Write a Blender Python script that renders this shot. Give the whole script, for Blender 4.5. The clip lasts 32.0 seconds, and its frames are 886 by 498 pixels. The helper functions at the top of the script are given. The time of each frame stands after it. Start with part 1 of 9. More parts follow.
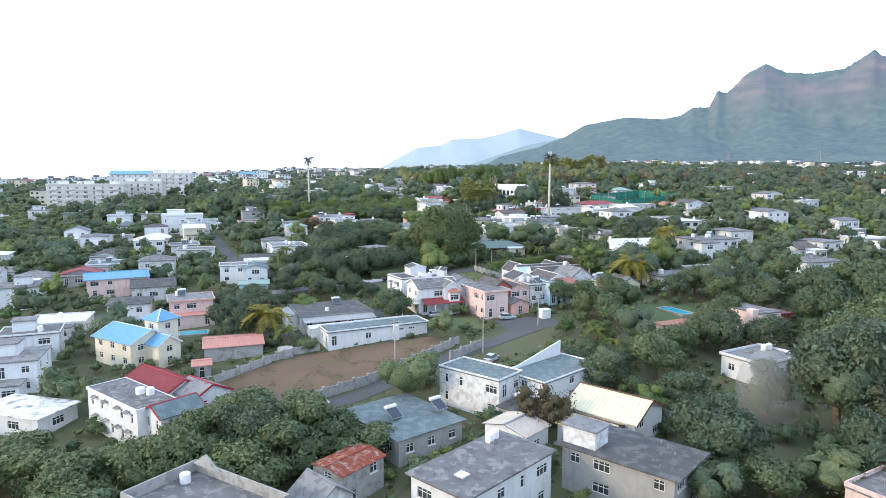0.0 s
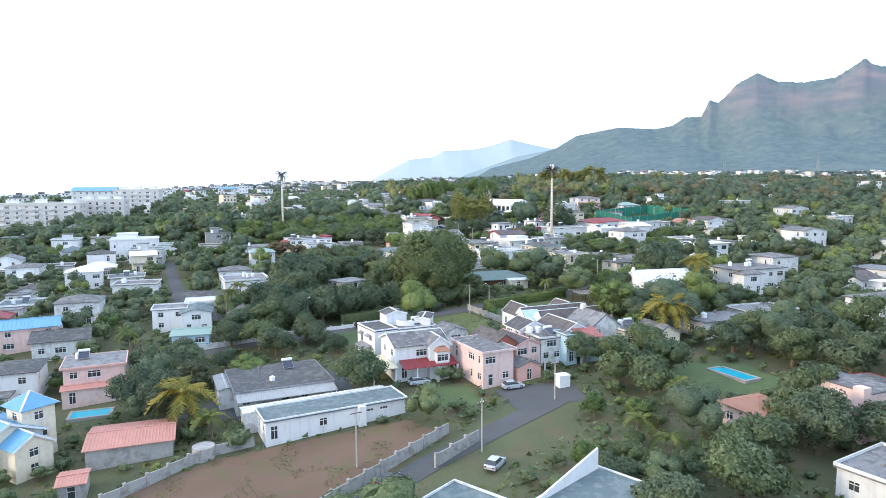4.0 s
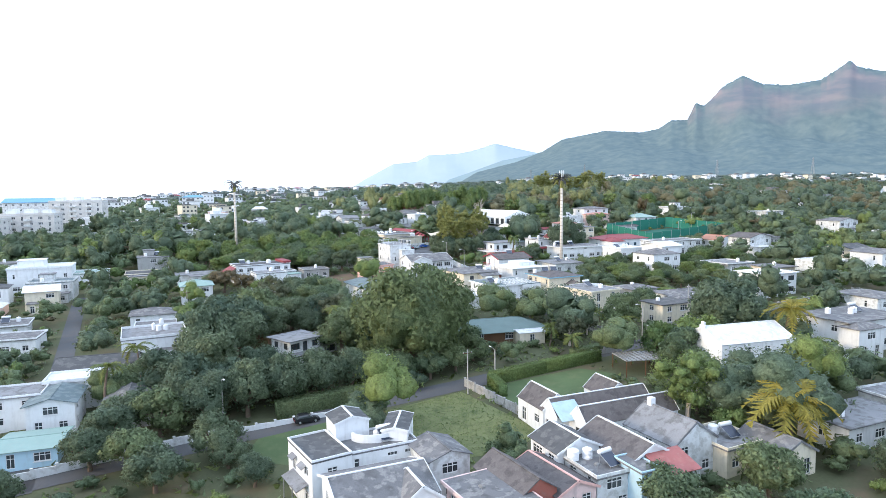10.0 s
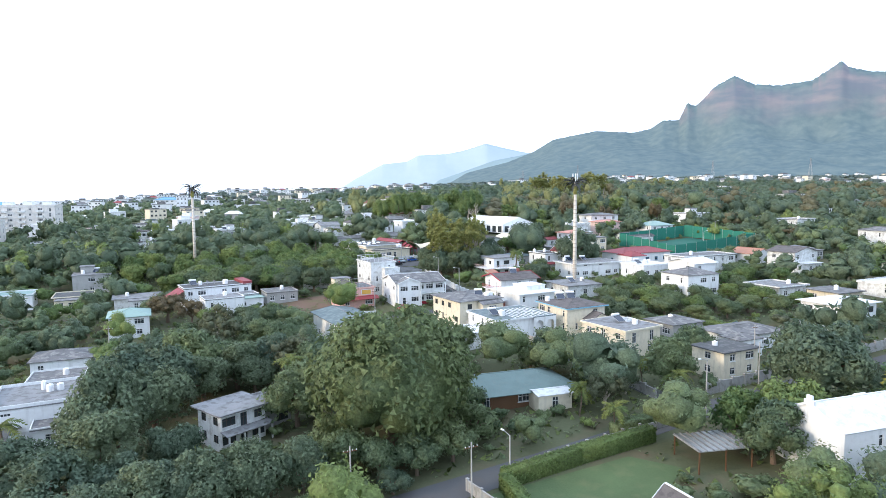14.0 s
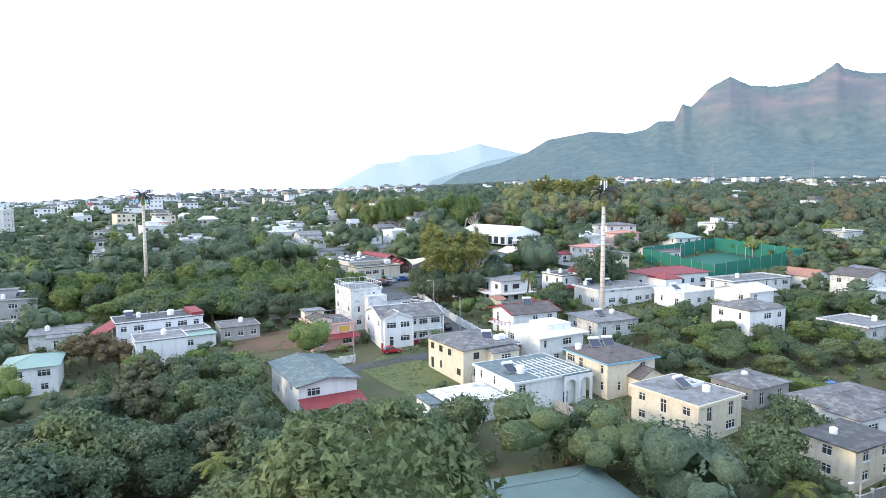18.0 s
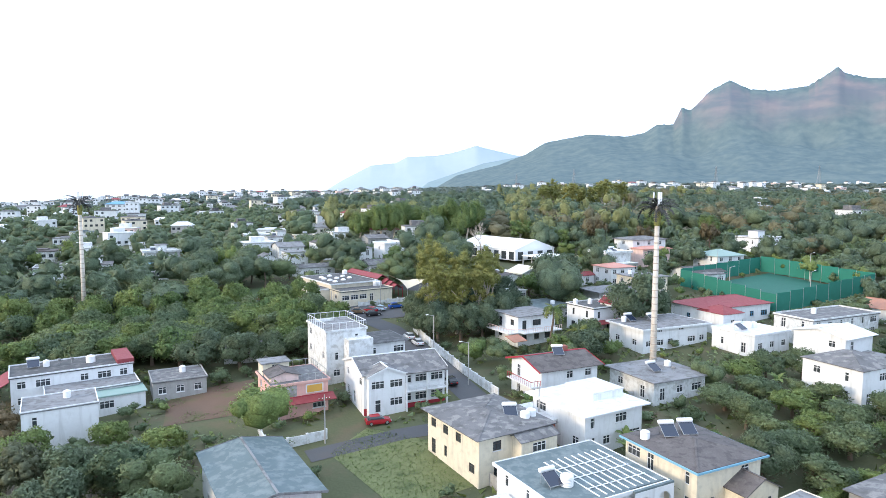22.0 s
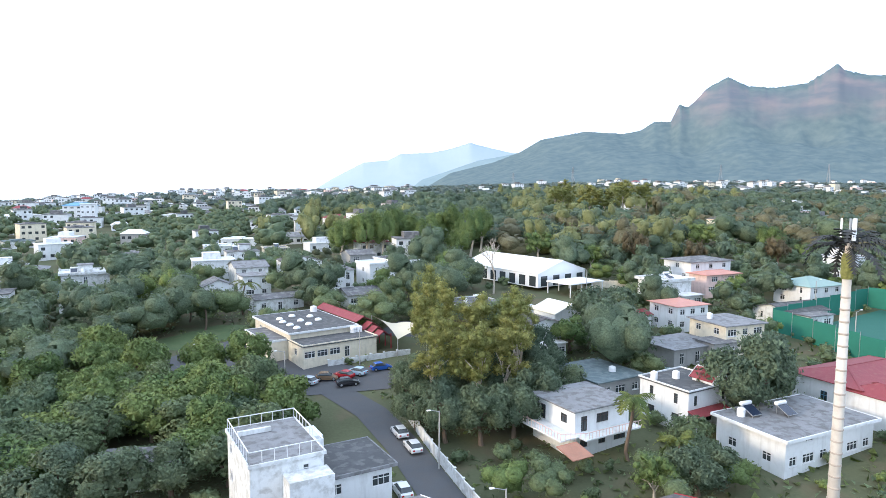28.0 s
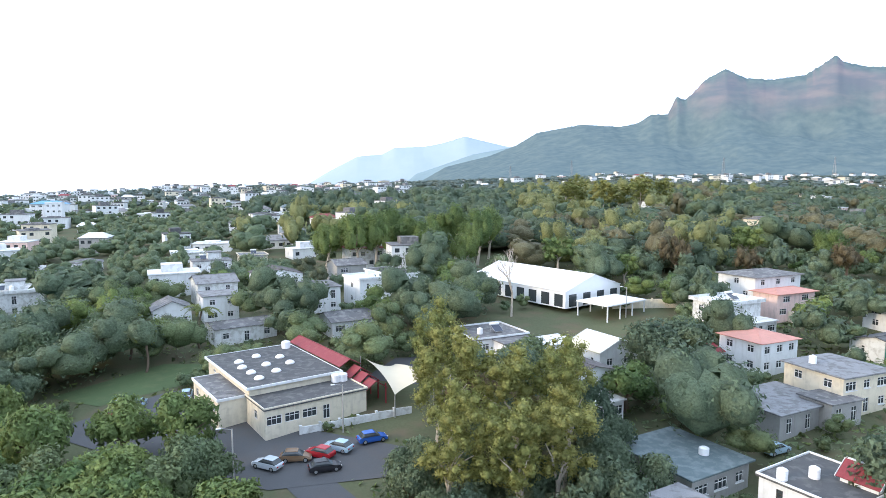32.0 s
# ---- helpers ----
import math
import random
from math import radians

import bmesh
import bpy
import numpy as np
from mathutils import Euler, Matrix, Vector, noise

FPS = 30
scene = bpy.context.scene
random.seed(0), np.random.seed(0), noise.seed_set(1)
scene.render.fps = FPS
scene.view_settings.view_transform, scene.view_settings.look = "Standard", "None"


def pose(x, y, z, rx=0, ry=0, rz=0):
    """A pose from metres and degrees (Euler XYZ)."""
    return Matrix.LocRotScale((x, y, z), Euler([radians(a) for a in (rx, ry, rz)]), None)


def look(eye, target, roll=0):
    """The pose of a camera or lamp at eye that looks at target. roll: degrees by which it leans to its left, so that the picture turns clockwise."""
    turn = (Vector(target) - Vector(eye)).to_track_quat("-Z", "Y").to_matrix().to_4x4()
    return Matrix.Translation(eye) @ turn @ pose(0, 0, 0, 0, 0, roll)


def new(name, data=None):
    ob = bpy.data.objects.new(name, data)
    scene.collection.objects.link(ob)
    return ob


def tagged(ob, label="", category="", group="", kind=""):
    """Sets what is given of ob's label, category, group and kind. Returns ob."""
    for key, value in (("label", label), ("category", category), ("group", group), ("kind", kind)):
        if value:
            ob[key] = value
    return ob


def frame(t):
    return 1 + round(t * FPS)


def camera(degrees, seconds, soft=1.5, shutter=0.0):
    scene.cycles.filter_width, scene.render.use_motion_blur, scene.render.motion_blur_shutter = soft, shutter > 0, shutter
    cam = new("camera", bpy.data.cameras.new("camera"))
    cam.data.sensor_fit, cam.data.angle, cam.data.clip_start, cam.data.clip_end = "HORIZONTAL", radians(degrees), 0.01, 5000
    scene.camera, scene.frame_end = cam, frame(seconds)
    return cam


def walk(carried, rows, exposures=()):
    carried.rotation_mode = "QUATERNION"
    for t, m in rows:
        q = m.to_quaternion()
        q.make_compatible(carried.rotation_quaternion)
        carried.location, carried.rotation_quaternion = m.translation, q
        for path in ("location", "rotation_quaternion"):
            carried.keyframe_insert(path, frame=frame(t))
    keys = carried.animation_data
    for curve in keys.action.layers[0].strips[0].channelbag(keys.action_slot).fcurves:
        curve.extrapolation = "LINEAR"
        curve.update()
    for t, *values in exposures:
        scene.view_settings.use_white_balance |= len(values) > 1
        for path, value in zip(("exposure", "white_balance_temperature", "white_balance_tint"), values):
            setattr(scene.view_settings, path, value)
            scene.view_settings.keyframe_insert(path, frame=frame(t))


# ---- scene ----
from functools import lru_cache
from mathutils.bvhtree import BVHTree

cam = camera(70, 32.0, 0.62)
# seconds, place, heading to the left, tilt and roll in degrees
PATH = [
    (0, 0.00, -1.79, 30.10, 0.00, -6.54, 0.18), (1, 0.33, 7.43, 30.63, -0.28, -6.29, -0.01), (2, 0.79, 17.14, 31.16, -0.39, -6.02, -0.19),
    (3, 1.28, 26.60, 31.77, -0.45, -5.76, -0.23), (3.5, 1.49, 31.29, 32.04, -0.54, -5.64, -0.27), (5.5, 2.14, 49.35, 32.95, -0.96, -5.26, -0.26),
    (6, 2.21, 53.74, 33.18, -0.96, -5.23, -0.27), (7, 2.25, 62.29, 33.94, -1.23, -5.18, -0.38), (8, 2.34, 71.21, 34.39, -1.57, -5.05, -0.41),
    (9, 2.53, 80.21, 34.87, -1.82, -5.05, -0.46), (10, 2.52, 89.16, 35.32, -2.02, -5.16, -0.62), (11, 2.60, 98.12, 35.90, -2.34, -5.23, -0.62),
    (12, 2.96, 107.43, 36.43, -2.67, -5.17, -0.67), (13, 3.35, 116.63, 36.95, -2.86, -5.16, -0.56), (14, 3.64, 125.66, 37.33, -2.92, -5.15, -0.58),
    (14.5, 3.77, 130.28, 37.53, -3.00, -5.16, -0.58), (16.5, 4.24, 148.33, 38.92, -3.32, -5.13, -0.52), (17, 4.34, 152.84, 39.32, -3.39, -5.16, -0.43),
    (18, 4.44, 161.88, 39.88, -3.59, -5.15, -0.36), (19, 4.68, 170.98, 40.34, -3.75, -5.06, -0.14), (20, 4.75, 179.83, 40.78, -3.83, -5.04, -0.00),
    (21, 4.91, 188.70, 41.41, -3.94, -4.99, 0.07), (22, 5.16, 197.75, 41.97, -3.99, -5.00, 0.11), (23, 5.42, 206.68, 42.40, -4.11, -4.89, 0.07),
    (24, 5.54, 215.51, 42.97, -4.41, -4.90, 0.23), (25, 5.87, 223.95, 43.40, -4.34, -4.96, 0.06), (25.5, 5.86, 228.24, 43.68, -4.38, -5.02, 0.08),
    (27.5, 6.31, 245.72, 44.78, -4.58, -5.18, 0.26), (28, 6.37, 250.19, 44.88, -4.62, -5.25, 0.24), (29, 6.42, 258.75, 45.41, -4.74, -5.32, 0.21),
    (30, 6.41, 267.24, 45.72, -4.84, -5.43, 0.20), (31, 6.34, 275.51, 45.86, -4.94, -5.63, 0.08), (32, 6.41, 283.78, 46.16, -5.11, -5.79, 0.04),
]
walk(cam, [(t, pose(x, y, z, 90 + p, 0, w) @ pose(0, 0, 0, 0, 0, r)) for t, x, y, z, w, p, r in PATH],
     exposures=((0, 0.75), (6, 0.9), (32, 0.9)))

# ---- light ----
SUN_EL, SUN_AZ = radians(16), radians(250)
world = bpy.data.worlds.new("world")
scene.world = world
world.use_nodes = True
wn, wl = world.node_tree.nodes, world.node_tree.links
sky = wn.new("ShaderNodeTexSky")
sky.sky_type, sky.sun_disc = "NISHITA", False
sky.sun_elevation, sky.sun_rotation = SUN_EL, SUN_AZ
sky.air_density, sky.dust_density = 1.0, 4.0
haze = wn.new("ShaderNodeMix")
haze.data_type = "RGBA"
haze.inputs[0].default_value = 0.72
haze.inputs[7].default_value = (10.0, 12.1, 15.6, 1)
wl.new(sky.outputs[0], haze.inputs[6])
wl.new(haze.outputs[2], wn["Background"].inputs[0])
wn["Background"].inputs[1].default_value = 0.1
sun = new("sun", bpy.data.lights.new("sun", "SUN"))
sun.data.energy, sun.data.angle, sun.data.color = 1.1, radians(9), (1.0, 0.79, 0.56)
sd = Vector((math.sin(SUN_AZ) * math.cos(SUN_EL), math.cos(SUN_AZ) * math.cos(SUN_EL), math.sin(SUN_EL)))
sun.matrix_world = look(sd * 100, (0, 0, 0))


# ---- materials ----
def material(name, col, rough=0.8, metal=0.0, var=0.25, big=0.6, fine=9.0, bump=0.25, stain=None, amount=0.35,
             streak=0.0, rand=0.0, island=0.0, spec=0.3, blotch=None):
    """A surface with variation at two scales, stains of another colour, streaks that run down, and bump."""
    m = bpy.data.materials.new(name)
    m.use_nodes = True
    n, l = m.node_tree.nodes, m.node_tree.links
    b = n["Principled BSDF"]
    b.inputs["Roughness"].default_value, b.inputs["Metallic"].default_value = rough, metal
    b.inputs["Specular IOR Level"].default_value = spec
    geo = n.new("ShaderNodeNewGeometry")

    def tex(scale, detail=5.0, stretch=None):
        t = n.new("ShaderNodeTexNoise")
        t.inputs["Scale"].default_value, t.inputs["Detail"].default_value = scale, detail
        if stretch:
            mp = n.new("ShaderNodeMapping")
            mp.inputs["Scale"].default_value = stretch
            l.new(geo.outputs["Position"], mp.inputs[0])
            l.new(mp.outputs[0], t.inputs["Vector"])
        else:
            l.new(geo.outputs["Position"], t.inputs["Vector"])
        return t.outputs["Fac"]

    def math2(op, a, c):
        q = n.new("ShaderNodeMath")
        q.operation = op
        for k, v in ((0, a), (1, c)):
            if isinstance(v, (int, float)):
                q.inputs[k].default_value = v
            else:
                l.new(v, q.inputs[k])
        return q.outputs[0]

    def ramp(v, lo, hi):
        r = n.new("ShaderNodeMapRange")
        r.inputs[1].default_value, r.inputs[2].default_value = lo, hi
        l.new(v, r.inputs[0])
        return r.outputs[0]

    f_big, f_fine = tex(big), tex(fine)
    val = math2("ADD", math2("MULTIPLY", f_big, 1.2 * var), math2("MULTIPLY", f_fine, 0.8 * var))
    val = math2("ADD", val, 1.0 - var)
    if rand:
        oi = n.new("ShaderNodeObjectInfo")
        val = math2("MULTIPLY", val, math2("ADD", math2("MULTIPLY", oi.outputs["Random"], rand), 1 - rand / 2))
    if island:
        val = math2("MULTIPLY", val, math2("ADD", math2("MULTIPLY", geo.outputs["Random Per Island"], island), 1 - island / 2))
    mul = n.new("ShaderNodeVectorMath")
    mul.operation = "SCALE"
    mul.inputs[0].default_value = col
    l.new(val, mul.inputs["Scale"])
    out = mul.outputs[0]
    if stain:
        mix = n.new("ShaderNodeMix")
        mix.data_type = "RGBA"
        fac = math2("MULTIPLY", ramp(tex(big * 2.3, 8), 0.5, 0.72), amount)
        l.new(fac, mix.inputs[0])
        l.new(out, mix.inputs[6])
        mix.inputs[7].default_value = (*stain, 1)
        out = mix.outputs[2]
    if blotch:
        mix = n.new("ShaderNodeMix")
        mix.data_type = "RGBA"
        l.new(math2("MULTIPLY", ramp(tex(0.85, 9), 0.52, 0.6), math2("ADD", math2("MULTIPLY", tex(5.0, 4), 1.1), 0.05)), mix.inputs[0])
        l.new(out, mix.inputs[6])
        mix.inputs[7].default_value = (*blotch, 1)
        out = mix.outputs[2]
    if streak:
        mix = n.new("ShaderNodeMix")
        mix.data_type = "RGBA"
        fac = math2("MULTIPLY", ramp(tex(1.0, 6, (1.4, 1.4, 0.2)), 0.52, 0.75), streak)
        l.new(fac, mix.inputs[0])
        l.new(out, mix.inputs[6])
        mix.inputs[7].default_value = (0.16, 0.155, 0.14, 1)
        out = mix.outputs[2]
    l.new(out, b.inputs["Base Color"])
    if bump:
        bp = n.new("ShaderNodeBump")
        bp.inputs["Strength"].default_value, bp.inputs["Distance"].default_value = bump, 0.05
        l.new(f_fine, bp.inputs["Height"])
        l.new(bp.outputs[0], b.inputs["Normal"])
    return m


def foliage(name, a, b2, rand=0.5, island=0.32):
    """Leaves: two greens mixed by clump and by tree, a little light passing through."""
    m = bpy.data.materials.new(name)
    m.use_nodes = True
    n, l = m.node_tree.nodes, m.node_tree.links
    b = n["Principled BSDF"]
    geo, oi = n.new("ShaderNodeNewGeometry"), n.new("ShaderNodeObjectInfo")
    t = n.new("ShaderNodeTexNoise")
    t.inputs["Scale"].default_value = 0.16
    l.new(geo.outputs["Position"], t.inputs["Vector"])
    add = n.new("ShaderNodeMath")
    add.operation = "MULTIPLY_ADD"
    l.new(oi.outputs["Random"], add.inputs[0])
    add.inputs[1].default_value = rand
    l.new(t.outputs["Fac"], add.inputs[2])
    sub = n.new("ShaderNodeMath")
    sub.operation = "SUBTRACT"
    l.new(add.outputs[0], sub.inputs[0])
    sub.inputs[1].default_value = 0.25 + rand / 2 - 0.25
    mix = n.new("ShaderNodeMix")
    mix.data_type, mix.clamp_factor = "RGBA", True
    l.new(sub.outputs[0], mix.inputs[0])
    mix.inputs[6].default_value, mix.inputs[7].default_value = (*a, 1), (*b2, 1)
    sc = n.new("ShaderNodeVectorMath")
    sc.operation = "SCALE"
    l.new(mix.outputs[2], sc.inputs[0])
    k = n.new("ShaderNodeMath")
    k.operation = "MULTIPLY_ADD"
    l.new(geo.outputs["Random Per Island"], k.inputs[0])
    k.inputs[1].default_value, k.inputs[2].default_value = island, 1 - island / 2
    fine = n.new("ShaderNodeTexNoise")
    fine.inputs["Scale"].default_value, fine.inputs["Detail"].default_value = 3.2, 4.0
    l.new(geo.outputs["Position"], fine.inputs["Vector"])
    spread = n.new("ShaderNodeMapRange")
    spread.inputs[1].default_value, spread.inputs[2].default_value = 0.3, 0.7
    spread.inputs[3].default_value, spread.inputs[4].default_value = 0.68, 1.3
    l.new(fine.outputs["Fac"], spread.inputs[0])
    both = n.new("ShaderNodeMath")
    both.operation = "MULTIPLY"
    l.new(k.outputs[0], both.inputs[0])
    l.new(spread.outputs[0], both.inputs[1])
    l.new(both.outputs[0], sc.inputs["Scale"])
    bp = n.new("ShaderNodeBump")
    bp.inputs["Strength"].default_value, bp.inputs["Distance"].default_value = 0.5, 0.15
    l.new(fine.outputs["Fac"], bp.inputs["Height"])
    l.new(bp.outputs[0], b.inputs["Normal"])
    l.new(sc.outputs[0], b.inputs["Base Color"])
    b.inputs["Roughness"].default_value, b.inputs["Specular IOR Level"].default_value = 0.6, 0.25
    thin, blend = n.new("ShaderNodeBsdfTranslucent"), n.new("ShaderNodeMixShader")
    l.new(sc.outputs[0], thin.inputs["Color"])
    blend.inputs[0].default_value = 0.38
    l.new(b.outputs[0], blend.inputs[1])
    l.new(thin.outputs[0], blend.inputs[2])
    l.new(blend.outputs[0], n["Material Output"].inputs["Surface"])
    return m


M = {}
M["white"] = material("white_paint", (0.73, 0.75, 0.76), 0.7, var=0.08, stain=(0.5, 0.5, 0.48), amount=0.22, streak=0.23)
M["white_old"] = material("weathered_white_paint", (0.68, 0.7, 0.7), 0.8, var=0.18, stain=(0.36, 0.36, 0.34), amount=0.5, streak=0.23, blotch=(0.42, 0.42, 0.4))
M["cream"] = material("cream_paint", (0.72, 0.655, 0.52), 0.75, var=0.12, stain=(0.42, 0.38, 0.3), streak=0.25)
M["pale_yellow"] = material("pale_yellow_paint", (0.73, 0.67, 0.54), 0.75, var=0.12, stain=(0.42, 0.38, 0.3), streak=0.20)
M["pink"] = material("pink_paint", (0.7, 0.42, 0.37), 0.75, var=0.15, stain=(0.45, 0.33, 0.3), streak=0.25)
M["pale_pink"] = material("pale_pink_paint", (0.74, 0.56, 0.52), 0.75, var=0.15, stain=(0.45, 0.36, 0.33), streak=0.30)
M["pale_blue_roof"] = material("pale_blue_sheet_roof", (0.42, 0.56, 0.63), 0.5, var=0.2, stain=(0.3, 0.36, 0.4))
M["blue_wall"] = material("light_blue_paint", (0.45, 0.64, 0.74), 0.7, var=0.12, stain=(0.4, 0.5, 0.55), streak=0.20)
M["grey_wall"] = material("grey_render", (0.37, 0.37, 0.36), 0.85, var=0.2, stain=(0.25, 0.25, 0.24), streak=0.30)
M["block"] = material("concrete_block", (0.38, 0.38, 0.37), 0.9, var=0.3, stain=(0.2, 0.2, 0.19), streak=0.30, blotch=(0.22, 0.215, 0.2))
M["concrete"] = material("weathered_concrete_roof", (0.155, 0.155, 0.16), 0.9, var=0.55, big=0.3, stain=(0.085, 0.085, 0.085), amount=0.8, blotch=(0.29, 0.285, 0.275))
M["concrete_light"] = material("pale_concrete_roof", (0.235, 0.24, 0.25), 0.9, var=0.5, big=0.3, stain=(0.14, 0.14, 0.14), amount=0.75, blotch=(0.12, 0.118, 0.115))
M["dark_roof"] = material("dark_bitumen_roof", (0.085, 0.087, 0.09), 0.85, var=0.4, big=0.3, stain=(0.15, 0.15, 0.15), amount=0.5, blotch=(0.16, 0.158, 0.155))
M["grey_blue_roof"] = material("grey_green_roof_coating", (0.12, 0.16, 0.17), 0.8, var=0.25, big=0.3, stain=(0.3, 0.34, 0.34), amount=0.4, blotch=(0.2, 0.24, 0.245))
M["white_roof"] = material("white_roof_coating", (0.7, 0.71, 0.72), 0.7, var=0.15, big=0.4, stain=(0.35, 0.35, 0.36), amount=0.3, blotch=(0.5, 0.5, 0.5))
M["patchy_roof"] = material("flaking_white_roof_coating", (0.72, 0.74, 0.76), 0.8, var=0.2, big=0.25, stain=(0.12, 0.12, 0.12), amount=0.95)
M["red_roof"] = material("red_sheet_roof", (0.25, 0.05, 0.058), 0.6, var=0.3, stain=(0.3, 0.12, 0.1))
M["faded_red"] = material("faded_red_sheet", (0.36, 0.13, 0.12), 0.7, var=0.3, stain=(0.4, 0.25, 0.2))
M["ochre"] = material("ochre_blind", (0.6, 0.36, 0.08), 0.7, var=0.15)
M["apartment"] = material("apartment_render", (0.62, 0.6, 0.57), 0.8, var=0.12, stain=(0.4, 0.39, 0.37), streak=0.2)
M["bird_net"] = material("bird_net", (0.4, 0.41, 0.42), 0.8, var=0.2)
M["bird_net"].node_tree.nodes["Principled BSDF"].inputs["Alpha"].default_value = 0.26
M["rust_roof"] = material("rusted_sheet_roof", (0.25, 0.07, 0.045), 0.85, var=0.4, big=0.5, stain=(0.4, 0.36, 0.33), amount=0.9)
M["pink_roof"] = material("faded_pink_sheet_roof", (0.55, 0.27, 0.22), 0.7, var=0.25, stain=(0.4, 0.25, 0.2))
M["blue_roof"] = material("blue_sheet_roof", (0.13, 0.33, 0.52), 0.5, var=0.2, stain=(0.3, 0.42, 0.5))
M["cream_roof"] = material("cream_sheet_roof", (0.68, 0.63, 0.46), 0.5, var=0.12, stain=(0.5, 0.45, 0.33))
M["green_roof"] = material("pale_green_roof", (0.25, 0.36, 0.33), 0.6, var=0.2, stain=(0.3, 0.36, 0.33))
M["teal_shingle"] = material("grey_green_shingle", (0.15, 0.21, 0.2), 0.8, var=0.3, fine=6, stain=(0.2, 0.22, 0.2))
M["brown_shingle"] = material("brown_shingle", (0.125, 0.112, 0.11), 0.9, var=0.5, fine=6, stain=(0.2, 0.19, 0.18), blotch=(0.07, 0.065, 0.065))
M["tile_roof"] = material("terracotta_roof", (0.4, 0.2, 0.14), 0.8, var=0.35, fine=5, stain=(0.25, 0.17, 0.13))
M["metal_sheet"] = material("corrugated_grey_sheet", (0.4, 0.41, 0.41), 0.45, 0.4, var=0.25, stain=(0.22, 0.19, 0.17))
M["metal"] = material("galvanised_metal", (0.45, 0.46, 0.47), 0.4, 0.7, var=0.15, bump=0)
M["frame_white"] = material("white_window_frame", (0.75, 0.75, 0.75), 0.5, var=0.05, bump=0)
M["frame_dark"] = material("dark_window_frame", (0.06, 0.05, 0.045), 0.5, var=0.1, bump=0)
M["frame_blue"] = material("blue_door_paint", (0.08, 0.25, 0.4), 0.5, var=0.1, bump=0)
M["wood"] = material("wood_and_veranda_shade", (0.14, 0.075, 0.04), 0.6, var=0.3)
M["brick"] = material("red_brick_screen", (0.34, 0.12, 0.09), 0.85, var=0.3, stain=(0.25, 0.2, 0.18))
M["red_trim"] = material("red_painted_trim", (0.34, 0.035, 0.05), 0.6, var=0.15)
M["blue_trim"] = material("blue_painted_trim", (0.2, 0.42, 0.55), 0.6, var=0.15)
M["plastic_white"] = material("white_plastic", (0.8, 0.81, 0.82), 0.35, var=0.06, bump=0)
M["plastic_grey"] = material("grey_plastic", (0.3, 0.31, 0.32), 0.4, var=0.08, bump=0)
M["solar_glass"] = material("solar_absorber", (0.02, 0.03, 0.055), 0.12, var=0.1, bump=0, spec=0.6)
M["asphalt"] = material("worn_asphalt", (0.095, 0.097, 0.102), 0.9, var=0.35, big=0.15, stain=(0.11, 0.1, 0.095), amount=0.6)
M["dirt"] = material("bare_brown_earth", (0.16, 0.105, 0.075), 0.95, var=0.4, big=0.12, stain=(0.11, 0.12, 0.05), amount=0.7)
M["rough_grass"] = material("rough_dry_grass", (0.17, 0.19, 0.085), 0.9, var=0.4, big=0.25, fine=4, bump=0.7, stain=(0.06, 0.09, 0.035), amount=0.7)
M["lawn"] = material("mown_lawn", (0.085, 0.125, 0.055), 0.9, var=0.35, big=0.2, fine=4, bump=0.6, stain=(0.14, 0.155, 0.075), amount=0.5)
M["paving"] = material("pale_paving", (0.33, 0.32, 0.3), 0.9, var=0.3, big=0.3, stain=(0.18, 0.17, 0.15))
M["pool"] = material("pool_water", (0.03, 0.42, 0.55), 0.05, var=0.08, bump=0.05, spec=0.5)
M["tarp"] = material("white_marquee_fabric", (0.82, 0.83, 0.84), 0.5, var=0.05, bump=0)
M["sail"] = material("cream_shade_sail", (0.6, 0.53, 0.4), 0.7, var=0.08, bump=0)
M["net_green"] = material("green_windbreak_net", (0.025, 0.17, 0.125), 0.8, var=0.2)
M["court"] = material("green_court_surface", (0.03, 0.13, 0.1), 0.8, var=0.15)
M["trunk"] = material("tree_bark", (0.16, 0.12, 0.09), 0.9, var=0.4, fine=5)
M["pale_bark"] = material("pale_bark", (0.45, 0.4, 0.34), 0.85, var=0.35, fine=4)
M["tower_white"] = material("mast_paint", (0.62, 0.57, 0.5), 0.7, var=0.15, stain=(0.4, 0.33, 0.28))
M["band"] = material("mast_joint", (0.42, 0.36, 0.3), 0.7, var=0.15)
M["frond_dark"] = material("dark_plastic_frond", (0.04, 0.042, 0.04), 0.7, var=0.3, bump=0)
M["pole"] = material("grey_pole", (0.4, 0.39, 0.37), 0.8, var=0.2)
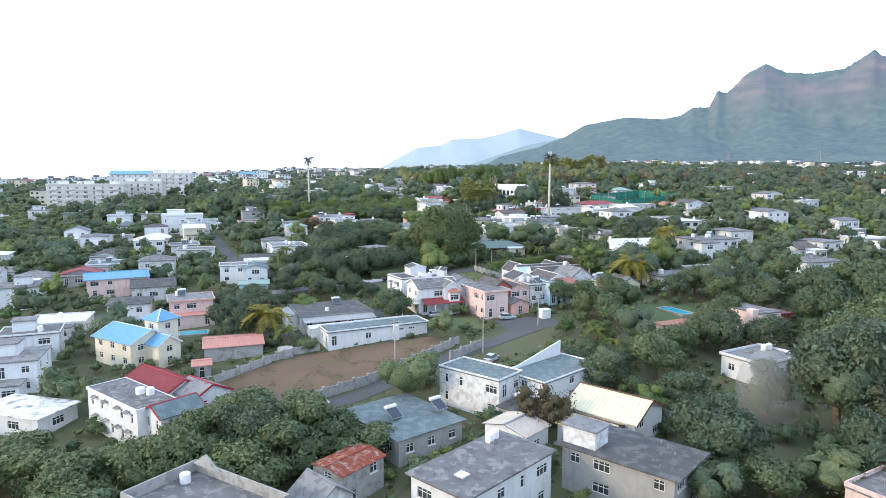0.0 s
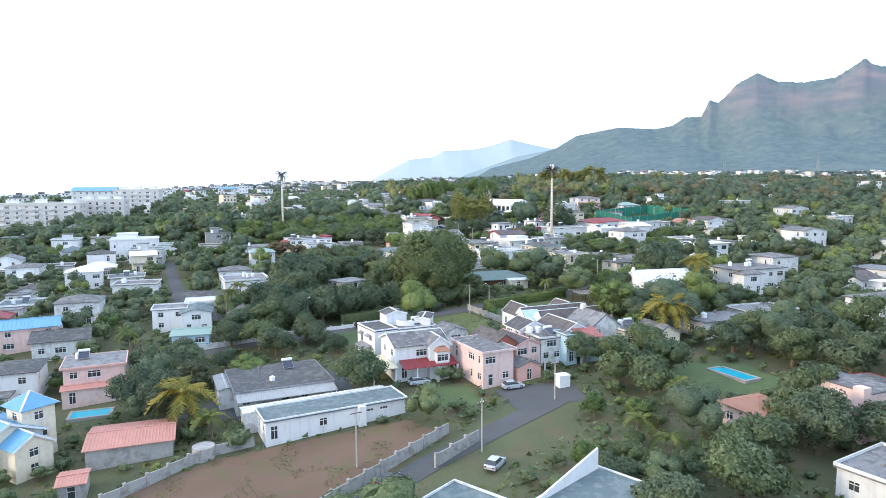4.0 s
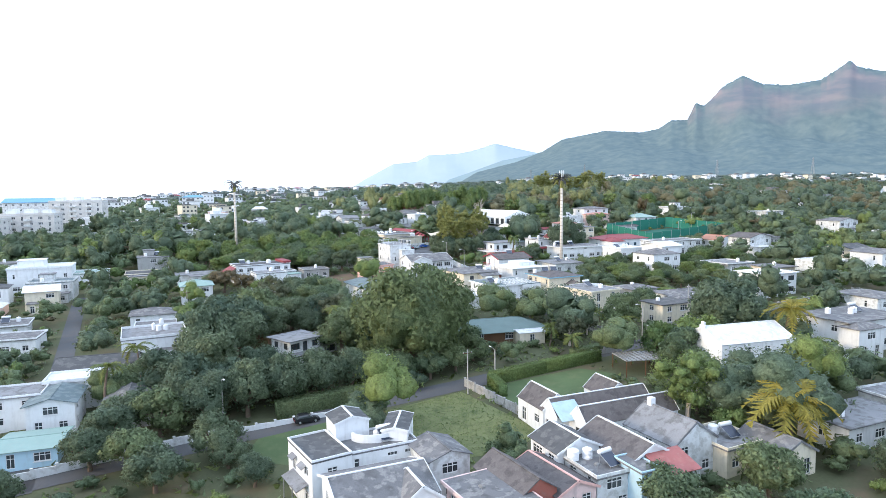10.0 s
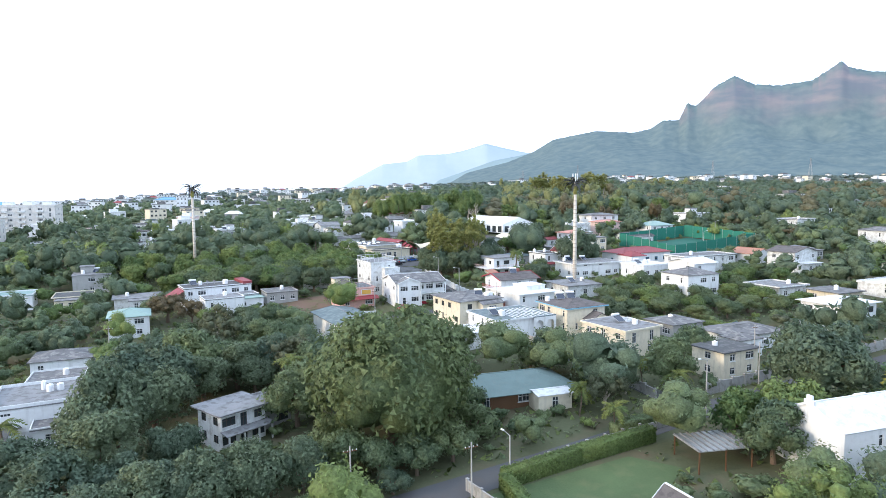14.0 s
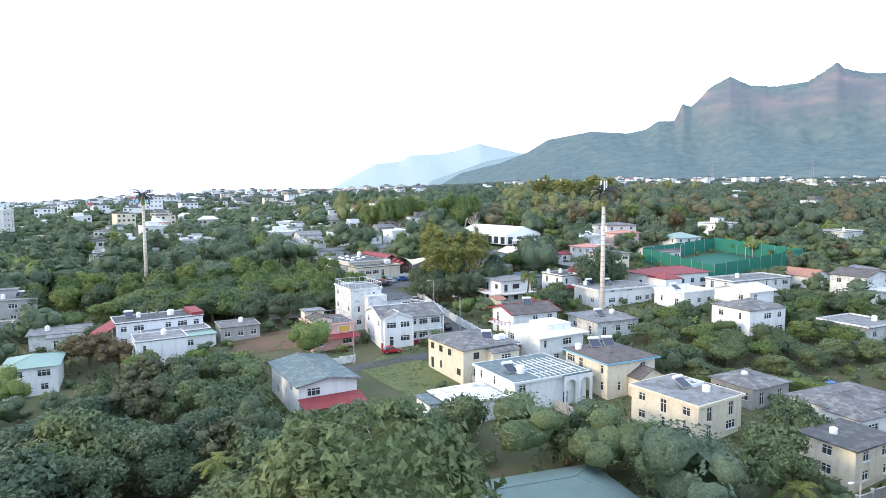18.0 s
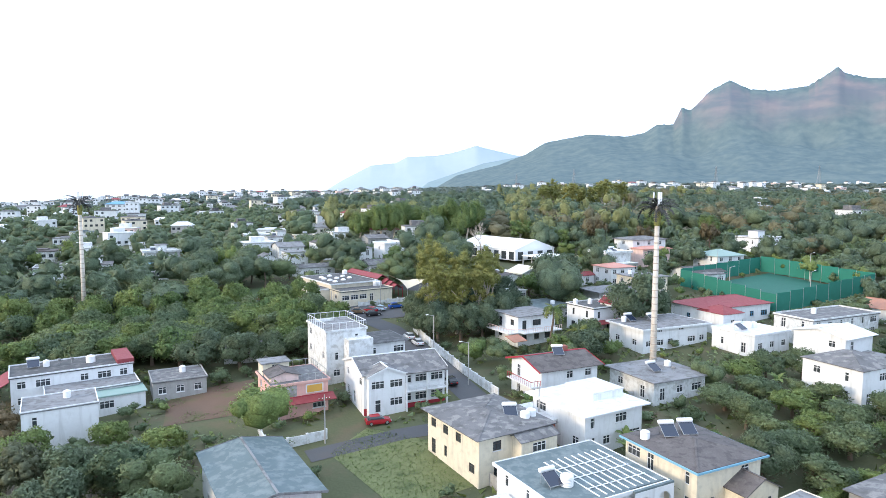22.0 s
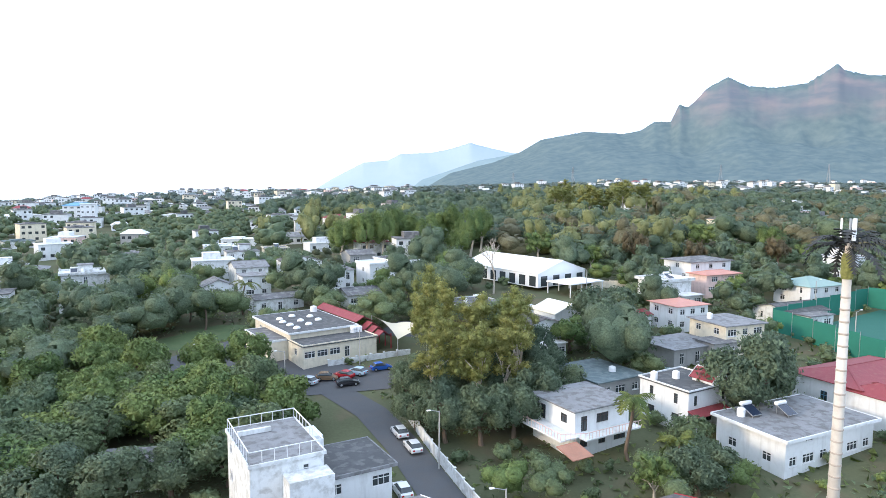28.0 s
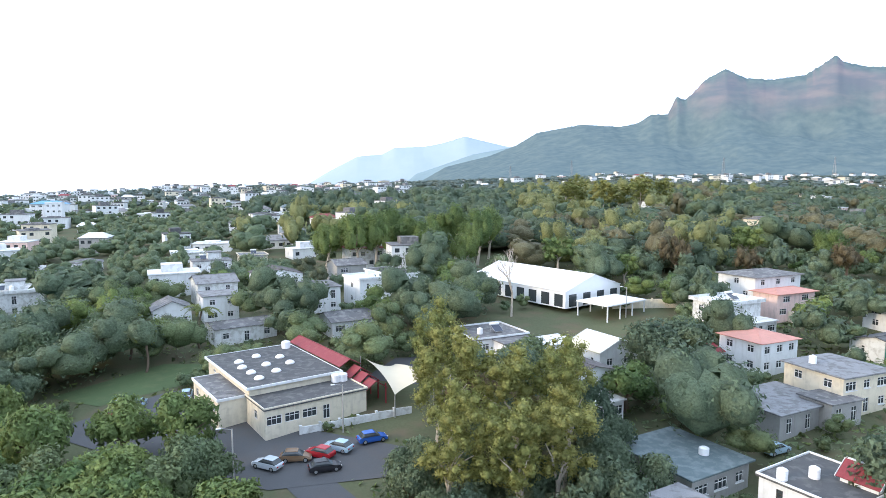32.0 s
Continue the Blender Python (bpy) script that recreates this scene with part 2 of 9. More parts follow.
def hill_material():
    """Wooded foot slopes that give way to bare rock higher up, tinted blue-grey for haze."""
    m = bpy.data.materials.new("haze_tinted_wooded_rock")
    m.use_nodes = True
    n, l = m.node_tree.nodes, m.node_tree.links
    b = n["Principled BSDF"]
    b.inputs["Roughness"].default_value, b.inputs["Specular IOR Level"].default_value = 0.95, 0.0
    geo, sep = n.new("ShaderNodeNewGeometry"), n.new("ShaderNodeSeparateXYZ")
    l.new(geo.outputs["Position"], sep.inputs[0])
    t, t2 = n.new("ShaderNodeTexNoise"), n.new("ShaderNodeTexNoise")
    t.inputs["Scale"].default_value, t.inputs["Detail"].default_value = 0.008, 8.0
    t2.inputs["Scale"].default_value, t2.inputs["Detail"].default_value = 0.03, 6.0
    l.new(geo.outputs["Position"], t.inputs["Vector"])
    l.new(geo.outputs["Position"], t2.inputs["Vector"])
    def mixed(fac, one, two):
        q = n.new("ShaderNodeMix")
        q.data_type = "RGBA"
        l.new(fac, q.inputs[0])
        for k, v in ((6, one), (7, two)):
            if isinstance(v, tuple):
                q.inputs[k].default_value = (*v, 1)
            else:
                l.new(v, q.inputs[k])
        return q.outputs[2]

    def ranged(v, lo, hi, top=1.0):
        r = n.new("ShaderNodeMapRange")
        r.inputs[1].default_value, r.inputs[2].default_value, r.inputs[4].default_value = lo, hi, top
        l.new(v, r.inputs[0])
        return r.outputs[0]
    # bare rock where the face is steep and high
    add = n.new("ShaderNodeMath")
    add.operation = "MULTIPLY_ADD"
    l.new(t.outputs["Fac"], add.inputs[0])
    add.inputs[1].default_value = 240.0
    l.new(sep.outputs[2], add.inputs[2])
    nor = n.new("ShaderNodeSeparateXYZ")
    l.new(geo.outputs["Normal"], nor.inputs[0])
    rock = n.new("ShaderNodeMath")
    rock.operation = "MULTIPLY"
    l.new(ranged(add.outputs[0], 420.0, 560.0), rock.inputs[0])
    l.new(ranged(nor.outputs[2], 0.86, 0.7), rock.inputs[1])
    strata = n.new("ShaderNodeTexNoise")
    strata.inputs["Scale"].default_value, strata.inputs["Detail"].default_value = 1.0, 5.0
    mp = n.new("ShaderNodeMapping")
    mp.inputs["Scale"].default_value = (0.007, 0.007, 0.022)
    l.new(geo.outputs["Position"], mp.inputs[0])
    l.new(mp.outputs[0], strata.inputs["Vector"])
    # stone and wood colours both carry the blue-grey of distance haze
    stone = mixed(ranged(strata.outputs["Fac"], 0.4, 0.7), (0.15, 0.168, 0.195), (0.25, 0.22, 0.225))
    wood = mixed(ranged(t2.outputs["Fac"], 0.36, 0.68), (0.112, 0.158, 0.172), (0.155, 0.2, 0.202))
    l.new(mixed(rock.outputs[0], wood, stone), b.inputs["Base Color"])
    return m


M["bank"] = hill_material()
# the middle hill's blue-green has haze mixed into the base colour
M["middle_bank"] = material("haze_tinted_hill_cover", (0.235, 0.31, 0.33), 0.95, var=0.2, big=0.008, fine=0.05, bump=0, spec=0)
# haze is painted into the far hill's pale blue colour
M["pale_bank"] = material("haze_pale_hill_cover", (0.36, 0.43, 0.47), 0.95, var=0.06, big=0.01, fine=0.06, bump=0, spec=0)
M["leaf"] = foliage("mango_leaf", (0.098, 0.155, 0.098), (0.225, 0.275, 0.128))
M["leaf_dark"] = foliage("dark_leaf", (0.090, 0.142, 0.105), (0.184, 0.232, 0.130))
M["leaf_giant"] = foliage("olive_leaf", (0.105, 0.155, 0.082), (0.230, 0.270, 0.100))
# leaf copy for distant trees, lightened by haze put into its two greens
M["leaf_far"] = foliage("hazed_far_leaf", (0.122, 0.182, 0.113), (0.213, 0.259, 0.140))
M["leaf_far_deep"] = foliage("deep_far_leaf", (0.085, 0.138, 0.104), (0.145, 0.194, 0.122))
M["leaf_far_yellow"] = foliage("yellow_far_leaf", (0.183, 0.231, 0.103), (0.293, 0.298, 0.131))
# paler, greyer leaf copy whose colour carries the haze of the farthest trees
M["leaf_far_hazed"] = foliage("haze_grey_far_leaf", (0.134, 0.184, 0.172), (0.177, 0.222, 0.186))
M["leaf_light"] = foliage("fresh_leaf", (0.100, 0.178, 0.072), (0.260, 0.316, 0.104))
M["leaf_yellow"] = foliage("yellow_green_leaf", (0.21, 0.25, 0.085), (0.38, 0.36, 0.12))
M["leaf_rust"] = foliage("rust_brown_leaf", (0.122, 0.114, 0.069), (0.207, 0.159, 0.090))
M["leaf_far_brown"] = foliage("brown_far_leaf", (0.146, 0.159, 0.097), (0.232, 0.210, 0.124))
M["palm_leaf"] = foliage("palm_leaf", (0.073, 0.127, 0.041), (0.244, 0.254, 0.069))
M["palm_gold"] = foliage("golden_palm_leaf", (0.146, 0.165, 0.041), (0.390, 0.305, 0.055))
M["leaf_grass"] = foliage("grass_blade", (0.104, 0.159, 0.048), (0.207, 0.241, 0.083))
M["grey_leaf"] = foliage("grey_green_leaf", (0.104, 0.127, 0.076), (0.171, 0.184, 0.110))
def glass_material():
    m = bpy.data.materials.new("window_glass")
    m.use_nodes = True
    b = m.node_tree.nodes["Principled BSDF"]
    b.inputs["Base Color"].default_value = (0.05, 0.06, 0.066, 1)
    b.inputs["Roughness"].default_value, b.inputs["Specular IOR Level"].default_value = 0.08, 0.6
    return m


M["glass"] = glass_material()

# ---- ground ----
GY = [-150, 0, 100, 150, 200, 250, 300, 340, 365, 400, 450, 600, 800, 1200, 1500, 1900, 2400, 5000]
GZ = [-23.7, -14.9, -7.6, -4.3, -0.7, 2.4, 5.5, 8.2, 10.5, 12.9, 16.2, 23.6, 30.1, 43, 45, 20, -20, -40]
SLOPE = 0.0524


def ground_z(x, y):
    """The land climbs to the north, falls away to the sea in the far west and rises to the mountain's foot in the east."""
    z = float(np.interp(y, GY, GZ)) + 0.035 * max(-150, min(150, x))
    z -= 24 * max(0.0, min(1.0, (-x - 260) / 450)) * max(0.0, min(1.0, (y - 500) / 500))
    r = math.hypot(x, y)
    if r > 900 and x > 0:
        k = min(1.0, max(0.0, (math.atan2(x, y) - 0.08) / 0.2)) * min(1.0, (r - 900) / 300)
        z = z * (1 - k) + k * (SLOPE * (min(y, 1250) - 150) - 3 + 0.02 * max(0.0, y - 1250))
    return z


def weld(verts, faces):
    at, out, remap = {}, [], []
    for p in verts:
        k = (round(p[0], 4), round(p[1], 4), round(p[2], 4))
        if k not in at:
            at[k] = len(out)
            out.append(k)
        remap.append(at[k])
    return out, [tuple(remap[i] for i in q) for q in faces]


def mesh_of(name, verts, faces, mat, smooth=False):
    me = bpy.data.meshes.new(name)
    me.from_pydata([tuple(v) for v in verts], [], faces)
    for mm in (mat if isinstance(mat, (list, tuple)) else [mat]):
        me.materials.append(M[mm] if isinstance(mm, str) else mm)
    if smooth:
        me.polygons.foreach_set("use_smooth", [True] * len(me.polygons))
    me.update()
    return me


def graded(a, b, near, far_step):
    """Steps that widen with distance from 0."""
    out, v = [0.0], 0.0
    while v < b:
        v += near + abs(v) * far_step
        out.append(min(v, b))
    neg, v = [], 0.0
    while v > a:
        v -= near + abs(v) * far_step
        neg.append(max(v, a))
    return neg[::-1] + out


def build_ground():
    xs, ys = graded(-4900, 4900, 7, 0.06), graded(-600, 4900, 7, 0.03)
    ys = sorted(set(ys) | {float(v) for v in GY[1:-1]})
    verts = [(x, y, ground_z(x, y)) for y in ys for x in xs]
    n = len(xs)
    faces = [(j * n + i, j * n + i + 1, (j + 1) * n + i + 1, (j + 1) * n + i) for j in range(len(ys) - 1) for i in range(n - 1)]
    g = material("rough_grass_and_soil", (0.105, 0.115, 0.066), 0.95, var=0.45, big=0.08, fine=2.5, bump=0.6, stain=(0.15, 0.115, 0.08), amount=0.75, spec=0.1)
    ob = new("ground", mesh_of("ground", verts, faces, g, True))
    tagged(ob, "uneven ground of rough grass and brown soil", "ground", kind="structure")
    w = new("sea", mesh_of("sea", [(-4900, 1500, 2), (3000, 1500, 2), (3000, 4950, 2), (-4900, 4950, 2)], [(0, 1, 2, 3)],
            material("sea_water", (0.42, 0.48, 0.52), 0.12, var=0.1, big=0.005, fine=0.05, bump=0.05)))
    tagged(w, "pale calm sea under a hazy sky", "sea", kind="structure")


build_ground()


def ease(a, b, v):
    t = max(0.0, min(1.0, (v - a) / (b - a)))
    return t * t * (3 - 2 * t)


def ridge(name, label, pts, depth, foot, seed, mat, cliff, cols=160, rows=24):
    """A mountain wall: crest points (bearing in degrees, distance, crest height), with wooded spurs that run down to the plain below a cliff."""
    az, di, hz = zip(*pts)
    verts = []
    for i in range(cols + 1):
        a = az[0] + (az[-1] - az[0]) * i / cols
        t = radians(a)
        d, h = np.interp(a, az, di), np.interp(a, az, hz)
        even = float(np.mean(np.interp(a + np.linspace(-5, 5, 21), az, hz)))
        crag = h - even
        h += SLOPE * (d * math.cos(t) - 150)
        base = min(foot * max(0.0, min(1.0, (a - 3) / 10)), h - 10)
        spur = 0.8 - 2.2 * abs(noise.noise(Vector((a * 0.3, seed, 1.3))))
        wall = cliff * ease(17, 25, a) * (0.75 + 0.25 * noise.noise(Vector((a * 0.35, seed, 9.0)))) + 0.08
        for j in range(rows + 6):
            k = j / rows
            r = d - depth * (1 - k)
            if k <= 1:
                p = Vector((r * math.sin(t) * 0.006, r * math.cos(t) * 0.006, seed))
                q = max(0.0, min(1.0, k + (0.015 * spur + 0.05 * noise.noise(p * 0.8)) * 3 * k * (1 - k)))
                rise = (1 - wall) * q ** 1.25 + wall * ease(0.72, 0.97, q)
                z = base + crag * ease(0.62, 1.0, k) + (h - crag - base) * (rise + noise.fractal(p * 0.7, 0.9, 2.1, 7) * 0.1 * k * (1 - k) * 2)
                z += noise.noise(Vector((a * 5, 0, seed))) * 0.012 * (h - base) * k ** 6
            else:
                z = h - (h - foot) * (k - 1) * 3
            verts.append((r * math.sin(t), r * math.cos(t), z))
    n = rows + 6
    faces = [(i * n + j, (i + 1) * n + j, (i + 1) * n + j + 1, i * n + j + 1) for i in range(cols) for j in range(n - 1)]
    ob = new(name, mesh_of(name, verts, faces, mat, True))
    tagged(ob, label, "mountain", kind="structure")
    return BVHTree.FromPolygons(verts, faces)


MOUNTAIN = ridge("mountain", "mountain with rocky peaks and wooded slopes, tinted blue-grey for haze",
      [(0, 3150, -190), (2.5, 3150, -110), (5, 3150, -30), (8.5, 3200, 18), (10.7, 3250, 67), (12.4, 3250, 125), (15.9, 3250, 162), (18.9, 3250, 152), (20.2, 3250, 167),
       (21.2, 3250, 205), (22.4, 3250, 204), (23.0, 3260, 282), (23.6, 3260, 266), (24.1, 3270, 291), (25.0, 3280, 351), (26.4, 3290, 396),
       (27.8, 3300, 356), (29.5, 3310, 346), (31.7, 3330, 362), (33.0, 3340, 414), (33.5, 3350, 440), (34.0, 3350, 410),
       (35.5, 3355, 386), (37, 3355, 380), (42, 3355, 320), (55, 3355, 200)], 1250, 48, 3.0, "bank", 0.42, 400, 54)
ridge("far_hill", "far hill above the coast in haze-tinted pale blue",
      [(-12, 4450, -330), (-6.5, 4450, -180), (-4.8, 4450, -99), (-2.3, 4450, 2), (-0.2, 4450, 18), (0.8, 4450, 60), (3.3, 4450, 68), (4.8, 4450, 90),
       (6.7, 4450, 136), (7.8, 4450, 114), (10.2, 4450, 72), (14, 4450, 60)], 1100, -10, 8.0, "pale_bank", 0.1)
ridge("near_hill", "lower green hill before the mountain, tinted for haze",
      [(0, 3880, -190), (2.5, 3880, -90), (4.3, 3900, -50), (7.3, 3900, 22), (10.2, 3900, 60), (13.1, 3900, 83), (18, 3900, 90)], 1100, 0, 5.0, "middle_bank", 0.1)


def land_z(x, y):
    """The height of the land, the mountain's slopes included."""
    hit = MOUNTAIN.ray_cast(Vector((x, y, 2000)), Vector((0, 0, -1)))[0]
    return max(ground_z(x, y), hit.z) if hit else ground_z(x, y)


# ---- helpers for things ----
def part(name, me, parent, m=None, label=""):
    ob = new(name, me)
    ob.parent = parent
    if m is not None:
        ob.matrix_basis = m
    return tagged(ob, label) if label else ob


def thing(name, x, y, z, yaw, label, cat, group="", kind=""):
    ob = new(name)
    ob.matrix_basis = pose(x, y, z, 0, 0, yaw)
    return tagged(ob, label, cat, group, kind)


def box_data(x0, x1, y0, y1, z0, z1, bevel=0.0):
    if not bevel:
        v = [(x, y, z) for z in (z0, z1) for y in (y0, y1) for x in (x0, x1)]
        return v, [(0, 2, 3, 1), (4, 5, 7, 6), (0, 1, 5, 4), (1, 3, 7, 5), (3, 2, 6, 7), (2, 0, 4, 6)]
    b = bevel
    v, f = [], []
    for z, i in ((z0, 0), (z1 - b, 0), (z1, b)):
        v += [(x0 + i, y0 + i, z), (x1 - i, y0 + i, z), (x1 - i, y1 - i, z), (x0 + i, y1 - i, z)]
    for k in (0, 4):
        f += [(k + i, k + (i + 1) % 4, k + 4 + (i + 1) % 4, k + 4 + i) for i in range(4)]
    return v, f + [(3, 2, 1, 0), (8, 9, 10, 11)]


def join(*datas):
    v, f = [], []
    for dv, df in datas:
        k = len(v)
        v += list(dv)
        f += [tuple(i + k for i in q) for q in df]
    return v, f


def moved(data, m):
    return [tuple(m @ Vector(p)) for p in data[0]], data[1]


def tube(r0, r1, z0, z1, n=10, cx=0, cy=0):
    v = [(cx + r * math.cos(2 * math.pi * i / n), cy + r * math.sin(2 * math.pi * i / n), z) for r, z in ((r0, z0), (r1, z1)) for i in range(n)]
    return v, [(i, (i + 1) % n, n + (i + 1) % n, n + i) for i in range(n)] + [tuple(range(n))[::-1], tuple(range(n, 2 * n))]


def lathe(profile, n=14):
    v = [(r * math.cos(2 * math.pi * i / n), r * math.sin(2 * math.pi * i / n), z) for r, z in profile for i in range(n)]
    f = [(k * n + i, k * n + (i + 1) % n, (k + 1) * n + (i + 1) % n, (k + 1) * n + i) for k in range(len(profile) - 1) for i in range(n)]
    return v, f + [tuple(range(n))[::-1], tuple(range((len(profile) - 1) * n, len(profile) * n))]


# ---- windows and walls ----
@lru_cache(None)
def frame_mesh(w, h, mat, bars):
    return mesh_of("frame", *frame_data(w, h, bars), mat)


def frame_data(w, h, bars):
    t, cells = 0.07, []
    cw = (w - t * (bars + 1)) / bars
    rows = ((t, h * 0.66 - t), (h * 0.66 + t, h * 0.34 - 2 * t)) if h > 1.0 else ((t, h - 2 * t),)
    for i in range(bars):
        for z, hh in rows:
            cells.append((-w / 2 + t + cw / 2 + i * (cw + t), z, cw, hh))
    v, f = facade(w, 0, h, cells, 0.06, False)
    return weld([(x, y - 0.06, z) for x, y, z in v], f)


@lru_cache(None)
def plain_window(w, h, mat, bars):
    """A window in one piece, for houses farther off."""
    v, f = frame_data(w, h, bars)
    k = len(v)
    me = mesh_of("window", v + [(-w / 2, 0.0, 0), (w / 2, 0.0, 0), (w / 2, 0.0, h), (-w / 2, 0.0, h)], f + [(k, k + 1, k + 2, k + 3)], [mat, "glass"])
    me.polygons[len(f)].material_index = 1
    return me


@lru_cache(None)
def pane_mesh(w, h):
    return mesh_of("pane", *box_data(-w / 2 + 0.05, w / 2 - 0.05, -0.02, 0, 0.05, h - 0.05), "glass")


@lru_cache(None)
def sill_mesh(w, mat):
    return mesh_of("sill", *box_data(-w / 2 - 0.1, w / 2 + 0.1, -0.12, 0.1, -0.1, 0.0), mat)


def facade(width, z0, z1, holes, deep=0.18, plug=True):
    """A wall in the plane y = 0 that looks to -y, from -width/2, with holes (x, z, w, h) that have reveals."""
    xs = sorted({-width / 2, width / 2, *(c for x, z, w, h in holes for c in (x - w / 2, x + w / 2))})
    zs = sorted({z0, z1, *(c for x, z, w, h in holes for c in (z, z + h))})
    v, f = [], []

    def quad(*p):
        k = len(v)
        v.extend(p)
        f.append((k, k + 1, k + 2, k + 3))
    for i in range(len(xs) - 1):
        for j in range(len(zs) - 1):
            cx, cz = (xs[i] + xs[i + 1]) / 2, (zs[j] + zs[j + 1]) / 2
            if any(abs(cx - x) < w / 2 and z < cz < z + h for x, z, w, h in holes):
                continue
            quad((xs[i], 0, zs[j]), (xs[i + 1], 0, zs[j]), (xs[i + 1], 0, zs[j + 1]), (xs[i], 0, zs[j + 1]))
    for x, z, w, h in holes:
        a, b, c, d = x - w / 2, x + w / 2, z, z + h
        quad((a, 0, c), (a, 0, d), (a, deep, d), (a, deep, c))
        quad((b, 0, d), (b, 0, c), (b, deep, c), (b, deep, d))
        quad((a, 0, c), (a, deep, c), (b, deep, c), (b, 0, c))
        quad((a, 0, d), (b, 0, d), (b, deep, d), (a, deep, d))
        if plug:
            quad((a, deep, c), (b, deep, c), (b, deep, d), (a, deep, d))
    return weld(v, f)


KINDS = {"std": (1.3, 1.25, 0.95, 2), "wide": (2.2, 1.3, 0.9, 3), "slim": (0.7, 1.5, 0.8, 1), "strip": (1.4, 0.5, 1.9, 3), "tall": (1.1, 2.1, 0.15, 2), "door": (1.0, 2.1, 0.05, 1)}
WALL_SIDES = {"f": 0, "r": 90, "b": 180, "l": 270}


def walls_of(root, a, b, z0, h, storeys, wall, wins, frame="frame_dark", low=-1.2, sills=True, plain=False):
    """Four walls with windows: wins maps a side to rows of window kinds from the ground up."""
    sh = (h - z0) / storeys
    shell = []
    for side, turn in WALL_SIDES.items():
        width, off = (a, b / 2) if side in "fb" else (b, a / 2)
        holes, used = [], []
        for s, row in enumerate(wins.get(side, ())):
            row = row.split() if isinstance(row, str) else row
            for i, kind in enumerate(row):
                if kind == "-" or kind not in KINDS:
                    continue
                w, hh, zz, bars = KINDS[kind]
                w = min(w, width / len(row) - 0.3)
                if w < 0.4:
                    continue
                x = -width / 2 + width * (i + 0.5) / len(row)
                z = z0 + s * sh + zz * sh / 3.0
                hh = min(hh, z0 + (s + 1) * sh - z - 0.25)
                holes.append((round(x, 2), round(z, 2), round(w, 2), round(hh, 2)))
                used.append((round(x, 2), round(z, 2), round(w, 2), round(hh, 2), bars, kind))
        m = pose(0, 0, 0, 0, 0, turn) @ pose(0, -off, 0)
        if plain:
            shell.append(moved(facade(width, z0 + low, h, holes), m))
        else:
            part("wall", mesh_of("wall", *facade(width, z0 + low, h, holes), wall), root, m)
        for x, z, w, hh, bars, kind in used:
            wm = m @ pose(x, 0.12, z)
            if plain:
                part("window", plain_window(w, hh, frame, bars), root, wm)
                continue
            fr = part("door" if kind == "door" else "window", frame_mesh(w, hh, frame, bars), root, wm)
            part("pane", pane_mesh(w, hh), fr, pose(0, 0.01, 0))
            if sills and side == "f" and kind in ("std", "wide"):
                part("sill", sill_mesh(w, "white"), fr, pose(0, -0.12, 0))
    if plain:
        part("wall", mesh_of("wall", *weld(*join(*shell)), wall), root)


def flat_roof(root, a, b, z, over, mat, parapet=0.0, pmat="white", slab=0.22, ox=0, oy=0, trim=None):
    part("roof", mesh_of("roof", *box_data(-a / 2 - over + ox, a / 2 + over + ox, -b / 2 - over + oy, b / 2 + over + oy, z, z + slab, 0.03), mat), root)
    X, Y, t = a / 2 + over, b / 2 + over, 0.15
    if parapet or trim:
        hh = parapet or 0.14
        z0, z1, k = (z + slab - 0.01, z + slab + hh, 0.0) if parapet else (z - 0.12, z + slab + 0.05, 0.03)
        part("parapet", mesh_of("parapet", *join(box_data(ox - X - k, ox + X + k, oy - Y - k, oy - Y + t, z0, z1), box_data(ox - X - k, ox + X + k, oy + Y - t, oy + Y + k, z0, z1),
             box_data(ox - X - k, ox - X + t, oy - Y + t, oy + Y - t, z0, z1), box_data(ox + X - t, ox + X + k, oy - Y + t, oy + Y - t, z0, z1)), trim or pmat), root)


def slope_slab(p, t=0.12):
    """A roof plane with thickness, from its corners."""
    n = (Vector(p[1]) - Vector(p[0])).cross(Vector(p[2]) - Vector(p[0])).normalized()
    if n.z < 0:
        n = -n
    k = len(p)
    v = [tuple(p_) for p_ in p] + [tuple(Vector(p_) + n * t) for p_ in p]
    return v, [tuple(range(k))[::-1], tuple(range(k, 2 * k))] + [(i, (i + 1) % k, k + (i + 1) % k, k + i) for i in range(k)]


def ribbed(x0, x1, y0, z0, y1, z1, step, t=0.08):
    """A ribbed sheet from the eave (y0, z0) to the top (y1, z1), in one piece with its underside."""
    n = max(2, int((x1 - x0) / step))
    prof = []
    for i in range(n):
        a = x0 + (x1 - x0) * i / n
        w = (x1 - x0) / n
        prof += [(a, 0), (a + w * 0.62, 0), (a + w * 0.7, 0.07), (a + w * 0.9, 0.07)]
    prof.append((x1, 0))
    k = len(prof)
    v = [(x, y, z + t + q) for y, z in ((y0, z0), (y1, z1)) for x, q in prof] + [(x0, y0, z0), (x1, y0, z0), (x0, y1, z1), (x1, y1, z1)]
    b = 2 * k
    f = [(i, i + 1, k + i + 1, k + i) if y1 > y0 else (i + 1, i, k + i, k + i + 1) for i in range(k - 1)]
    return v, f + [(b, b + 2, b + 3, b + 1), tuple(range(k))[::-1] + (b, b + 1), (b + 2, b + 3) + tuple(range(2 * k - 1, k - 1, -1))]


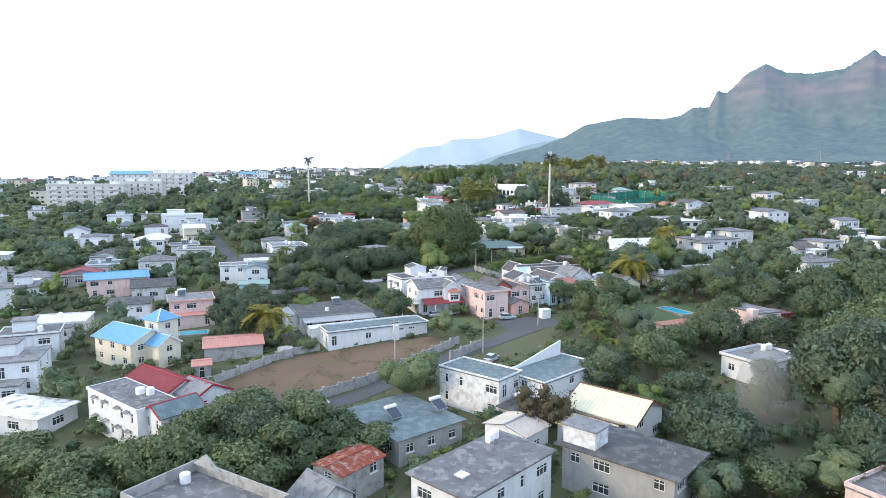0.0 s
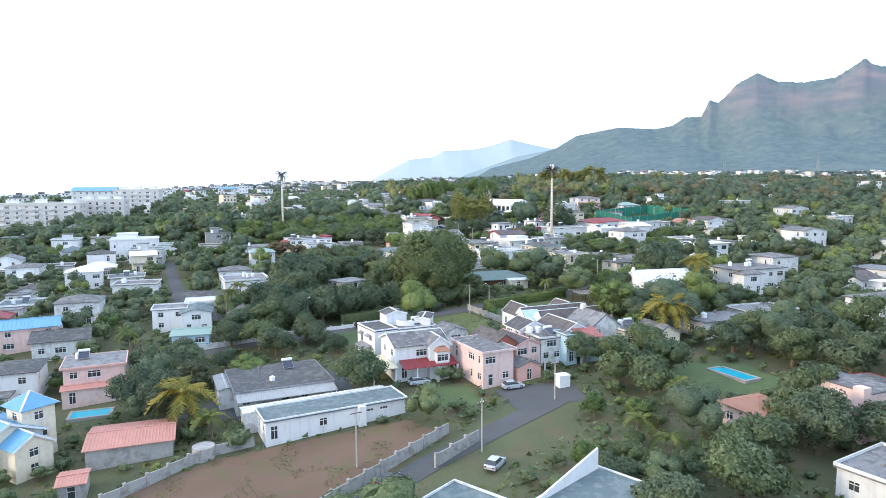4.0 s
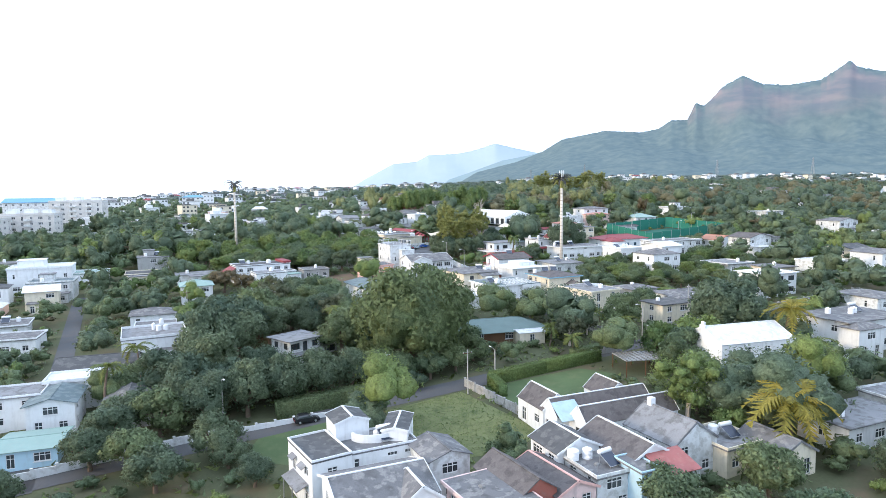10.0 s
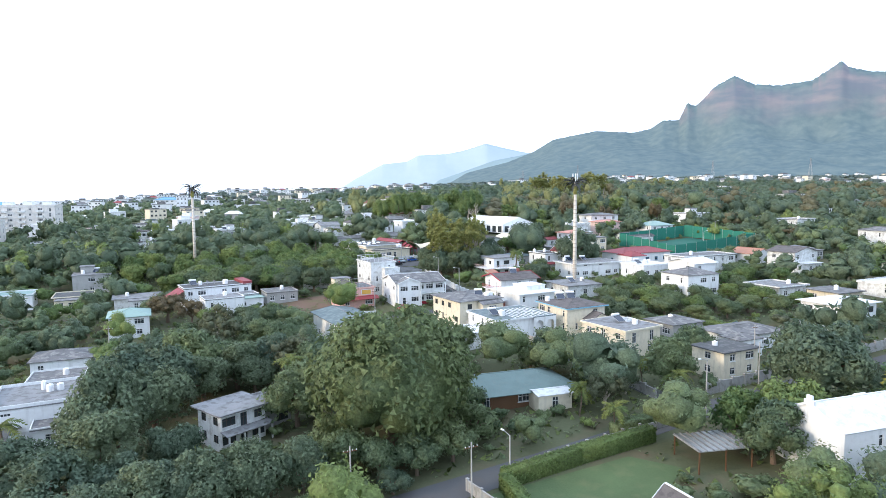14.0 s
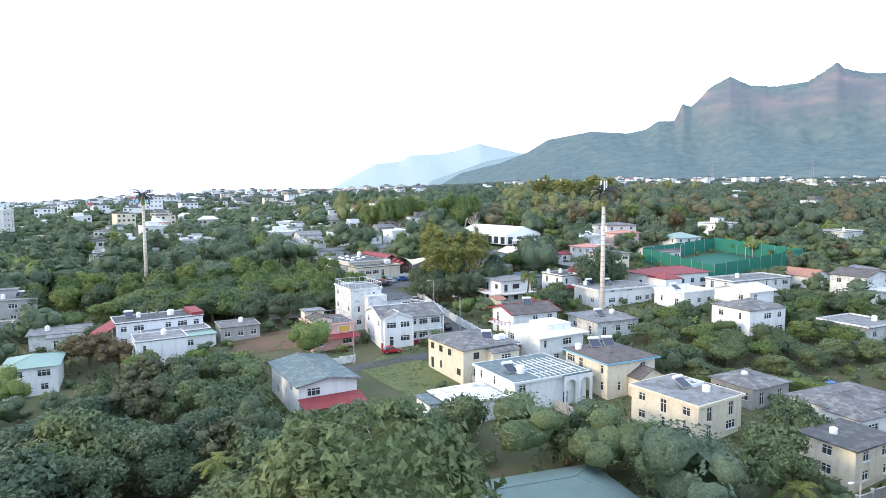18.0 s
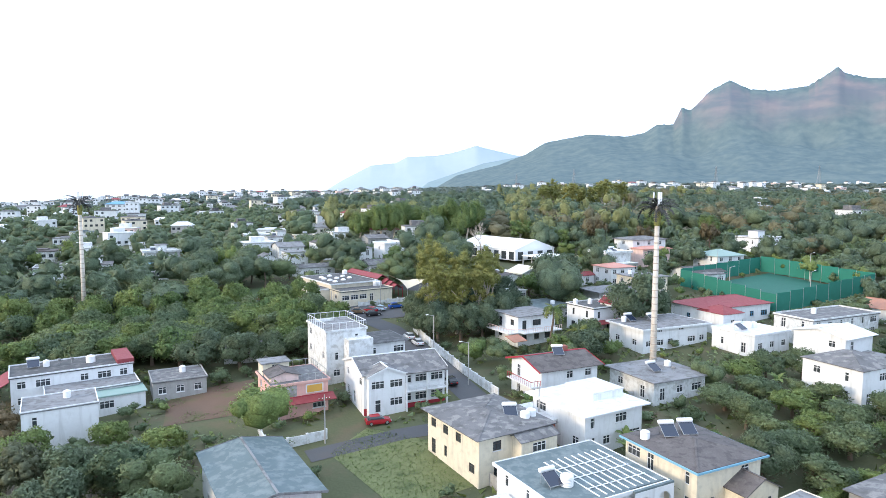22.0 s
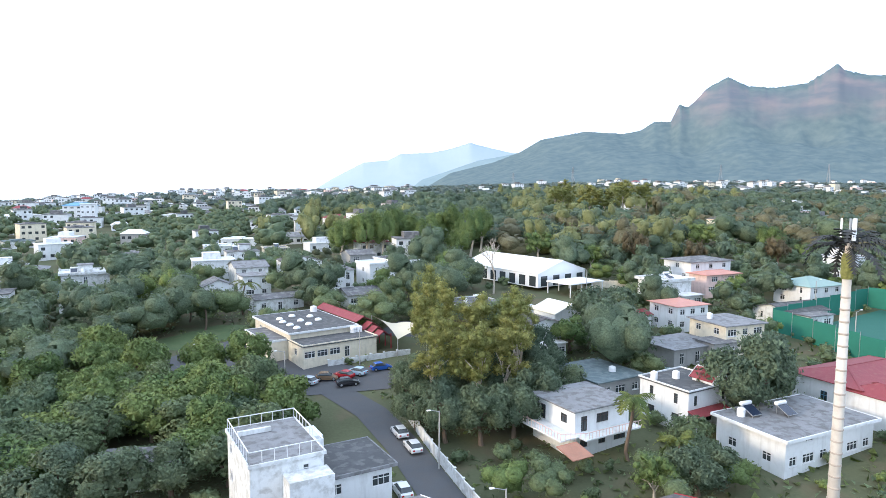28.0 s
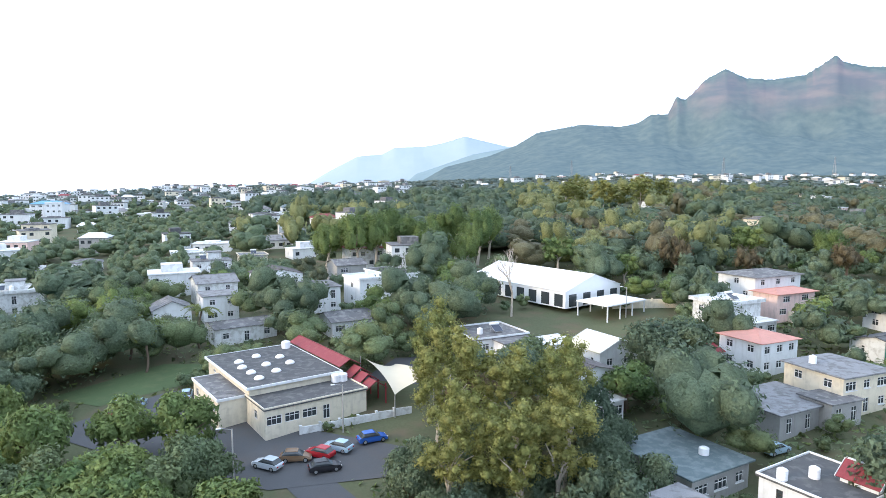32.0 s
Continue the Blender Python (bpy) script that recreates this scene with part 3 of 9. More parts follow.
def gable_roof(root, a, b, z, rise, over, mat, wall, along="x", ribs=0.0, trim=None):
    """A two-pitch roof; the ridge runs along x or y."""
    X, Y = (a / 2, b / 2) if along == "x" else (b / 2, a / 2)
    k = rise / Y
    ez = z - over * k
    m = Matrix() if along == "x" else pose(0, 0, 0, 0, 0, 90)
    for s in (-1, 1):
        ds = ribbed(-X - over, X + over, s * (Y + over), ez, 0, z + rise, ribs) if ribs else slope_slab([(-X - over, s * (Y + over), ez), (X + over, s * (Y + over), ez), (X + over, 0, z + rise), (-X - over, 0, z + rise)])
        part("roof", mesh_of("roof", *moved(ds, m), mat), root)
        gv = [(s * (X - 0.003), -Y, z), (s * (X - 0.003), Y, z), (s * (X - 0.003), 0, z + rise)]
        part("gable", mesh_of("gable", *moved((gv, [(0, 1, 2)]), m), wall), root)
    part("ridge_cap", mesh_of("ridge_cap", *moved(box_data(-X - over, X + over, -0.14, 0.14, z + rise + 0.08, z + rise + 0.18), m), trim or mat), root)
    if trim:
        for s in (-1, 1):
            for q in (-1, 1):
                e = s * (X + over)
                part("bargeboard", mesh_of("bargeboard", *moved(slope_slab([(e, q * (Y + over), ez - 0.1), (e + s * 0.06, q * (Y + over), ez - 0.1), (e + s * 0.06, 0, z + rise - 0.1), (e, 0, z + rise - 0.1)], 0.3), m), trim), root)


def hip_roof(root, a, b, z, rise, over, mat, trim=None, caps=True):
    X, Y = a / 2 + over, b / 2 + over
    r = max(0.0, X - Y) if X > Y else 0.0
    q = max(0.0, Y - X) if Y > X else 0.0
    top = [(-r, -q, z + rise), (r, -q, z + rise), (r, q, z + rise), (-r, q, z + rise)]
    c = [(-X, -Y, z), (X, -Y, z), (X, Y, z), (-X, Y, z)]
    for i in range(4):
        j = (i + 1) % 4
        part("roof", mesh_of("roof", *slope_slab([c[i], c[j], top[j], top[i]] if (Vector(top[i]) - Vector(top[j])).length > 0.01 else [c[i], c[j], top[j]]), mat), root)
        if caps:
            part("hip_cap", mesh_of("hip_cap", *slope_slab([Vector(c[i]) + Vector((-0.1, 0.1, 0.1)), Vector(c[i]) + Vector((0.1, -0.1, 0.1)), Vector(top[i]) + Vector((0.1, -0.1, 0.12)), Vector(top[i]) + Vector((-0.1, 0.1, 0.12))], 0.06), trim or mat), root)
    if r > 0.1:
        part("ridge_cap", mesh_of("ridge_cap", *box_data(-r, r, -0.14, 0.14, z + rise + 0.06, z + rise + 0.17), trim or mat), root)


# ---- small things on roofs ----
@lru_cache(None)
def tank_meshes(r, h):
    prof = [(r, 0)]
    for i in range(6):
        z = h * (0.08 + 0.13 * i)
        prof += [(r, z), (r * 0.965, z + 0.02), (r * 0.965, z + 0.06), (r, z + 0.08)]
    prof += [(r, h * 0.86), (r * 0.8, h * 0.95), (r * 0.35, h)]
    return mesh_of("body", *lathe(prof), "plastic_white", True), mesh_of("lid", *lathe([(r * 0.3, h - 0.02), (r * 0.3, h + 0.07), (r * 0.2, h + 0.1)]), "plastic_white")


def water_tank(x, y, z, r=0.55, h=1.2):
    o = thing("water_tank", x, y, z, 0, "white ribbed plastic water tank on a roof", "water tank", "water tanks")
    bm, lm = tank_meshes(r, h)
    part("body", bm, o)
    part("lid", lm, o)


@lru_cache(None)
def heater_meshes():
    t = radians(28)
    panel = moved(box_data(-0.95, 0.95, -1.0, 1.0, 0, 0.1), pose(0, 0, 0.75, 28))
    glass = moved(box_data(-0.9, 0.9, -0.95, 0.95, 0.1, 0.115), pose(0, 0, 0.75, 28))
    drum = moved(lathe([(0.1, -1.05), (0.27, -0.98), (0.29, -0.9), (0.29, 0.9), (0.27, 0.98), (0.1, 1.05)]), pose(0, 1.05, 1.5, 0, 90))
    leg = box_data(-0.025, 0.025, -0.025, 0.025, 0, 1.25)
    return mesh_of("panel", *panel, "metal"), mesh_of("absorber", *glass, "solar_glass"), mesh_of("drum", *drum, "plastic_white", True), mesh_of("leg", *leg, "metal"), mesh_of("leg", *box_data(-0.025, 0.025, -0.025, 0.025, 0, 0.3), "metal")


def solar_heater(x, y, z, yaw):
    o = thing("solar_water_heater", x, y, z, yaw, "solar water heater with tilted dark panel and white drum", "solar heater", "solar heaters")
    p, gl, d, l1, l2 = heater_meshes()
    q = part("panel", p, o)
    part("absorber", gl, q)
    part("drum", d, o)
    for sx in (-0.8, 0.8):
        part("leg", l1, o, pose(sx, 1.0, 0))
        part("leg", l2, o, pose(sx, -0.8, 0))


@lru_cache(None)
def dish_meshes():
    prof = [(0.03, 0.0)] + [(0.42 * k / 5, 0.16 * (k / 5) ** 2) for k in range(1, 6)]
    v, f = lathe(prof, 16)
    return mesh_of("dish", *moved((v, f[:-1]), pose(0, 0, 0.8, 55)), "plastic_grey", True), mesh_of("mast", *tube(0.03, 0.03, 0, 0.85, 6), "metal")


def dish(x, y, z, yaw):
    o = thing("satellite_dish", x, y, z, yaw, "grey satellite dish on a short mast", "satellite dish", "satellite dishes")
    a, b = dish_meshes()
    part("reflector", a, o)
    part("mast", b, o)


FOOT = []  # footprints that trees keep clear of: x, y, radius along and across, yaw


def claim(x, y, a, b, yaw):
    FOOT.append((x, y, a / 2, b / 2, math.cos(radians(yaw)), math.sin(radians(yaw))))


def house(x, y, a, b, yaw, h, label, wall="white", roof="flat", roofm="concrete", storeys=2, wins=None, frame="frame_white", parapet=0.0,
          rise=1.6, over=0.35, ridge_along="x", trim=None, tanks=(), heaters=(), dishes=(), ribs=0.0, name="house", group="houses of the suburb", z=None, cat="house", rooftrim=None, plain=False):
    gz = ground_z(x, y) if z is None else z
    root = thing(name, x, y, gz, yaw, label, cat, group)
    claim(x, y, a, b, yaw)
    if wins is None:
        rng = random.Random(round(x * 7 + y * 13))
        def row(w):
            return [rng.choice(["std", "std", "wide", "slim", "tall"]) for _ in range(max(1, int(w / 3.4)))]
        wins = {s: [row(a if s == "f" else b) for _ in range(storeys)] for s in "frl"}
    walls_of(root, a, b, 0.0, h, storeys, wall, wins, frame, plain=plain)
    if not plain:
        part("floor_slab", mesh_of("floor_slab", *box_data(-a / 2 + 0.2, a / 2 - 0.2, -b / 2 + 0.2, b / 2 - 0.2, -0.3, 0.0), "concrete"), root)
    top = h
    if roof == "flat":
        flat_roof(root, a, b, h, over, roofm, parapet, wall, trim=rooftrim)
        top = h + 0.22
    elif roof == "gable":
        gable_roof(root, a, b, h, rise, over, roofm, wall, ridge_along, ribs, trim)
    elif roof == "hip":
        hip_roof(root, a, b, h, rise, over, roofm, trim, not plain)
    R = pose(x, y, gz + top - 0.005, 0, 0, yaw)
    for u, v, *s in tanks:
        p = R @ Vector((u, v, 0))
        water_tank(p.x, p.y, p.z, *s)
    for u, v, *s in heaters:
        p = R @ Vector((u, v, 0))
        solar_heater(p.x, p.y, p.z, yaw + (s[0] if s else 0))
    for u, v in dishes:
        p = R @ Vector((u, v, 0))
        dish(p.x, p.y, p.z, yaw + 140)
    return root


def wing(root, ox, oy, a, b, h, wall="white", roof="flat", roofm="concrete", storeys=1, wins=None, frame="frame_white", parapet=0.0, rise=1.4, over=0.3, ridge_along="x", trim=None, yaw=0, z0=0.0, ribs=0.0, name="wing", rooftrim=None, plain=False):
    """A wing of a house: further walls and a roof of its own."""
    w = new(name)
    w.matrix_basis = pose(ox, oy, z0, 0, 0, yaw)
    wins = wins or {}
    sub = w
    walls_of(sub, a, b, 0.0, h, storeys, wall, wins, frame, low=-1.2 if z0 == 0 else 0.0, sills=False, plain=plain)
    if roof == "flat":
        flat_roof(sub, a, b, h, over, roofm, parapet, wall, trim=rooftrim)
    elif roof == "gable":
        gable_roof(sub, a, b, h, rise, over, roofm, wall, ridge_along, ribs, trim)
    elif roof == "hip":
        hip_roof(sub, a, b, h, rise, over, roofm, trim)
    c = root.matrix_basis @ Vector((ox, oy, 0))
    claim(c.x, c.y, a, b, math.degrees(root.matrix_basis.to_euler().z) + yaw)
    m = w.matrix_basis.copy()
    for ch in list(w.children):
        ch.parent = root
        ch.matrix_basis = m @ ch.matrix_basis
    bpy.data.objects.remove(w)


def add_box(root, name, x0, x1, y0, y1, z0, z1, mat, label="", bevel=0.02):
    return part(name, mesh_of(name, *box_data(x0, x1, y0, y1, z0, z1, bevel), mat), root, None, label)


def rail(root, pts, z, h=0.95, mat="white", step=0.6):
    """A balustrade along local points: top rail, and balusters."""
    for (x0, y0), (x1, y1) in zip(pts, pts[1:]):
        L = math.hypot(x1 - x0, y1 - y0)
        ang = math.degrees(math.atan2(y1 - y0, x1 - x0))
        part("handrail", mesh_of("handrail", *box_data(0, L, -0.05, 0.05, h - 0.08, h), mat), root, pose(x0, y0, z, 0, 0, ang))
        n = max(1, int(L / step))
        bm = mesh_of("baluster", *box_data(-0.03, 0.03, -0.03, 0.03, 0, h - 0.08), mat)
        for i in range(n + 1):
            part("baluster", bm, root, pose(x0, y0, z, 0, 0, ang) @ pose(L * i / n, 0, 0))


def patch(name, pts, mat, label, cat, lift=0.05, kind="structure", step=6.0):
    """A sheet that follows the ground, from a convex outline."""
    bm = bmesh.new()
    vs = [bm.verts.new((x, y, 0)) for x, y in pts]
    bm.faces.new(vs)
    xs, ys = [p[0] for p in pts], [p[1] for p in pts]
    for axis, lo, hi in ((0, min(xs), max(xs)), (1, min(ys), max(ys))):
        c = lo + step
        while c < hi:
            co, no = Vector((0, 0, 0)), Vector((0, 0, 0))
            co[axis], no[axis] = c, 1
            bmesh.ops.bisect_plane(bm, geom=bm.verts[:] + bm.edges[:] + bm.faces[:], plane_co=co, plane_no=no)
            c += step
    for v in bm.verts:
        v.co.z = ground_z(v.co.x, v.co.y) + lift
    bmesh.ops.recalc_face_normals(bm, faces=bm.faces[:])
    for f in bm.faces:
        if f.normal.z < 0:
            f.normal_flip()
    me = bpy.data.meshes.new(name)
    bm.to_mesh(me)
    bm.free()
    me.materials.append(M[mat])
    ob = new(name, me)
    return tagged(ob, label, cat, kind=kind)


ROADS = []


def road(pts, w, mat="asphalt", label="narrow worn asphalt street", name="road", lift=0.07):
    """A strip of street along a line of points."""
    v, f = [], []
    fine = []
    for (x0, y0), (x1, y1) in zip(pts, pts[1:]):
        n = max(1, int(math.hypot(x1 - x0, y1 - y0) / 5))
        fine += [(x0 + (x1 - x0) * i / n, y0 + (y1 - y0) * i / n) for i in range(n)]
        ROADS.append((x0, y0, x1, y1, w / 2 + 0.8))
    fine.append(pts[-1])
    for i, (x, y) in enumerate(fine):
        a, b = fine[max(0, i - 1)], fine[min(len(fine) - 1, i + 1)]
        d = Vector((b[0] - a[0], b[1] - a[1])).normalized()
        for s in (-1, 1):
            px, py = x - s * d.y * w / 2, y + s * d.x * w / 2
            v.append((px, py, ground_z(px, py) + lift))
    f = [(2 * i + 1, 2 * i, 2 * i + 2, 2 * i + 3) for i in range(len(fine) - 1)]
    ob = new(name, mesh_of(name, v, f, mat))
    for p in ob.data.polygons:
        if p.normal.z < 0:
            p.flip()
    return tagged(ob, label, "road", kind="structure")


def yard_wall(pts, h=1.8, mat="block", label="grey concrete block boundary wall", pier=3.0, t=0.18, cap=True, name="boundary_wall"):
    """A boundary wall of panels between piers, stepping with the ground."""
    root = thing(name, pts[0][0], pts[0][1], ground_z(*pts[0]), 0, label, "wall", "boundary walls")
    inv = root.matrix_basis.inverted()
    for (x0, y0), (x1, y1) in zip(pts, pts[1:]):
        L = math.hypot(x1 - x0, y1 - y0)
        n = max(1, round(L / pier))
        ang = math.degrees(math.atan2(y1 - y0, x1 - x0))
        seg = L / n
        pm = mesh_of("panel", *box_data(0, seg, -t / 2, t / 2, -0.6, h, 0.01), mat)
        qm = mesh_of("pier", *join(box_data(-0.16, 0.16, -0.16, 0.16, -0.6, h + 0.12), box_data(-0.2, 0.2, -0.2, 0.2, h + 0.12, h + 0.2)), mat)
        for i in range(n):
            x, y = x0 + (x1 - x0) * i / n, y0 + (y1 - y0) * i / n
            m = inv @ pose(x, y, ground_z(x, y), 0, 0, ang)
            part("panel", pm, root, m)
            if cap:
                part("pier", qm, root, m)
    return root


# ---- trees ----
def leaf_cards(rng, centres, normals, size, corners=4, loose=0.75):
    """Leaf clumps at the given places, bent four-cornered or plain three-cornered: each row a corner and the crown's normal there."""
    n = len(centres)
    soft = normals / (np.linalg.norm(normals, axis=1, keepdims=True) + 1e-9) + rng.normal(0, 0.28, (n, 3))
    soft = np.repeat(soft / np.linalg.norm(soft, axis=1, keepdims=True), corners, 0)
    nr = normals + rng.normal(0, loose, (n, 3))
    nr[:, 2] += 0.3
    nr /= np.linalg.norm(nr, axis=1, keepdims=True)
    t = np.cross(nr, rng.normal(0, 1, (n, 3)))
    t /= np.linalg.norm(t, axis=1, keepdims=True) + 1e-9
    b = np.cross(nr, t)
    s = size * rng.uniform(0.5, 1.4, (n, 1))
    # each clump turns its face outwards
    t = t * np.where((nr * soft[::corners]).sum(1, keepdims=True) < 0, -1.0, 1.0)
    w = s * rng.uniform(0.45, 0.8, (n, 1))
    if corners == 3:
        v = np.stack([centres - t * s - b * w, centres + t * s * 1.3, centres - t * s * 0.6 + b * w * 1.3], 1)
        return np.concatenate([v.reshape(-1, 3), soft], 1)
    v = np.empty((n, 4, 3))
    v[:, 0] = centres - t * s
    v[:, 1] = centres - b * w + nr * s * 0.25
    v[:, 2] = centres + t * s * rng.uniform(0.7, 1.2, (n, 1))
    v[:, 3] = centres + b * w - nr * s * 0.1
    return np.concatenate([v.reshape(-1, 3), soft], 1)


def quads_mesh(name, verts, mat, lobe_verts=None, lobe_faces=None, corners=4):
    """Separate leaf clumps, and rounded lobes that share their corners and are shaded smooth."""
    me = bpy.data.meshes.new(name)
    n = len(verts) // corners
    idx = np.arange(corners * n, dtype=np.int32)
    start = np.arange(0, corners * n, corners, dtype=np.int32)
    soft, verts = verts[:, 3:], verts[:, :3]
    if lobe_verts is not None:
        start = np.concatenate([start, len(idx) + np.arange(0, 4 * len(lobe_faces), 4, dtype=np.int32)])
        idx = np.concatenate([idx, lobe_faces.astype(np.int32).ravel() + len(verts)])
        verts = np.concatenate([verts, lobe_verts])
    me.vertices.add(len(verts))
    me.vertices.foreach_set("co", verts.astype(np.float32).ravel())
    me.loops.add(len(idx))
    me.loops.foreach_set("vertex_index", idx)
    me.polygons.add(len(start))
    me.polygons.foreach_set("loop_start", start)
    me.polygons.foreach_set("use_smooth", np.ones(len(start), bool))
    me.materials.append(M[mat])
    me.update(calc_edges=True)
    me.normals_split_custom_set_from_vertices(np.concatenate([soft, np.zeros((len(verts) - len(soft), 3))]))
    return me


@lru_cache(None)
def ball(k):
    """A sphere of 6 k k quads with shared corners."""
    at, vs, fs = {}, [], []

    def corner(p):
        key = tuple(round(c, 5) for c in p)
        if key not in at:
            at[key] = len(vs)
            q = Vector([math.tan(c * math.pi / 4) for c in p]).normalized()
            vs.append(tuple(q))
        return at[key]
    for ax in range(3):
        for s in (-1, 1):
            for i in range(k):
                for j in range(k):
                    q = []
                    for u, w in ((i, j), (i + 1, j), (i + 1, j + 1), (i, j + 1)):
                        p = [0, 0, 0]
                        p[ax], p[(ax + 1) % 3], p[(ax + 2) % 3] = s, (2 * u / k - 1) * s, 2 * w / k - 1
                        q.append(corner(p))
                    fs.append(q)
    return np.array(vs), np.array(fs)


def lobe_balls(rng, cs, rs, squash, k, shrink=0.94, rough=0.14):
    """Uneven leafy lobes: one ball for each centre and radius."""
    bv, bf = ball(k)
    V, F = [], []
    for i, (c, r) in enumerate(zip(cs, rs)):
        d = 1 + rng.normal(0, rough, (len(bv), 1)).clip(-0.3, 0.3)
        V.append(np.asarray(c) + bv * d * (r * shrink, r * shrink, r * shrink * squash))
        F.append(bf + i * len(bv))
    return np.concatenate(V), np.concatenate(F)


def crown_points(rng, n, radius, height, lobes, squash=0.75, spread=0.66, size=(0.28, 0.46)):
    """Places and outward directions over a crown made of uneven lobes."""
    cs, rs = [], []
    for i in range(lobes):
        a, k = rng.uniform(0, 2 * math.pi), math.sqrt(rng.uniform(0, 1)) * spread
        z = rng.uniform(-0.36, 0.4) * height * (1 - 0.55 * k)
        cs.append((radius * k * math.cos(a), radius * k * math.sin(a), z))
        rs.append(radius * rng.uniform(*size))
    cs, rs = np.array(cs), np.array(rs)
    pick = rng.choice(lobes, n, p=rs ** 2 / (rs ** 2).sum())
    d = rng.normal(0, 1, (n, 3))
    d /= np.linalg.norm(d, axis=1, keepdims=True)
    rad = rs[pick] * rng.uniform(0.15, 1.35, n) ** 0.75
    p = cs[pick] + d * rad[:, None] * (1, 1, squash)
    return p, d, cs, rs


def dome_shape(rng, lobes, fine, deep=0.24):
    """A full rounded crown's outline: the reach in each direction, from broad lobes and small leafy tufts."""
    def ways(n):
        d = rng.normal(0, 1, (n, 3))
        return d / np.linalg.norm(d, axis=1, keepdims=True)
    d1, d2 = ways(lobes), ways(fine)
    a1, a2 = rng.uniform(0.4, 1.0, lobes), rng.uniform(0.3, 1.0, fine)
    w1, w2 = 1.5 / math.sqrt(lobes), 1.35 / math.sqrt(fine)

    def reach(d):
        b1 = (a1 * np.exp(-(2 - 2 * d @ d1.T) / w1 ** 2)).max(1)
        b2 = (a2 * np.exp(-(2 - 2 * d @ d2.T) / w2 ** 2)).max(1)
        return 1.0 - deep + deep * b1 + 0.13 * (b2 - 0.5)
    return reach


def dome_crown(rng, n, half, lobes, fine, k, leaf, lift=0.93, heads=6, corners=4, loose=0.75):
    """An uneven crown of several lobed heads grown into one another: leaf clumps, and the dense inside that closes it."""
    half = np.array(half)
    subs = [(rng.normal(0, 0.1, 3) - (0, 0, 0.12), 0.7 if heads < 20 else 0.86)]
    turn = rng.uniform(0, 2 * math.pi)
    for i in range(heads):
        a, r, up = turn + 2.4 * i, rng.uniform(0.36, 0.58), rng.uniform(-0.45, 0.95)
        out = (0.98 - r) * rng.uniform(0.75, 1.15) * math.sqrt(max(0.1, 1 - 0.75 * up * up))
        subs.append((np.array((out * math.cos(a), out * math.sin(a), up * (1 - r))), r))
    area = np.array([r * r for c, r in subs])

    def fuller(p):
        """Foliage that hangs down towards the ground instead of rounding in."""
        p[:, :2] /= np.sqrt(1 - 0.8 * np.clip(p[:, 2:], -1, 0) ** 2)
        return p * half
    out, lv, lf, base = [], [], [], 0
    bv, bf = ball(k)

    def buried(p, me, depth):
        hit = np.zeros(len(p), bool)
        for j, (c, r) in enumerate(subs):
            if j != me:
                hit |= np.linalg.norm(p - c, axis=1) < r * depth
        return hit
    for i, (c, r) in enumerate(subs):
        reach = dome_shape(rng, lobes, fine, 0.29)
        d = rng.normal(0, 1, (int(1.5 * n * area[i] / area.sum()), 3))
        d[:, 2] = np.where(d[:, 2] < -0.75, -d[:, 2], d[:, 2])
        d /= np.linalg.norm(d, axis=1, keepdims=True)
        p = c + d * (reach(d) * r * (0.84 + 0.5 * rng.uniform(0, 1, len(d)) ** 2.2))[:, None]
        keep = ~buried(p, i, 0.86)
        out.append(leaf_cards(rng, fuller(p[keep]), d[keep] / half * half.mean(), leaf, corners, loose))
        body = c + bv * (reach(bv) * r * lift * (1 + rng.normal(0, 0.03, len(bv))))[:, None]
        f = bf if heads >= 20 else bf[~buried(body, i, 0.78)[bf].all(1)]
        lv.append(fuller(body))
        lf.append(f + base)
        base += len(body)
    return np.concatenate(out), np.concatenate(lv), np.concatenate(lf)


def limbs(rng, height, r, spread, n, lean=0.1):
    """A tapered trunk with limbs that reach into the crown."""
    ds = []

    def limb(p0, p1, r0, r1, k=7):
        ax = (p1 - p0)
        q = ax.to_track_quat("Z", "Y").to_matrix().to_4x4()
        ds.append(moved(tube(r0, r1, 0, ax.length, k), Matrix.Translation(p0) @ q))
    a = Vector((rng.uniform(-lean, lean) * height, rng.uniform(-lean, lean) * height, height * 0.5))
    limb(Vector((0, 0, -0.4)), a * 0.5, r * 1.25, r * 0.95)
    limb(a * 0.5, a, r * 0.95, r * 0.75)
    for i in range(n):
        t = 2 * math.pi * i / n + rng.uniform(-0.4, 0.4)
        e = Vector((math.cos(t) * spread, math.sin(t) * spread, height * rng.uniform(0.7, 0.95)))
        mid = a.lerp(e, 0.5) + Vector((0, 0, height * 0.06))
        limb(a * rng.uniform(0.8, 1.0), mid, r * 0.55, r * 0.35, 6)
        limb(mid, e, r * 0.35, r * 0.12, 5)
    return join(*ds)


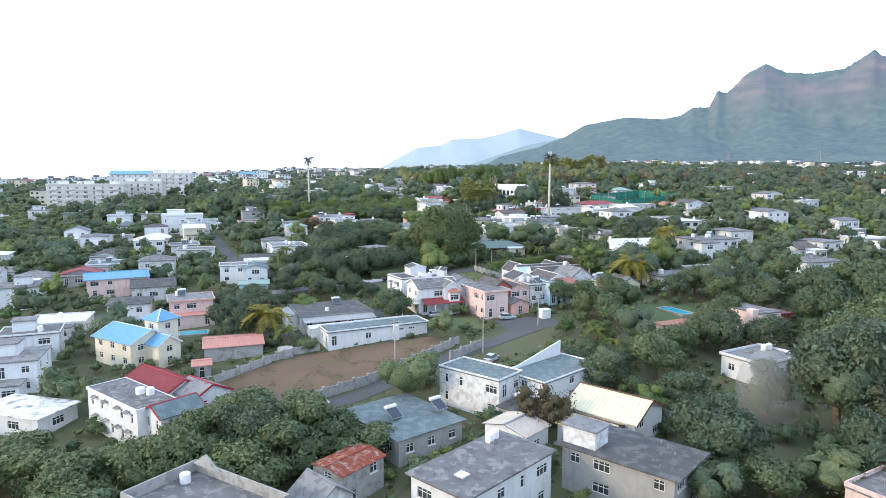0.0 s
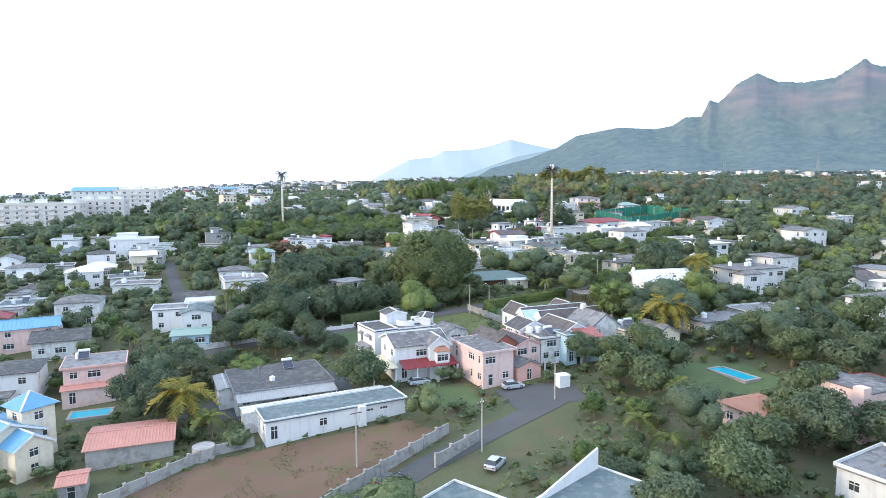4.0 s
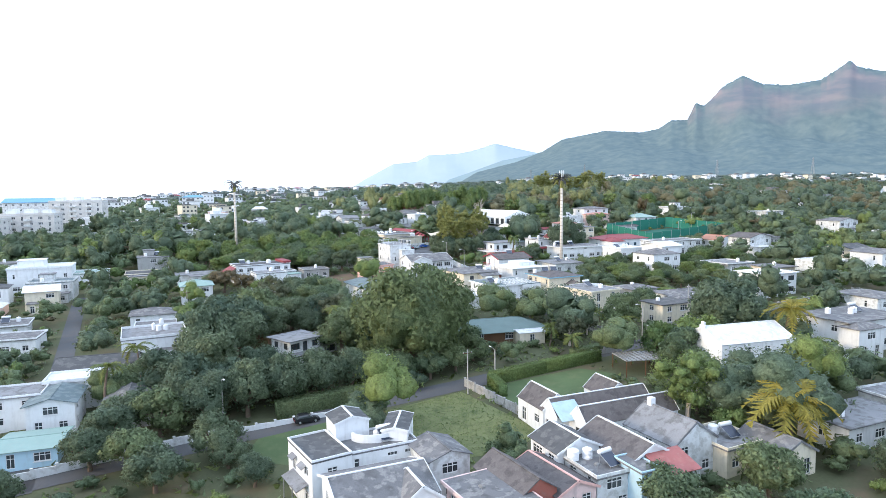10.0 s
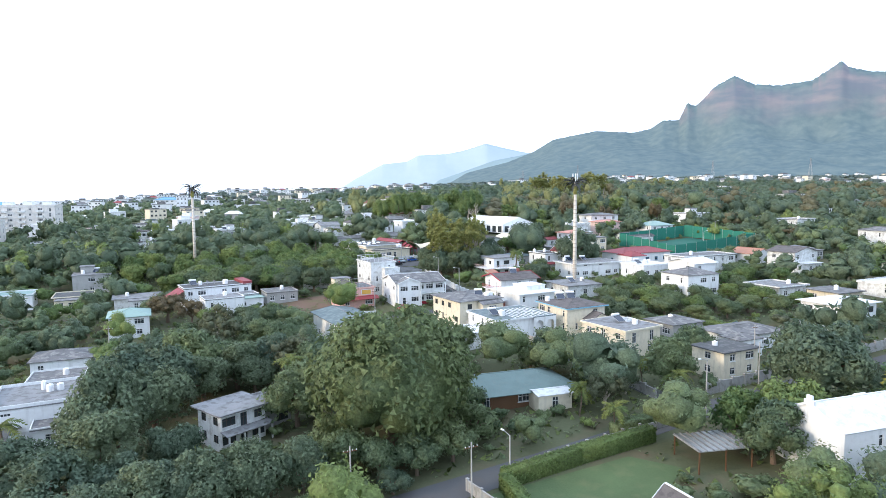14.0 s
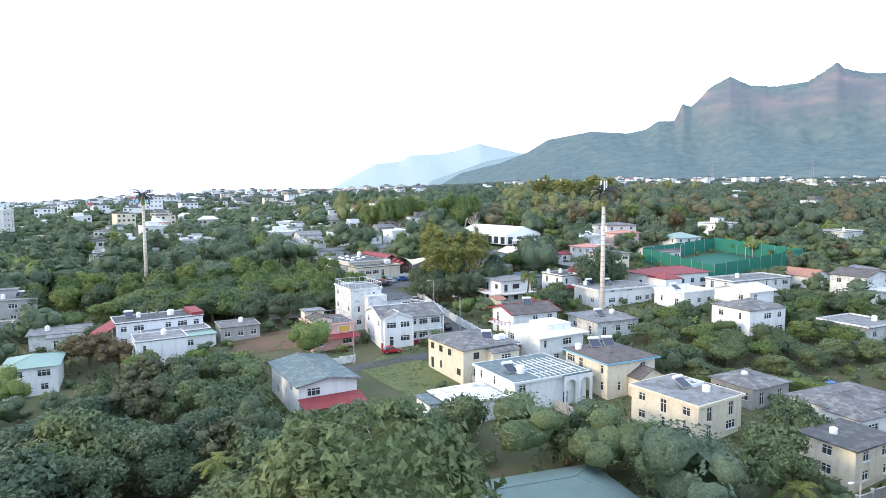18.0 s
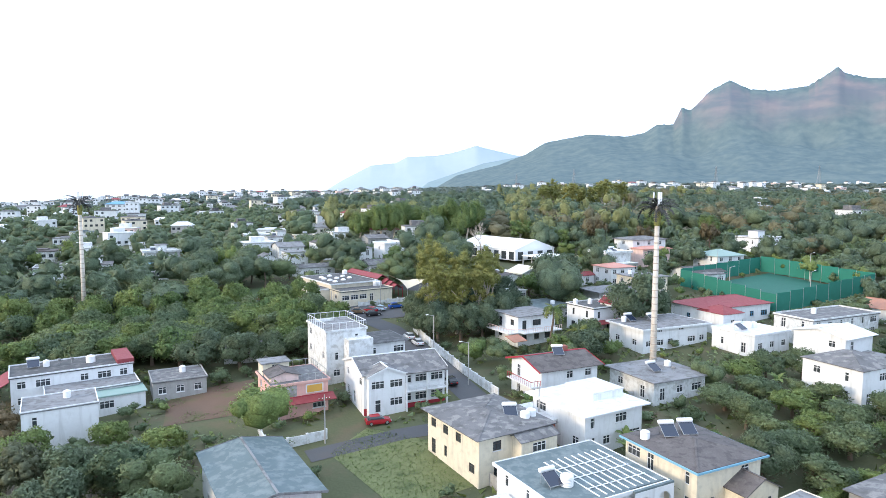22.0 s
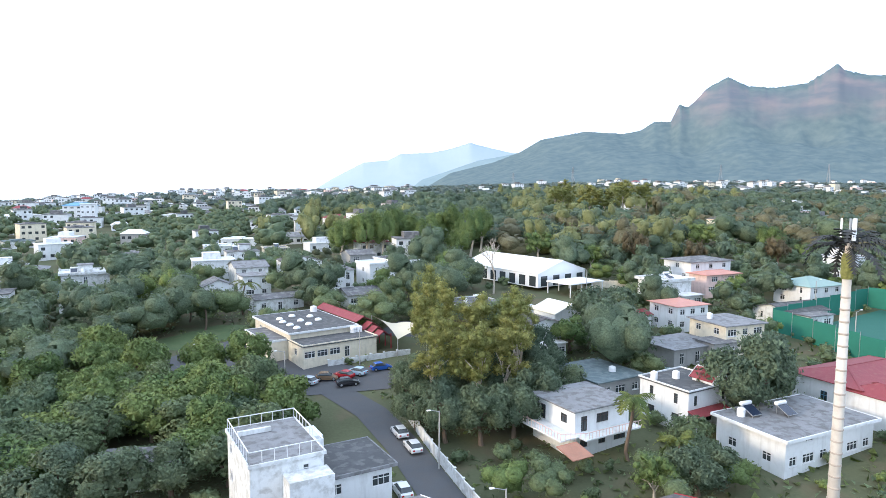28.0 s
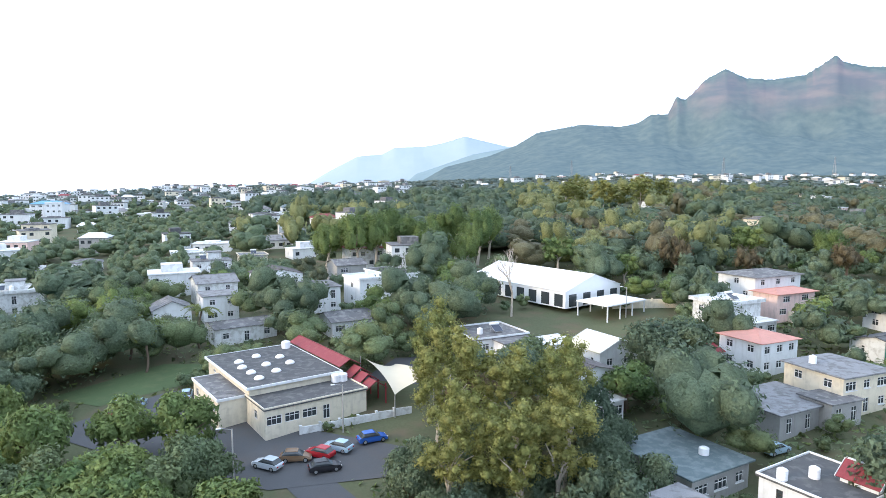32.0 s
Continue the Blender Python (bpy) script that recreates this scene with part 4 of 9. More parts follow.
SPECIES = {
    # crown radius, crown height, crown centre, leaf clumps, leaf size, lobes, material, bark
    "mango": (4.0, 6.6, 3.5, 5000, 0.185, 16, "leaf", "trunk"),
    "dark": (5.0, 9.4, 5.0, 7200, 0.2, 18, "leaf_dark", "trunk"),
    "giant": (10.0, 16.2, 6.2, 46000, 0.3, 60, "leaf_giant", "trunk"),
    "eucalyptus": (4.0, 16.0, 13.0, 9500, 0.125, 64, "leaf_yellow", "pale_bark"),
    "willowy": (4.0, 14.0, 7.6, 6500, 0.15, 18, "leaf_light", "pale_bark"),
    "fresh": (3.2, 5.6, 3.0, 3800, 0.175, 12, "leaf_light", "trunk"),
    "shrub": (1.9, 2.8, 1.25, 700, 0.13, 7, "leaf", "trunk"),
    "hedgebush": (1.6, 2.6, 1.1, 600, 0.12, 7, "leaf_light", "trunk"),
    "rust": (4.2, 4.0, 4.6, 2800, 0.13, 26, "leaf_rust", "trunk"),
    "yellow": (3.6, 7.0, 5.2, 3000, 0.13, 34, "leaf_light", "pale_bark"),
    "grey": (3.2, 4.8, 4.0, 2600, 0.12, 28, "grey_leaf", "pale_bark"),
}
LABELS = {"willowy": "tall feathery fresh green tree", "giant": "very large spreading dark green tree with dense crown", "eucalyptus": "tall eucalyptus with pale trunk and yellow-green leaves", "mango": "broad dark green mango tree with dense crown", "dark": "tall dense dark green tree", "fresh": "fresh green round garden tree",
          "shrub": "low dense green garden shrub", "hedgebush": "bright green bushy shrub", "rust": "spreading tree with brownish sparse leaves",
          "yellow": "tall slender yellow-green tree with pale bark", "grey": "thin grey-green tree with pale twigs"}


@lru_cache(None)
def tree_meshes(kind, k):
    R, H, C, n, leaf, lobes, mat, bark = SPECIES[kind]
    rng = np.random.default_rng(100 * k + len(kind) * 7 + lobes)
    airy = kind in ("grey", "rust", "yellow", "eucalyptus")
    if airy:
        p, d, cs, rs = crown_points(rng, n, R, H, lobes, 1.0, 0.78, (0.13, 0.27) if kind == "eucalyptus" else (0.2, 0.34))
        cards = leaf_cards(rng, p + (0, 0, C), d, leaf, 3)
        lv, lf = lobe_balls(rng, cs + (0, 0, C), rs, 1.0, 3, 0.5, 0.25)
    else:
        cards, lv, lf = dome_crown(rng, n, (R, R, H / 2), 8, 40, 7 if kind == "giant" else 3 if kind in ("shrub", "hedgebush") else 4, leaf, 0.79 if kind == "giant" else 0.82, 26 if kind == "giant" else 4 if kind in ("shrub", "hedgebush") else 7, 3)
        cards, lv = cards + (0, 0, C, 0, 0, 0), lv + (0, 0, C)
    cards[:, 2] = np.maximum(cards[:, 2], 0.15)
    lv[:, 2] = np.maximum(lv[:, 2], 0.1)
    crown = quads_mesh("crown", cards, mat, lv, lf, 3)
    rr = random.Random(k + lobes)
    trunk = mesh_of("trunk", *limbs(rr, C + H * 0.1, 0.07 * R, R * (0.3 if kind == "giant" else 0.55), 5), bark)
    return crown, trunk


def tree(kind, x, y, s=1.0, sz=None, label="", z=None):
    k = int(abs(x * 31 + y * 17)) % 3
    c, t = tree_meshes(kind, k)
    o = thing("shrub" if kind in ("shrub", "hedgebush") else "tree", x, y, ground_z(x, y) if z is None else z, (x * 53 + y * 29) % 360, label or LABELS[kind], "shrub" if kind in ("shrub", "hedgebush") else "tree",
              "garden shrubs" if kind in ("shrub", "hedgebush") else "trees")
    m = Matrix.Diagonal((s, s, sz or s, 1))
    part("crown", c, o, m)
    part("trunk", t, o, m)
    return o


def frond_data(L, seed, width=0.55, droop=1.1, n=13):
    """One feathery palm leaf: a bowed rib with two rows of narrow leaflets."""
    rr = random.Random(seed)
    v, f = [], []
    pts = []
    for i in range(n + 1):
        t = i / n
        pts.append(Vector((L * t * (1 - 0.18 * t * t), 0, L * (0.42 * t - droop * 0.62 * t * t))))
    for i in range(n):
        a, b = pts[i], pts[i + 1]
        k = len(v)
        v += [a + Vector((0, -0.04, 0)), a + Vector((0, 0.04, 0)), b + Vector((0, 0.03, 0)), b + Vector((0, -0.03, 0))]
        f.append((k, k + 1, k + 2, k + 3))
        w = width * L * 0.42 * math.sin(math.pi * min(1, (i + 1.2) / (n + 1))) ** 0.6
        for s in (-1, 1):
            k = len(v)
            tip = (a + b) / 2 + Vector((w * 0.5, s * w, -w * rr.uniform(0.35, 0.8)))
            v += [a + Vector((0, s * 0.03, 0)), b + Vector((0, s * 0.03, 0)), tip + Vector((0.1, 0, 0)), tip]
            f.append((k, k + 1, k + 2, k + 3))
    return v, f


@lru_cache(None)
def palm_meshes(k, mat):
    fr = [mesh_of("frond", *frond_data(3.1 + 0.5 * i, k * 10 + i, droop=0.8 + 0.5 * i), mat) for i in range(3)]
    ds, p = [], Vector((0, 0, -0.05))
    for i in range(8):
        q = Vector((0.05 * math.sin(i * 0.4 + k), 0.03 * i * i / 20, (i + 1) / 8))
        ds.append(moved(tube(0.028 - 0.0012 * i, 0.0268 - 0.0012 * i, 0, (q - p).length, 8), Matrix.Translation(p) @ (q - p).to_track_quat("Z", "Y").to_matrix().to_4x4()))
        p = q
    return fr, mesh_of("trunk", *join(*ds), "trunk"), p


def palm(x, y, h=7.0, s=1.0, label="tall coconut palm with drooping yellow-green fronds", mat="palm_leaf", n=15):
    k = int(abs(x * 7 + y * 3)) % 3
    fr, tr, top = palm_meshes(k, mat)
    o = thing("palm_tree", x, y, ground_z(x, y), (x * 71 + y * 13) % 360, label, "palm tree", "palm trees")
    part("trunk", tr, o, Matrix.Diagonal((h * 1.1, h * 1.1, h, 1)))
    rr = random.Random(round(x + y))
    for i in range(n):
        m = pose(top.x * h * 1.1, top.y * h * 1.1, h, 0, rr.uniform(-42, 22), 360 * i / n * 2.62 + rr.uniform(-12, 12)) @ Matrix.Scale(s * rr.uniform(0.8, 1.15), 4)
        part("frond", fr[i % 3], o, m)


@lru_cache(None)
def banana_leaf(k):
    v, f = [], []
    L, n = 2.2, 8
    for i in range(n + 1):
        t = i / n
        x, z, w = L * t * 0.75, L * (0.75 * t - 0.75 * t * t * (0.7 + 0.2 * k)), 0.34 * math.sin(math.pi * (0.08 + 0.9 * t)) ** 0.7
        v += [(x, -w, z - 0.1 * w), (x, 0, z), (x, w, z - 0.1 * w)]
    f = [(3 * i + j, 3 * i + j + 1, 3 * i + j + 4, 3 * i + j + 3) for i in range(n) for j in (0, 1)]
    return mesh_of("leaf", v, f, "leaf_light")


def banana(x, y, s=1.0):
    o = thing("banana_plant", x, y, ground_z(x, y), (x * 41) % 360, "banana plant with broad upright green leaves", "banana plant", "banana plants")
    part("stem", mesh_of("stem", *tube(0.16, 0.1, -0.2, 1.9 * s, 8), "leaf_light"), o)
    for i in range(9):
        part("leaf", banana_leaf(i % 3), o, pose(0, 0, 1.6 * s, 0, -35 + 9 * (i % 4), i * 137) @ Matrix.Scale(s, 4))


def pick_species(rng):
    return rng.choices(["mango", "dark", "fresh", "rust", "yellow", "grey", "shrub"], [38, 27, 14, 1, 5, 3, 12])[0]


def bare_tree(x, y, hgt):
    """A leafless pale tree of forking limbs."""
    o = thing("bare_tree", x, y, ground_z(x, y), 0, "leafless pale dead tree with forked branches", "tree")
    rr = random.Random(4)

    def fork(p, d, L, r, depth, parent):
        q = p + d * L
        m = Matrix.Translation(p) @ d.to_track_quat("Z", "Y").to_matrix().to_4x4()
        ds.append(moved(tube(r, r * 0.62, 0, L, 6), m))
        if depth:
            for _ in range(3 if depth > 1 else 2):
                fork(q, (d + Vector((rr.uniform(-0.75, 0.75), rr.uniform(-0.75, 0.75), rr.uniform(-0.05, 0.4)))).normalized(), L * rr.uniform(0.6, 0.8), r * 0.6, depth - 1, o)
    ds = []
    fork(Vector((0, 0, -0.3)), Vector((0.04, 0.02, 1)).normalized(), hgt * 0.38, hgt * 0.02, 4, o)
    part("trunk", mesh_of("trunk", *join(*ds), "pale_bark"), o)


def conifer(x, y, hgt):
    """A dark tiered conifer: whorls of drooping needle sprays round a straight stem."""
    o = thing("conifer", x, y, ground_z(x, y), 0, "dark narrow conifer with tiered branches", "tree", "trees")
    part("trunk", mesh_of("trunk", *tube(0.16, 0.04, -0.3, hgt, 7), "trunk"), o)
    rng = np.random.default_rng(int(abs(x)) + 3)
    n = 1100
    t = rng.uniform(0.08, 1, n)
    tier = np.round(t * hgt / 0.8) * 0.8
    a, rad = rng.uniform(0, 2 * math.pi, n), np.sqrt(rng.uniform(0.02, 1, n)) * (1.02 - t) * hgt * 0.27
    p = np.stack([rad * np.cos(a), rad * np.sin(a), tier - rad * 0.18 + rng.normal(0, 0.08, n)], 1)
    d = np.stack([np.cos(a), np.sin(a), 0.6 + 0 * a], 1)
    part("crown", quads_mesh("crown", leaf_cards(rng, p, d, 0.2), "leaf_dark"), o)


# ---- mast disguised as a palm ----
def palm_mast(x, y, top, label):
    gz = ground_z(x, y)
    H = top - gz
    o = thing("telecom_mast", x, y, gz, 0, label, "telecom mast")
    part("pole", mesh_of("pole", *join(tube(0.62, 0.42, -0.5, H * 0.82, 16), tube(0.42, 0.34, H * 0.82, H - 2.6, 14)), "tower_white", True), o)
    bm = mesh_of("joint", *lathe([(0.6, 0), (0.64, 0.04), (0.64, 0.16), (0.6, 0.2)], 16), "band")
    n = int(H * 0.82 / 1.25)
    for i in range(1, n):
        s = 1.04 - 0.31 * i / n
        part("joint", bm, o, pose(0, 0, i * 1.25) @ Matrix.Diagonal((s, s, 1, 1)))
    part("collar", mesh_of("collar", *lathe([(0.5, H - 6.2), (0.62, H - 5.6), (0.6, H - 4.0), (0.45, H - 3.6)], 14), M["leaf_yellow"]), o, None, "yellowish sleeve below the fronds")
    fm = [mesh_of("frond", *frond_data(4.2 + 0.5 * i, 50 + i, 0.3, 0.7 + 0.35 * i, 12), "frond_dark") for i in range(3)]
    for i in range(22):
        part("frond", fm[i % 3], o, pose(0, 0, H - 3.3 + 0.05 * i, 0, -30 + 17 * (i % 4), i * 137.5), "dark plastic frond" if i == 0 else "")
    am = mesh_of("antenna", *box_data(-0.16, 0.16, -0.09, 0.09, 0, 2.2, 0.03), "plastic_white")
    for i in range(3):
        t = radians(120 * i + 20)
        part("antenna", am, o, pose(0.75 * math.cos(t), 0.75 * math.sin(t), H - 2.3, 0, 0, 120 * i + 110))
        part("bracket", mesh_of("bracket", *box_data(0, 0.75, -0.04, 0.04, -0.04, 0.04), "metal"), o, pose(0, 0, H - 1.4, 0, 0, 120 * i + 20))
    part("head", mesh_of("head", *tube(0.12, 0.1, H - 2.8, H - 0.1, 8), "metal"), o)
    return o


# ---- cars ----
def car_paint(col):
    return material("car_paint", col, 0.25, 0.2, var=0.05, bump=0, spec=0.6)


PAINT = {k: car_paint(c) for k, c in {"white": (0.78, 0.79, 0.8), "red": (0.4, 0.02, 0.03), "blue": (0.03, 0.12, 0.45), "silver": (0.5, 0.56, 0.62), "black": (0.02, 0.02, 0.025), "brown": (0.2, 0.13, 0.08), "pale_blue": (0.4, 0.55, 0.66)}.items()}
M["tyre"] = material("tyre_rubber", (0.015, 0.015, 0.015), 0.85, var=0.1, bump=0)
M["lamp"] = material("lamp_glass", (0.7, 0.7, 0.68), 0.15, var=0.05, bump=0)
M["tail"] = material("tail_lamp", (0.35, 0.01, 0.01), 0.2, var=0.05, bump=0)


@lru_cache(None)
def car_meshes(col):
    W, L = 1.72, 4.1

    def hull(sections, mat, name):
        v, f = [], []
        for x, w, z0, z1, w2 in sections:
            v += [(x, -w / 2, z0), (x, -w / 2, (z0 + z1) / 2), (x, -w2 / 2, z1), (x, w2 / 2, z1), (x, w / 2, (z0 + z1) / 2), (x, w / 2, z0)]
        n = len(sections)
        for i in range(n - 1):
            f += [(6 * i + j, 6 * (i + 1) + j, 6 * (i + 1) + (j + 1) % 6, 6 * i + (j + 1) % 6) for j in range(6)]
        f += [tuple(range(6)), tuple(range(6 * n - 6, 6 * n))[::-1]]
        me = mesh_of(name, v, f, mat)
        return me
    body = hull([(-2.05, 1.5, 0.4, 0.75, 1.45), (-1.95, 1.66, 0.3, 0.9, 1.58), (-1.2, W, 0.25, 0.95, 1.62), (0.6, W, 0.25, 0.93, 1.6), (1.5, 1.68, 0.25, 0.82, 1.5), (1.98, 1.56, 0.3, 0.68, 1.38), (2.06, 1.4, 0.4, 0.6, 1.3)], PAINT[col], "body")
    glass = hull([(-1.75, 1.5, 0.88, 0.95, 1.45), (-1.25, 1.52, 0.9, 1.42, 1.22), (0.15, 1.52, 0.9, 1.45, 1.2), (0.95, 1.46, 0.88, 0.95, 1.38)], M["glass"], "glazing")
    roof = hull([(-1.35, 1.2, 1.4, 1.44, 1.1), (-1.1, 1.26, 1.4, 1.48, 1.16), (0.1, 1.24, 1.41, 1.5, 1.14), (0.3, 1.16, 1.38, 1.43, 1.08)], PAINT[col], "roof")
    wheel = mesh_of("wheel", *moved(lathe([(0.2, -0.1), (0.31, -0.1), (0.33, -0.06), (0.33, 0.06), (0.31, 0.1), (0.2, 0.1)], 14), pose(0, 0, 0, 90)), "tyre")
    rim = mesh_of("rim", *moved(lathe([(0.19, -0.112), (0.2, -0.105), (0.2, 0.105), (0.19, 0.112)], 10), pose(0, 0, 0, 90)), "metal")
    return body, glass, roof, wheel, rim, mesh_of("headlight", *box_data(-0.04, 0.04, -0.17, 0.17, -0.07, 0.07, 0.02), "lamp"), mesh_of("tail_light", *box_data(-0.04, 0.04, -0.14, 0.14, -0.1, 0.1, 0.02), "tail")


def car(x, y, yaw, col, label="", lift=0.08):
    o = thing("car", x, y, ground_z(x, y) + lift, yaw, label or f"{col.replace('_', ' ')} hatchback car parked on asphalt", "car", "parked cars")
    body, glass, roof, wheel, rim, hl, tl = car_meshes(col)
    part("body", body, o)
    part("glazing", glass, o, None, "dark tinted car windows")
    part("roof", roof, o)
    for sx in (-1.25, 1.3):
        for sy in (-0.76, 0.76):
            w = part("wheel", wheel, o, pose(sx, sy, 0.33))
            part("rim", rim, w)
    for sy in (-0.55, 0.55):
        part("headlight", hl, o, pose(2.02, sy, 0.6))
        part("tail_light", tl, o, pose(-2.03, sy, 0.68))
    claim(x, y, 5, 2.6, yaw)


def street_pole(x, y, h=8.0, arm=True, yaw=0, mat="pole"):
    o = thing("street_lamp" if arm else "utility_pole", x, y, ground_z(x, y), yaw, "grey street lamp with a short arm" if arm else "weathered utility pole with crossarm", "street lamp" if arm else "utility pole", "poles")
    part("post", mesh_of("post", *tube(0.13, 0.08, -0.4, h, 8), mat), o)
    if arm:
        part("arm", mesh_of("arm", *moved(tube(0.04, 0.035, 0, 1.4, 6), pose(0, 0, h - 0.1, 0, 75)), "metal"), o)
        part("lamp_head", mesh_of("lamp_head", *box_data(1.25, 1.8, -0.12, 0.12, h + 0.2, h + 0.34, 0.05), "plastic_white"), o)
    else:
        part("crossarm", mesh_of("crossarm", *box_data(-0.9, 0.9, -0.05, 0.05, h - 0.7, h - 0.58), "wood"), o)
        im = mesh_of("insulator", *tube(0.05, 0.03, 0, 0.16, 6), "plastic_white")
        for i in (-0.8, -0.3, 0.3, 0.8):
            part("insulator", im, o, pose(i, 0, h - 0.58))


# ---- streets and open ground ----
road([(25, 282), (21, 296), (17.5, 307), (13, 322), (8, 338), (3, 350), (-4, 360), (-22, 373), (-38, 384)], 5.2)
road([(-150, 135), (-62, 171), (-22, 188.5), (-5, 196.5), (11, 203.5), (30, 212), (48, 220.7), (76, 231), (102, 241), (160, 264)], 5.0)
road([(-40, 88), (-15, 104), (0.5, 121), (11, 131), (22, 141)], 4.2)
road([(21, 296), (5, 292), (-8, 286.5)], 4.0)
road([(-52, 172), (-75, 225), (-110, 300)], 4.0)
road([(48, 221), (42, 236), (30, 262), (26, 281)], 3.6)
CLEAR = []


GRASSY = []


def open_ground(name, pts, mat, label, cat, lift=0.05):
    patch(name, pts, mat, label, cat, lift)
    if mat in ("lawn", "rough_grass", "dirt"):
        GRASSY.append((pts, mat))
    CLEAR.append(pts)


open_ground("ground_field", [(-43, 112), (-31, 125), (-3, 136), (3, 130), (-14, 109), (-30, 97)], "dirt", "bare brown building plot with tufts", "plot")
open_ground("ground_yard", [(0, 182), (-4, 193), (9.4, 199.5), (21, 182), (15, 176.5), (7, 175)], "rough_grass", "overgrown yellow-green plot beside a wall", "lawn")
open_ground("ground_lawn", [(12.5, 200.5), (33, 208), (39, 204), (30, 193.5), (21.5, 187.5)], "lawn", "mown green lawn behind a hedge", "lawn")
open_ground("ground_green_plot", [(-5, 287), (0, 295), (12, 288), (15.5, 276), (5, 271)], "rough_grass", "overgrown green grassy plot between houses", "lawn")
open_ground("ground_dirt_plot", [(-33, 300), (-19, 304), (-23, 320), (-37, 314)], "dirt", "bare plot with rubble and weeds", "plot")
open_ground("ground_pool_lawn", [(42, 141), (43, 152), (52, 156), (61, 155), (64, 146), (58, 140)], "lawn", "green garden lawn beside a pool", "lawn")
open_ground("ground_school_lawn", [(-50, 392), (-36, 406), (-26, 404), (-25, 397), (-40, 387)], "lawn", "bright green lawn beside the school", "lawn")
open_ground("pavement_school", [(-44, 378), (-30, 392), (-24, 390), (-19, 381), (9, 366), (6, 359), (-8, 358), (-30, 369)], "asphalt", "asphalt parking area before the school", "car park", 0.1)
open_ground("pavement_court", [(100, 348), (92, 378), (124, 392), (134, 362)], "court", "green tennis court surface", "tennis court")
open_ground("pavement_solar", [(-42, 140), (-32, 162), (-16, 160), (-13, 146), (-26, 138)], "asphalt", "dark asphalt yard round a low house", "yard")
open_ground("pavement_pink", [(15, 138), (12, 147), (26, 150), (28, 141)], "asphalt", "dark yard before the pink house", "yard")
open_ground("ground_side_lawn", [(-24, 178), (-23, 186), (-12, 190.5), (-8, 184), (-15, 176)], "lawn", "green side garden behind a white fence", "lawn")
open_ground("ground_garden", [(2, 140), (-1, 150), (8, 149), (10, 141)], "lawn", "small green front garden", "lawn")
open_ground("ground_school_back", [(2, 392), (8, 402), (30, 400), (22, 384)], "asphalt", "asphalt yard behind the school", "yard")

CLEAR.append([(43, 86), (57, 86), (58, 101), (44, 101)])
CLEAR.append([(-11, 291), (2, 291), (4, 303), (-7, 302)])
CLEAR.append([(-7, 258), (4, 256), (9, 275), (0, 286), (-5, 282)])
CLEAR.append([(-36, 296), (-18, 297), (-19, 306), (-34, 306)])
CLEAR.append([(-4, 115), (8, 131), (24, 146), (30, 142), (16, 124), (2, 108)])

# ---- boundary walls ----
yard_wall([(-43, 111), (-32, 126), (-26, 129)], 1.7, label="grey block wall beside a bare plot")
yard_wall([(-30, 96.5), (-13.5, 109.5), (3.5, 130.5)], 1.9, label="pale grey panel wall with piers along a lane")
yard_wall([(1.5, 120), (8, 127.5)], 2.0)
yard_wall([(10.3, 202), (22, 181.8)], 1.5, label="stained grey wall round a green plot")
yard_wall([(8.6, 347.5), (12.6, 333), (17.5, 317), (22.3, 304)], 1.7, "white_old", "stained whitewashed street wall with piers")
yard_wall([(19, 271), (12, 285), (14, 288)], 1.8, label="grey wall beside a green plot")
yard_wall([(-14, 297), (-18, 318)], 1.6)
yard_wall([(-6, 292), (-14, 288.5), (-17, 296)], 1.4, "white_old", "low whitewashed wall before a pink house")
yard_wall([(-36, 280), (-18, 262), (-8, 258)], 1.8, "block", "grey wall behind trees")
yard_wall([(53, 227), (80, 237.5), (120, 253)], 2.0, "block", "long grey street wall")
yard_wall([(44, 226.5), (40, 240), (29, 262)], 1.8, "block", "long pale wall beside a narrow lane")
yard_wall([(22, 208), (34, 213.5), (43, 217)], 1.3, "grey_wall", "low grey wall along the street")
yard_wall([(-6, 372), (10, 377)], 1.2, "white_old", "low fence wall before the school")
yard_wall([(-27, 187.6), (-13, 192.2)], 1.0, "white", "low white fence wall beside the street")
yard_wall([(-58, 174), (-30, 187)], 1.4, "white_old", "low pale wall beside the street")
yard_wall([(56, 214), (62, 194)], 2.0, "block", "grey block wall beside a white house")
yard_wall([(100, 346), (91, 379)], 1.0)
yard_wall([(60, 428), (90, 424), (95, 400)], 2.2, "pale_yellow", "pale rendered wall round a garden")

# ---- first quarter: houses below the start ----
h = house(4.9, 68.9, 15.8, 8.2, 47, 6.6, "white two-storey house with stained grey concrete roof", "white", roofm="concrete", over=0.5,
          wins={"f": ["std std wide std", "std std slim wide"], "l": ["wide wide", "wide wide"], "r": ["std std", "std std"]}, tanks=((4.5, 2.8), (6.0, 3.2)), dishes=((3, 1),))
add_box(h, "roof_hatch", -5.2, -3.9, -1.2, 0.1, 6.8, 7.0, "white_roof")
h = house(23.2, 72.8, 8.4, 14.2, 49, 5.6, "grey two-storey house with wide dark roof", "grey_wall", roofm="dark_roof", over=0.8,
          wins={"l": ["- wide - tall", "std wide - std"], "f": ["std std", "wide std"]})
wing(h, -2.2, 5.0, 3.4, 4.4, 2.2, "white_old", roofm="concrete_light", z0=5.85, over=0.25, wins={"f": ["-"], "l": ["-"], "r": ["door"]})
for i in range(7):
    add_box(h, "rebar_stub", -3 + 1.1 * i, -2.85 + 1.1 * i, -5 + 1.3 * (i % 4), -4.85 + 1.3 * (i % 4), 5.8, 6.2, "concrete_light")
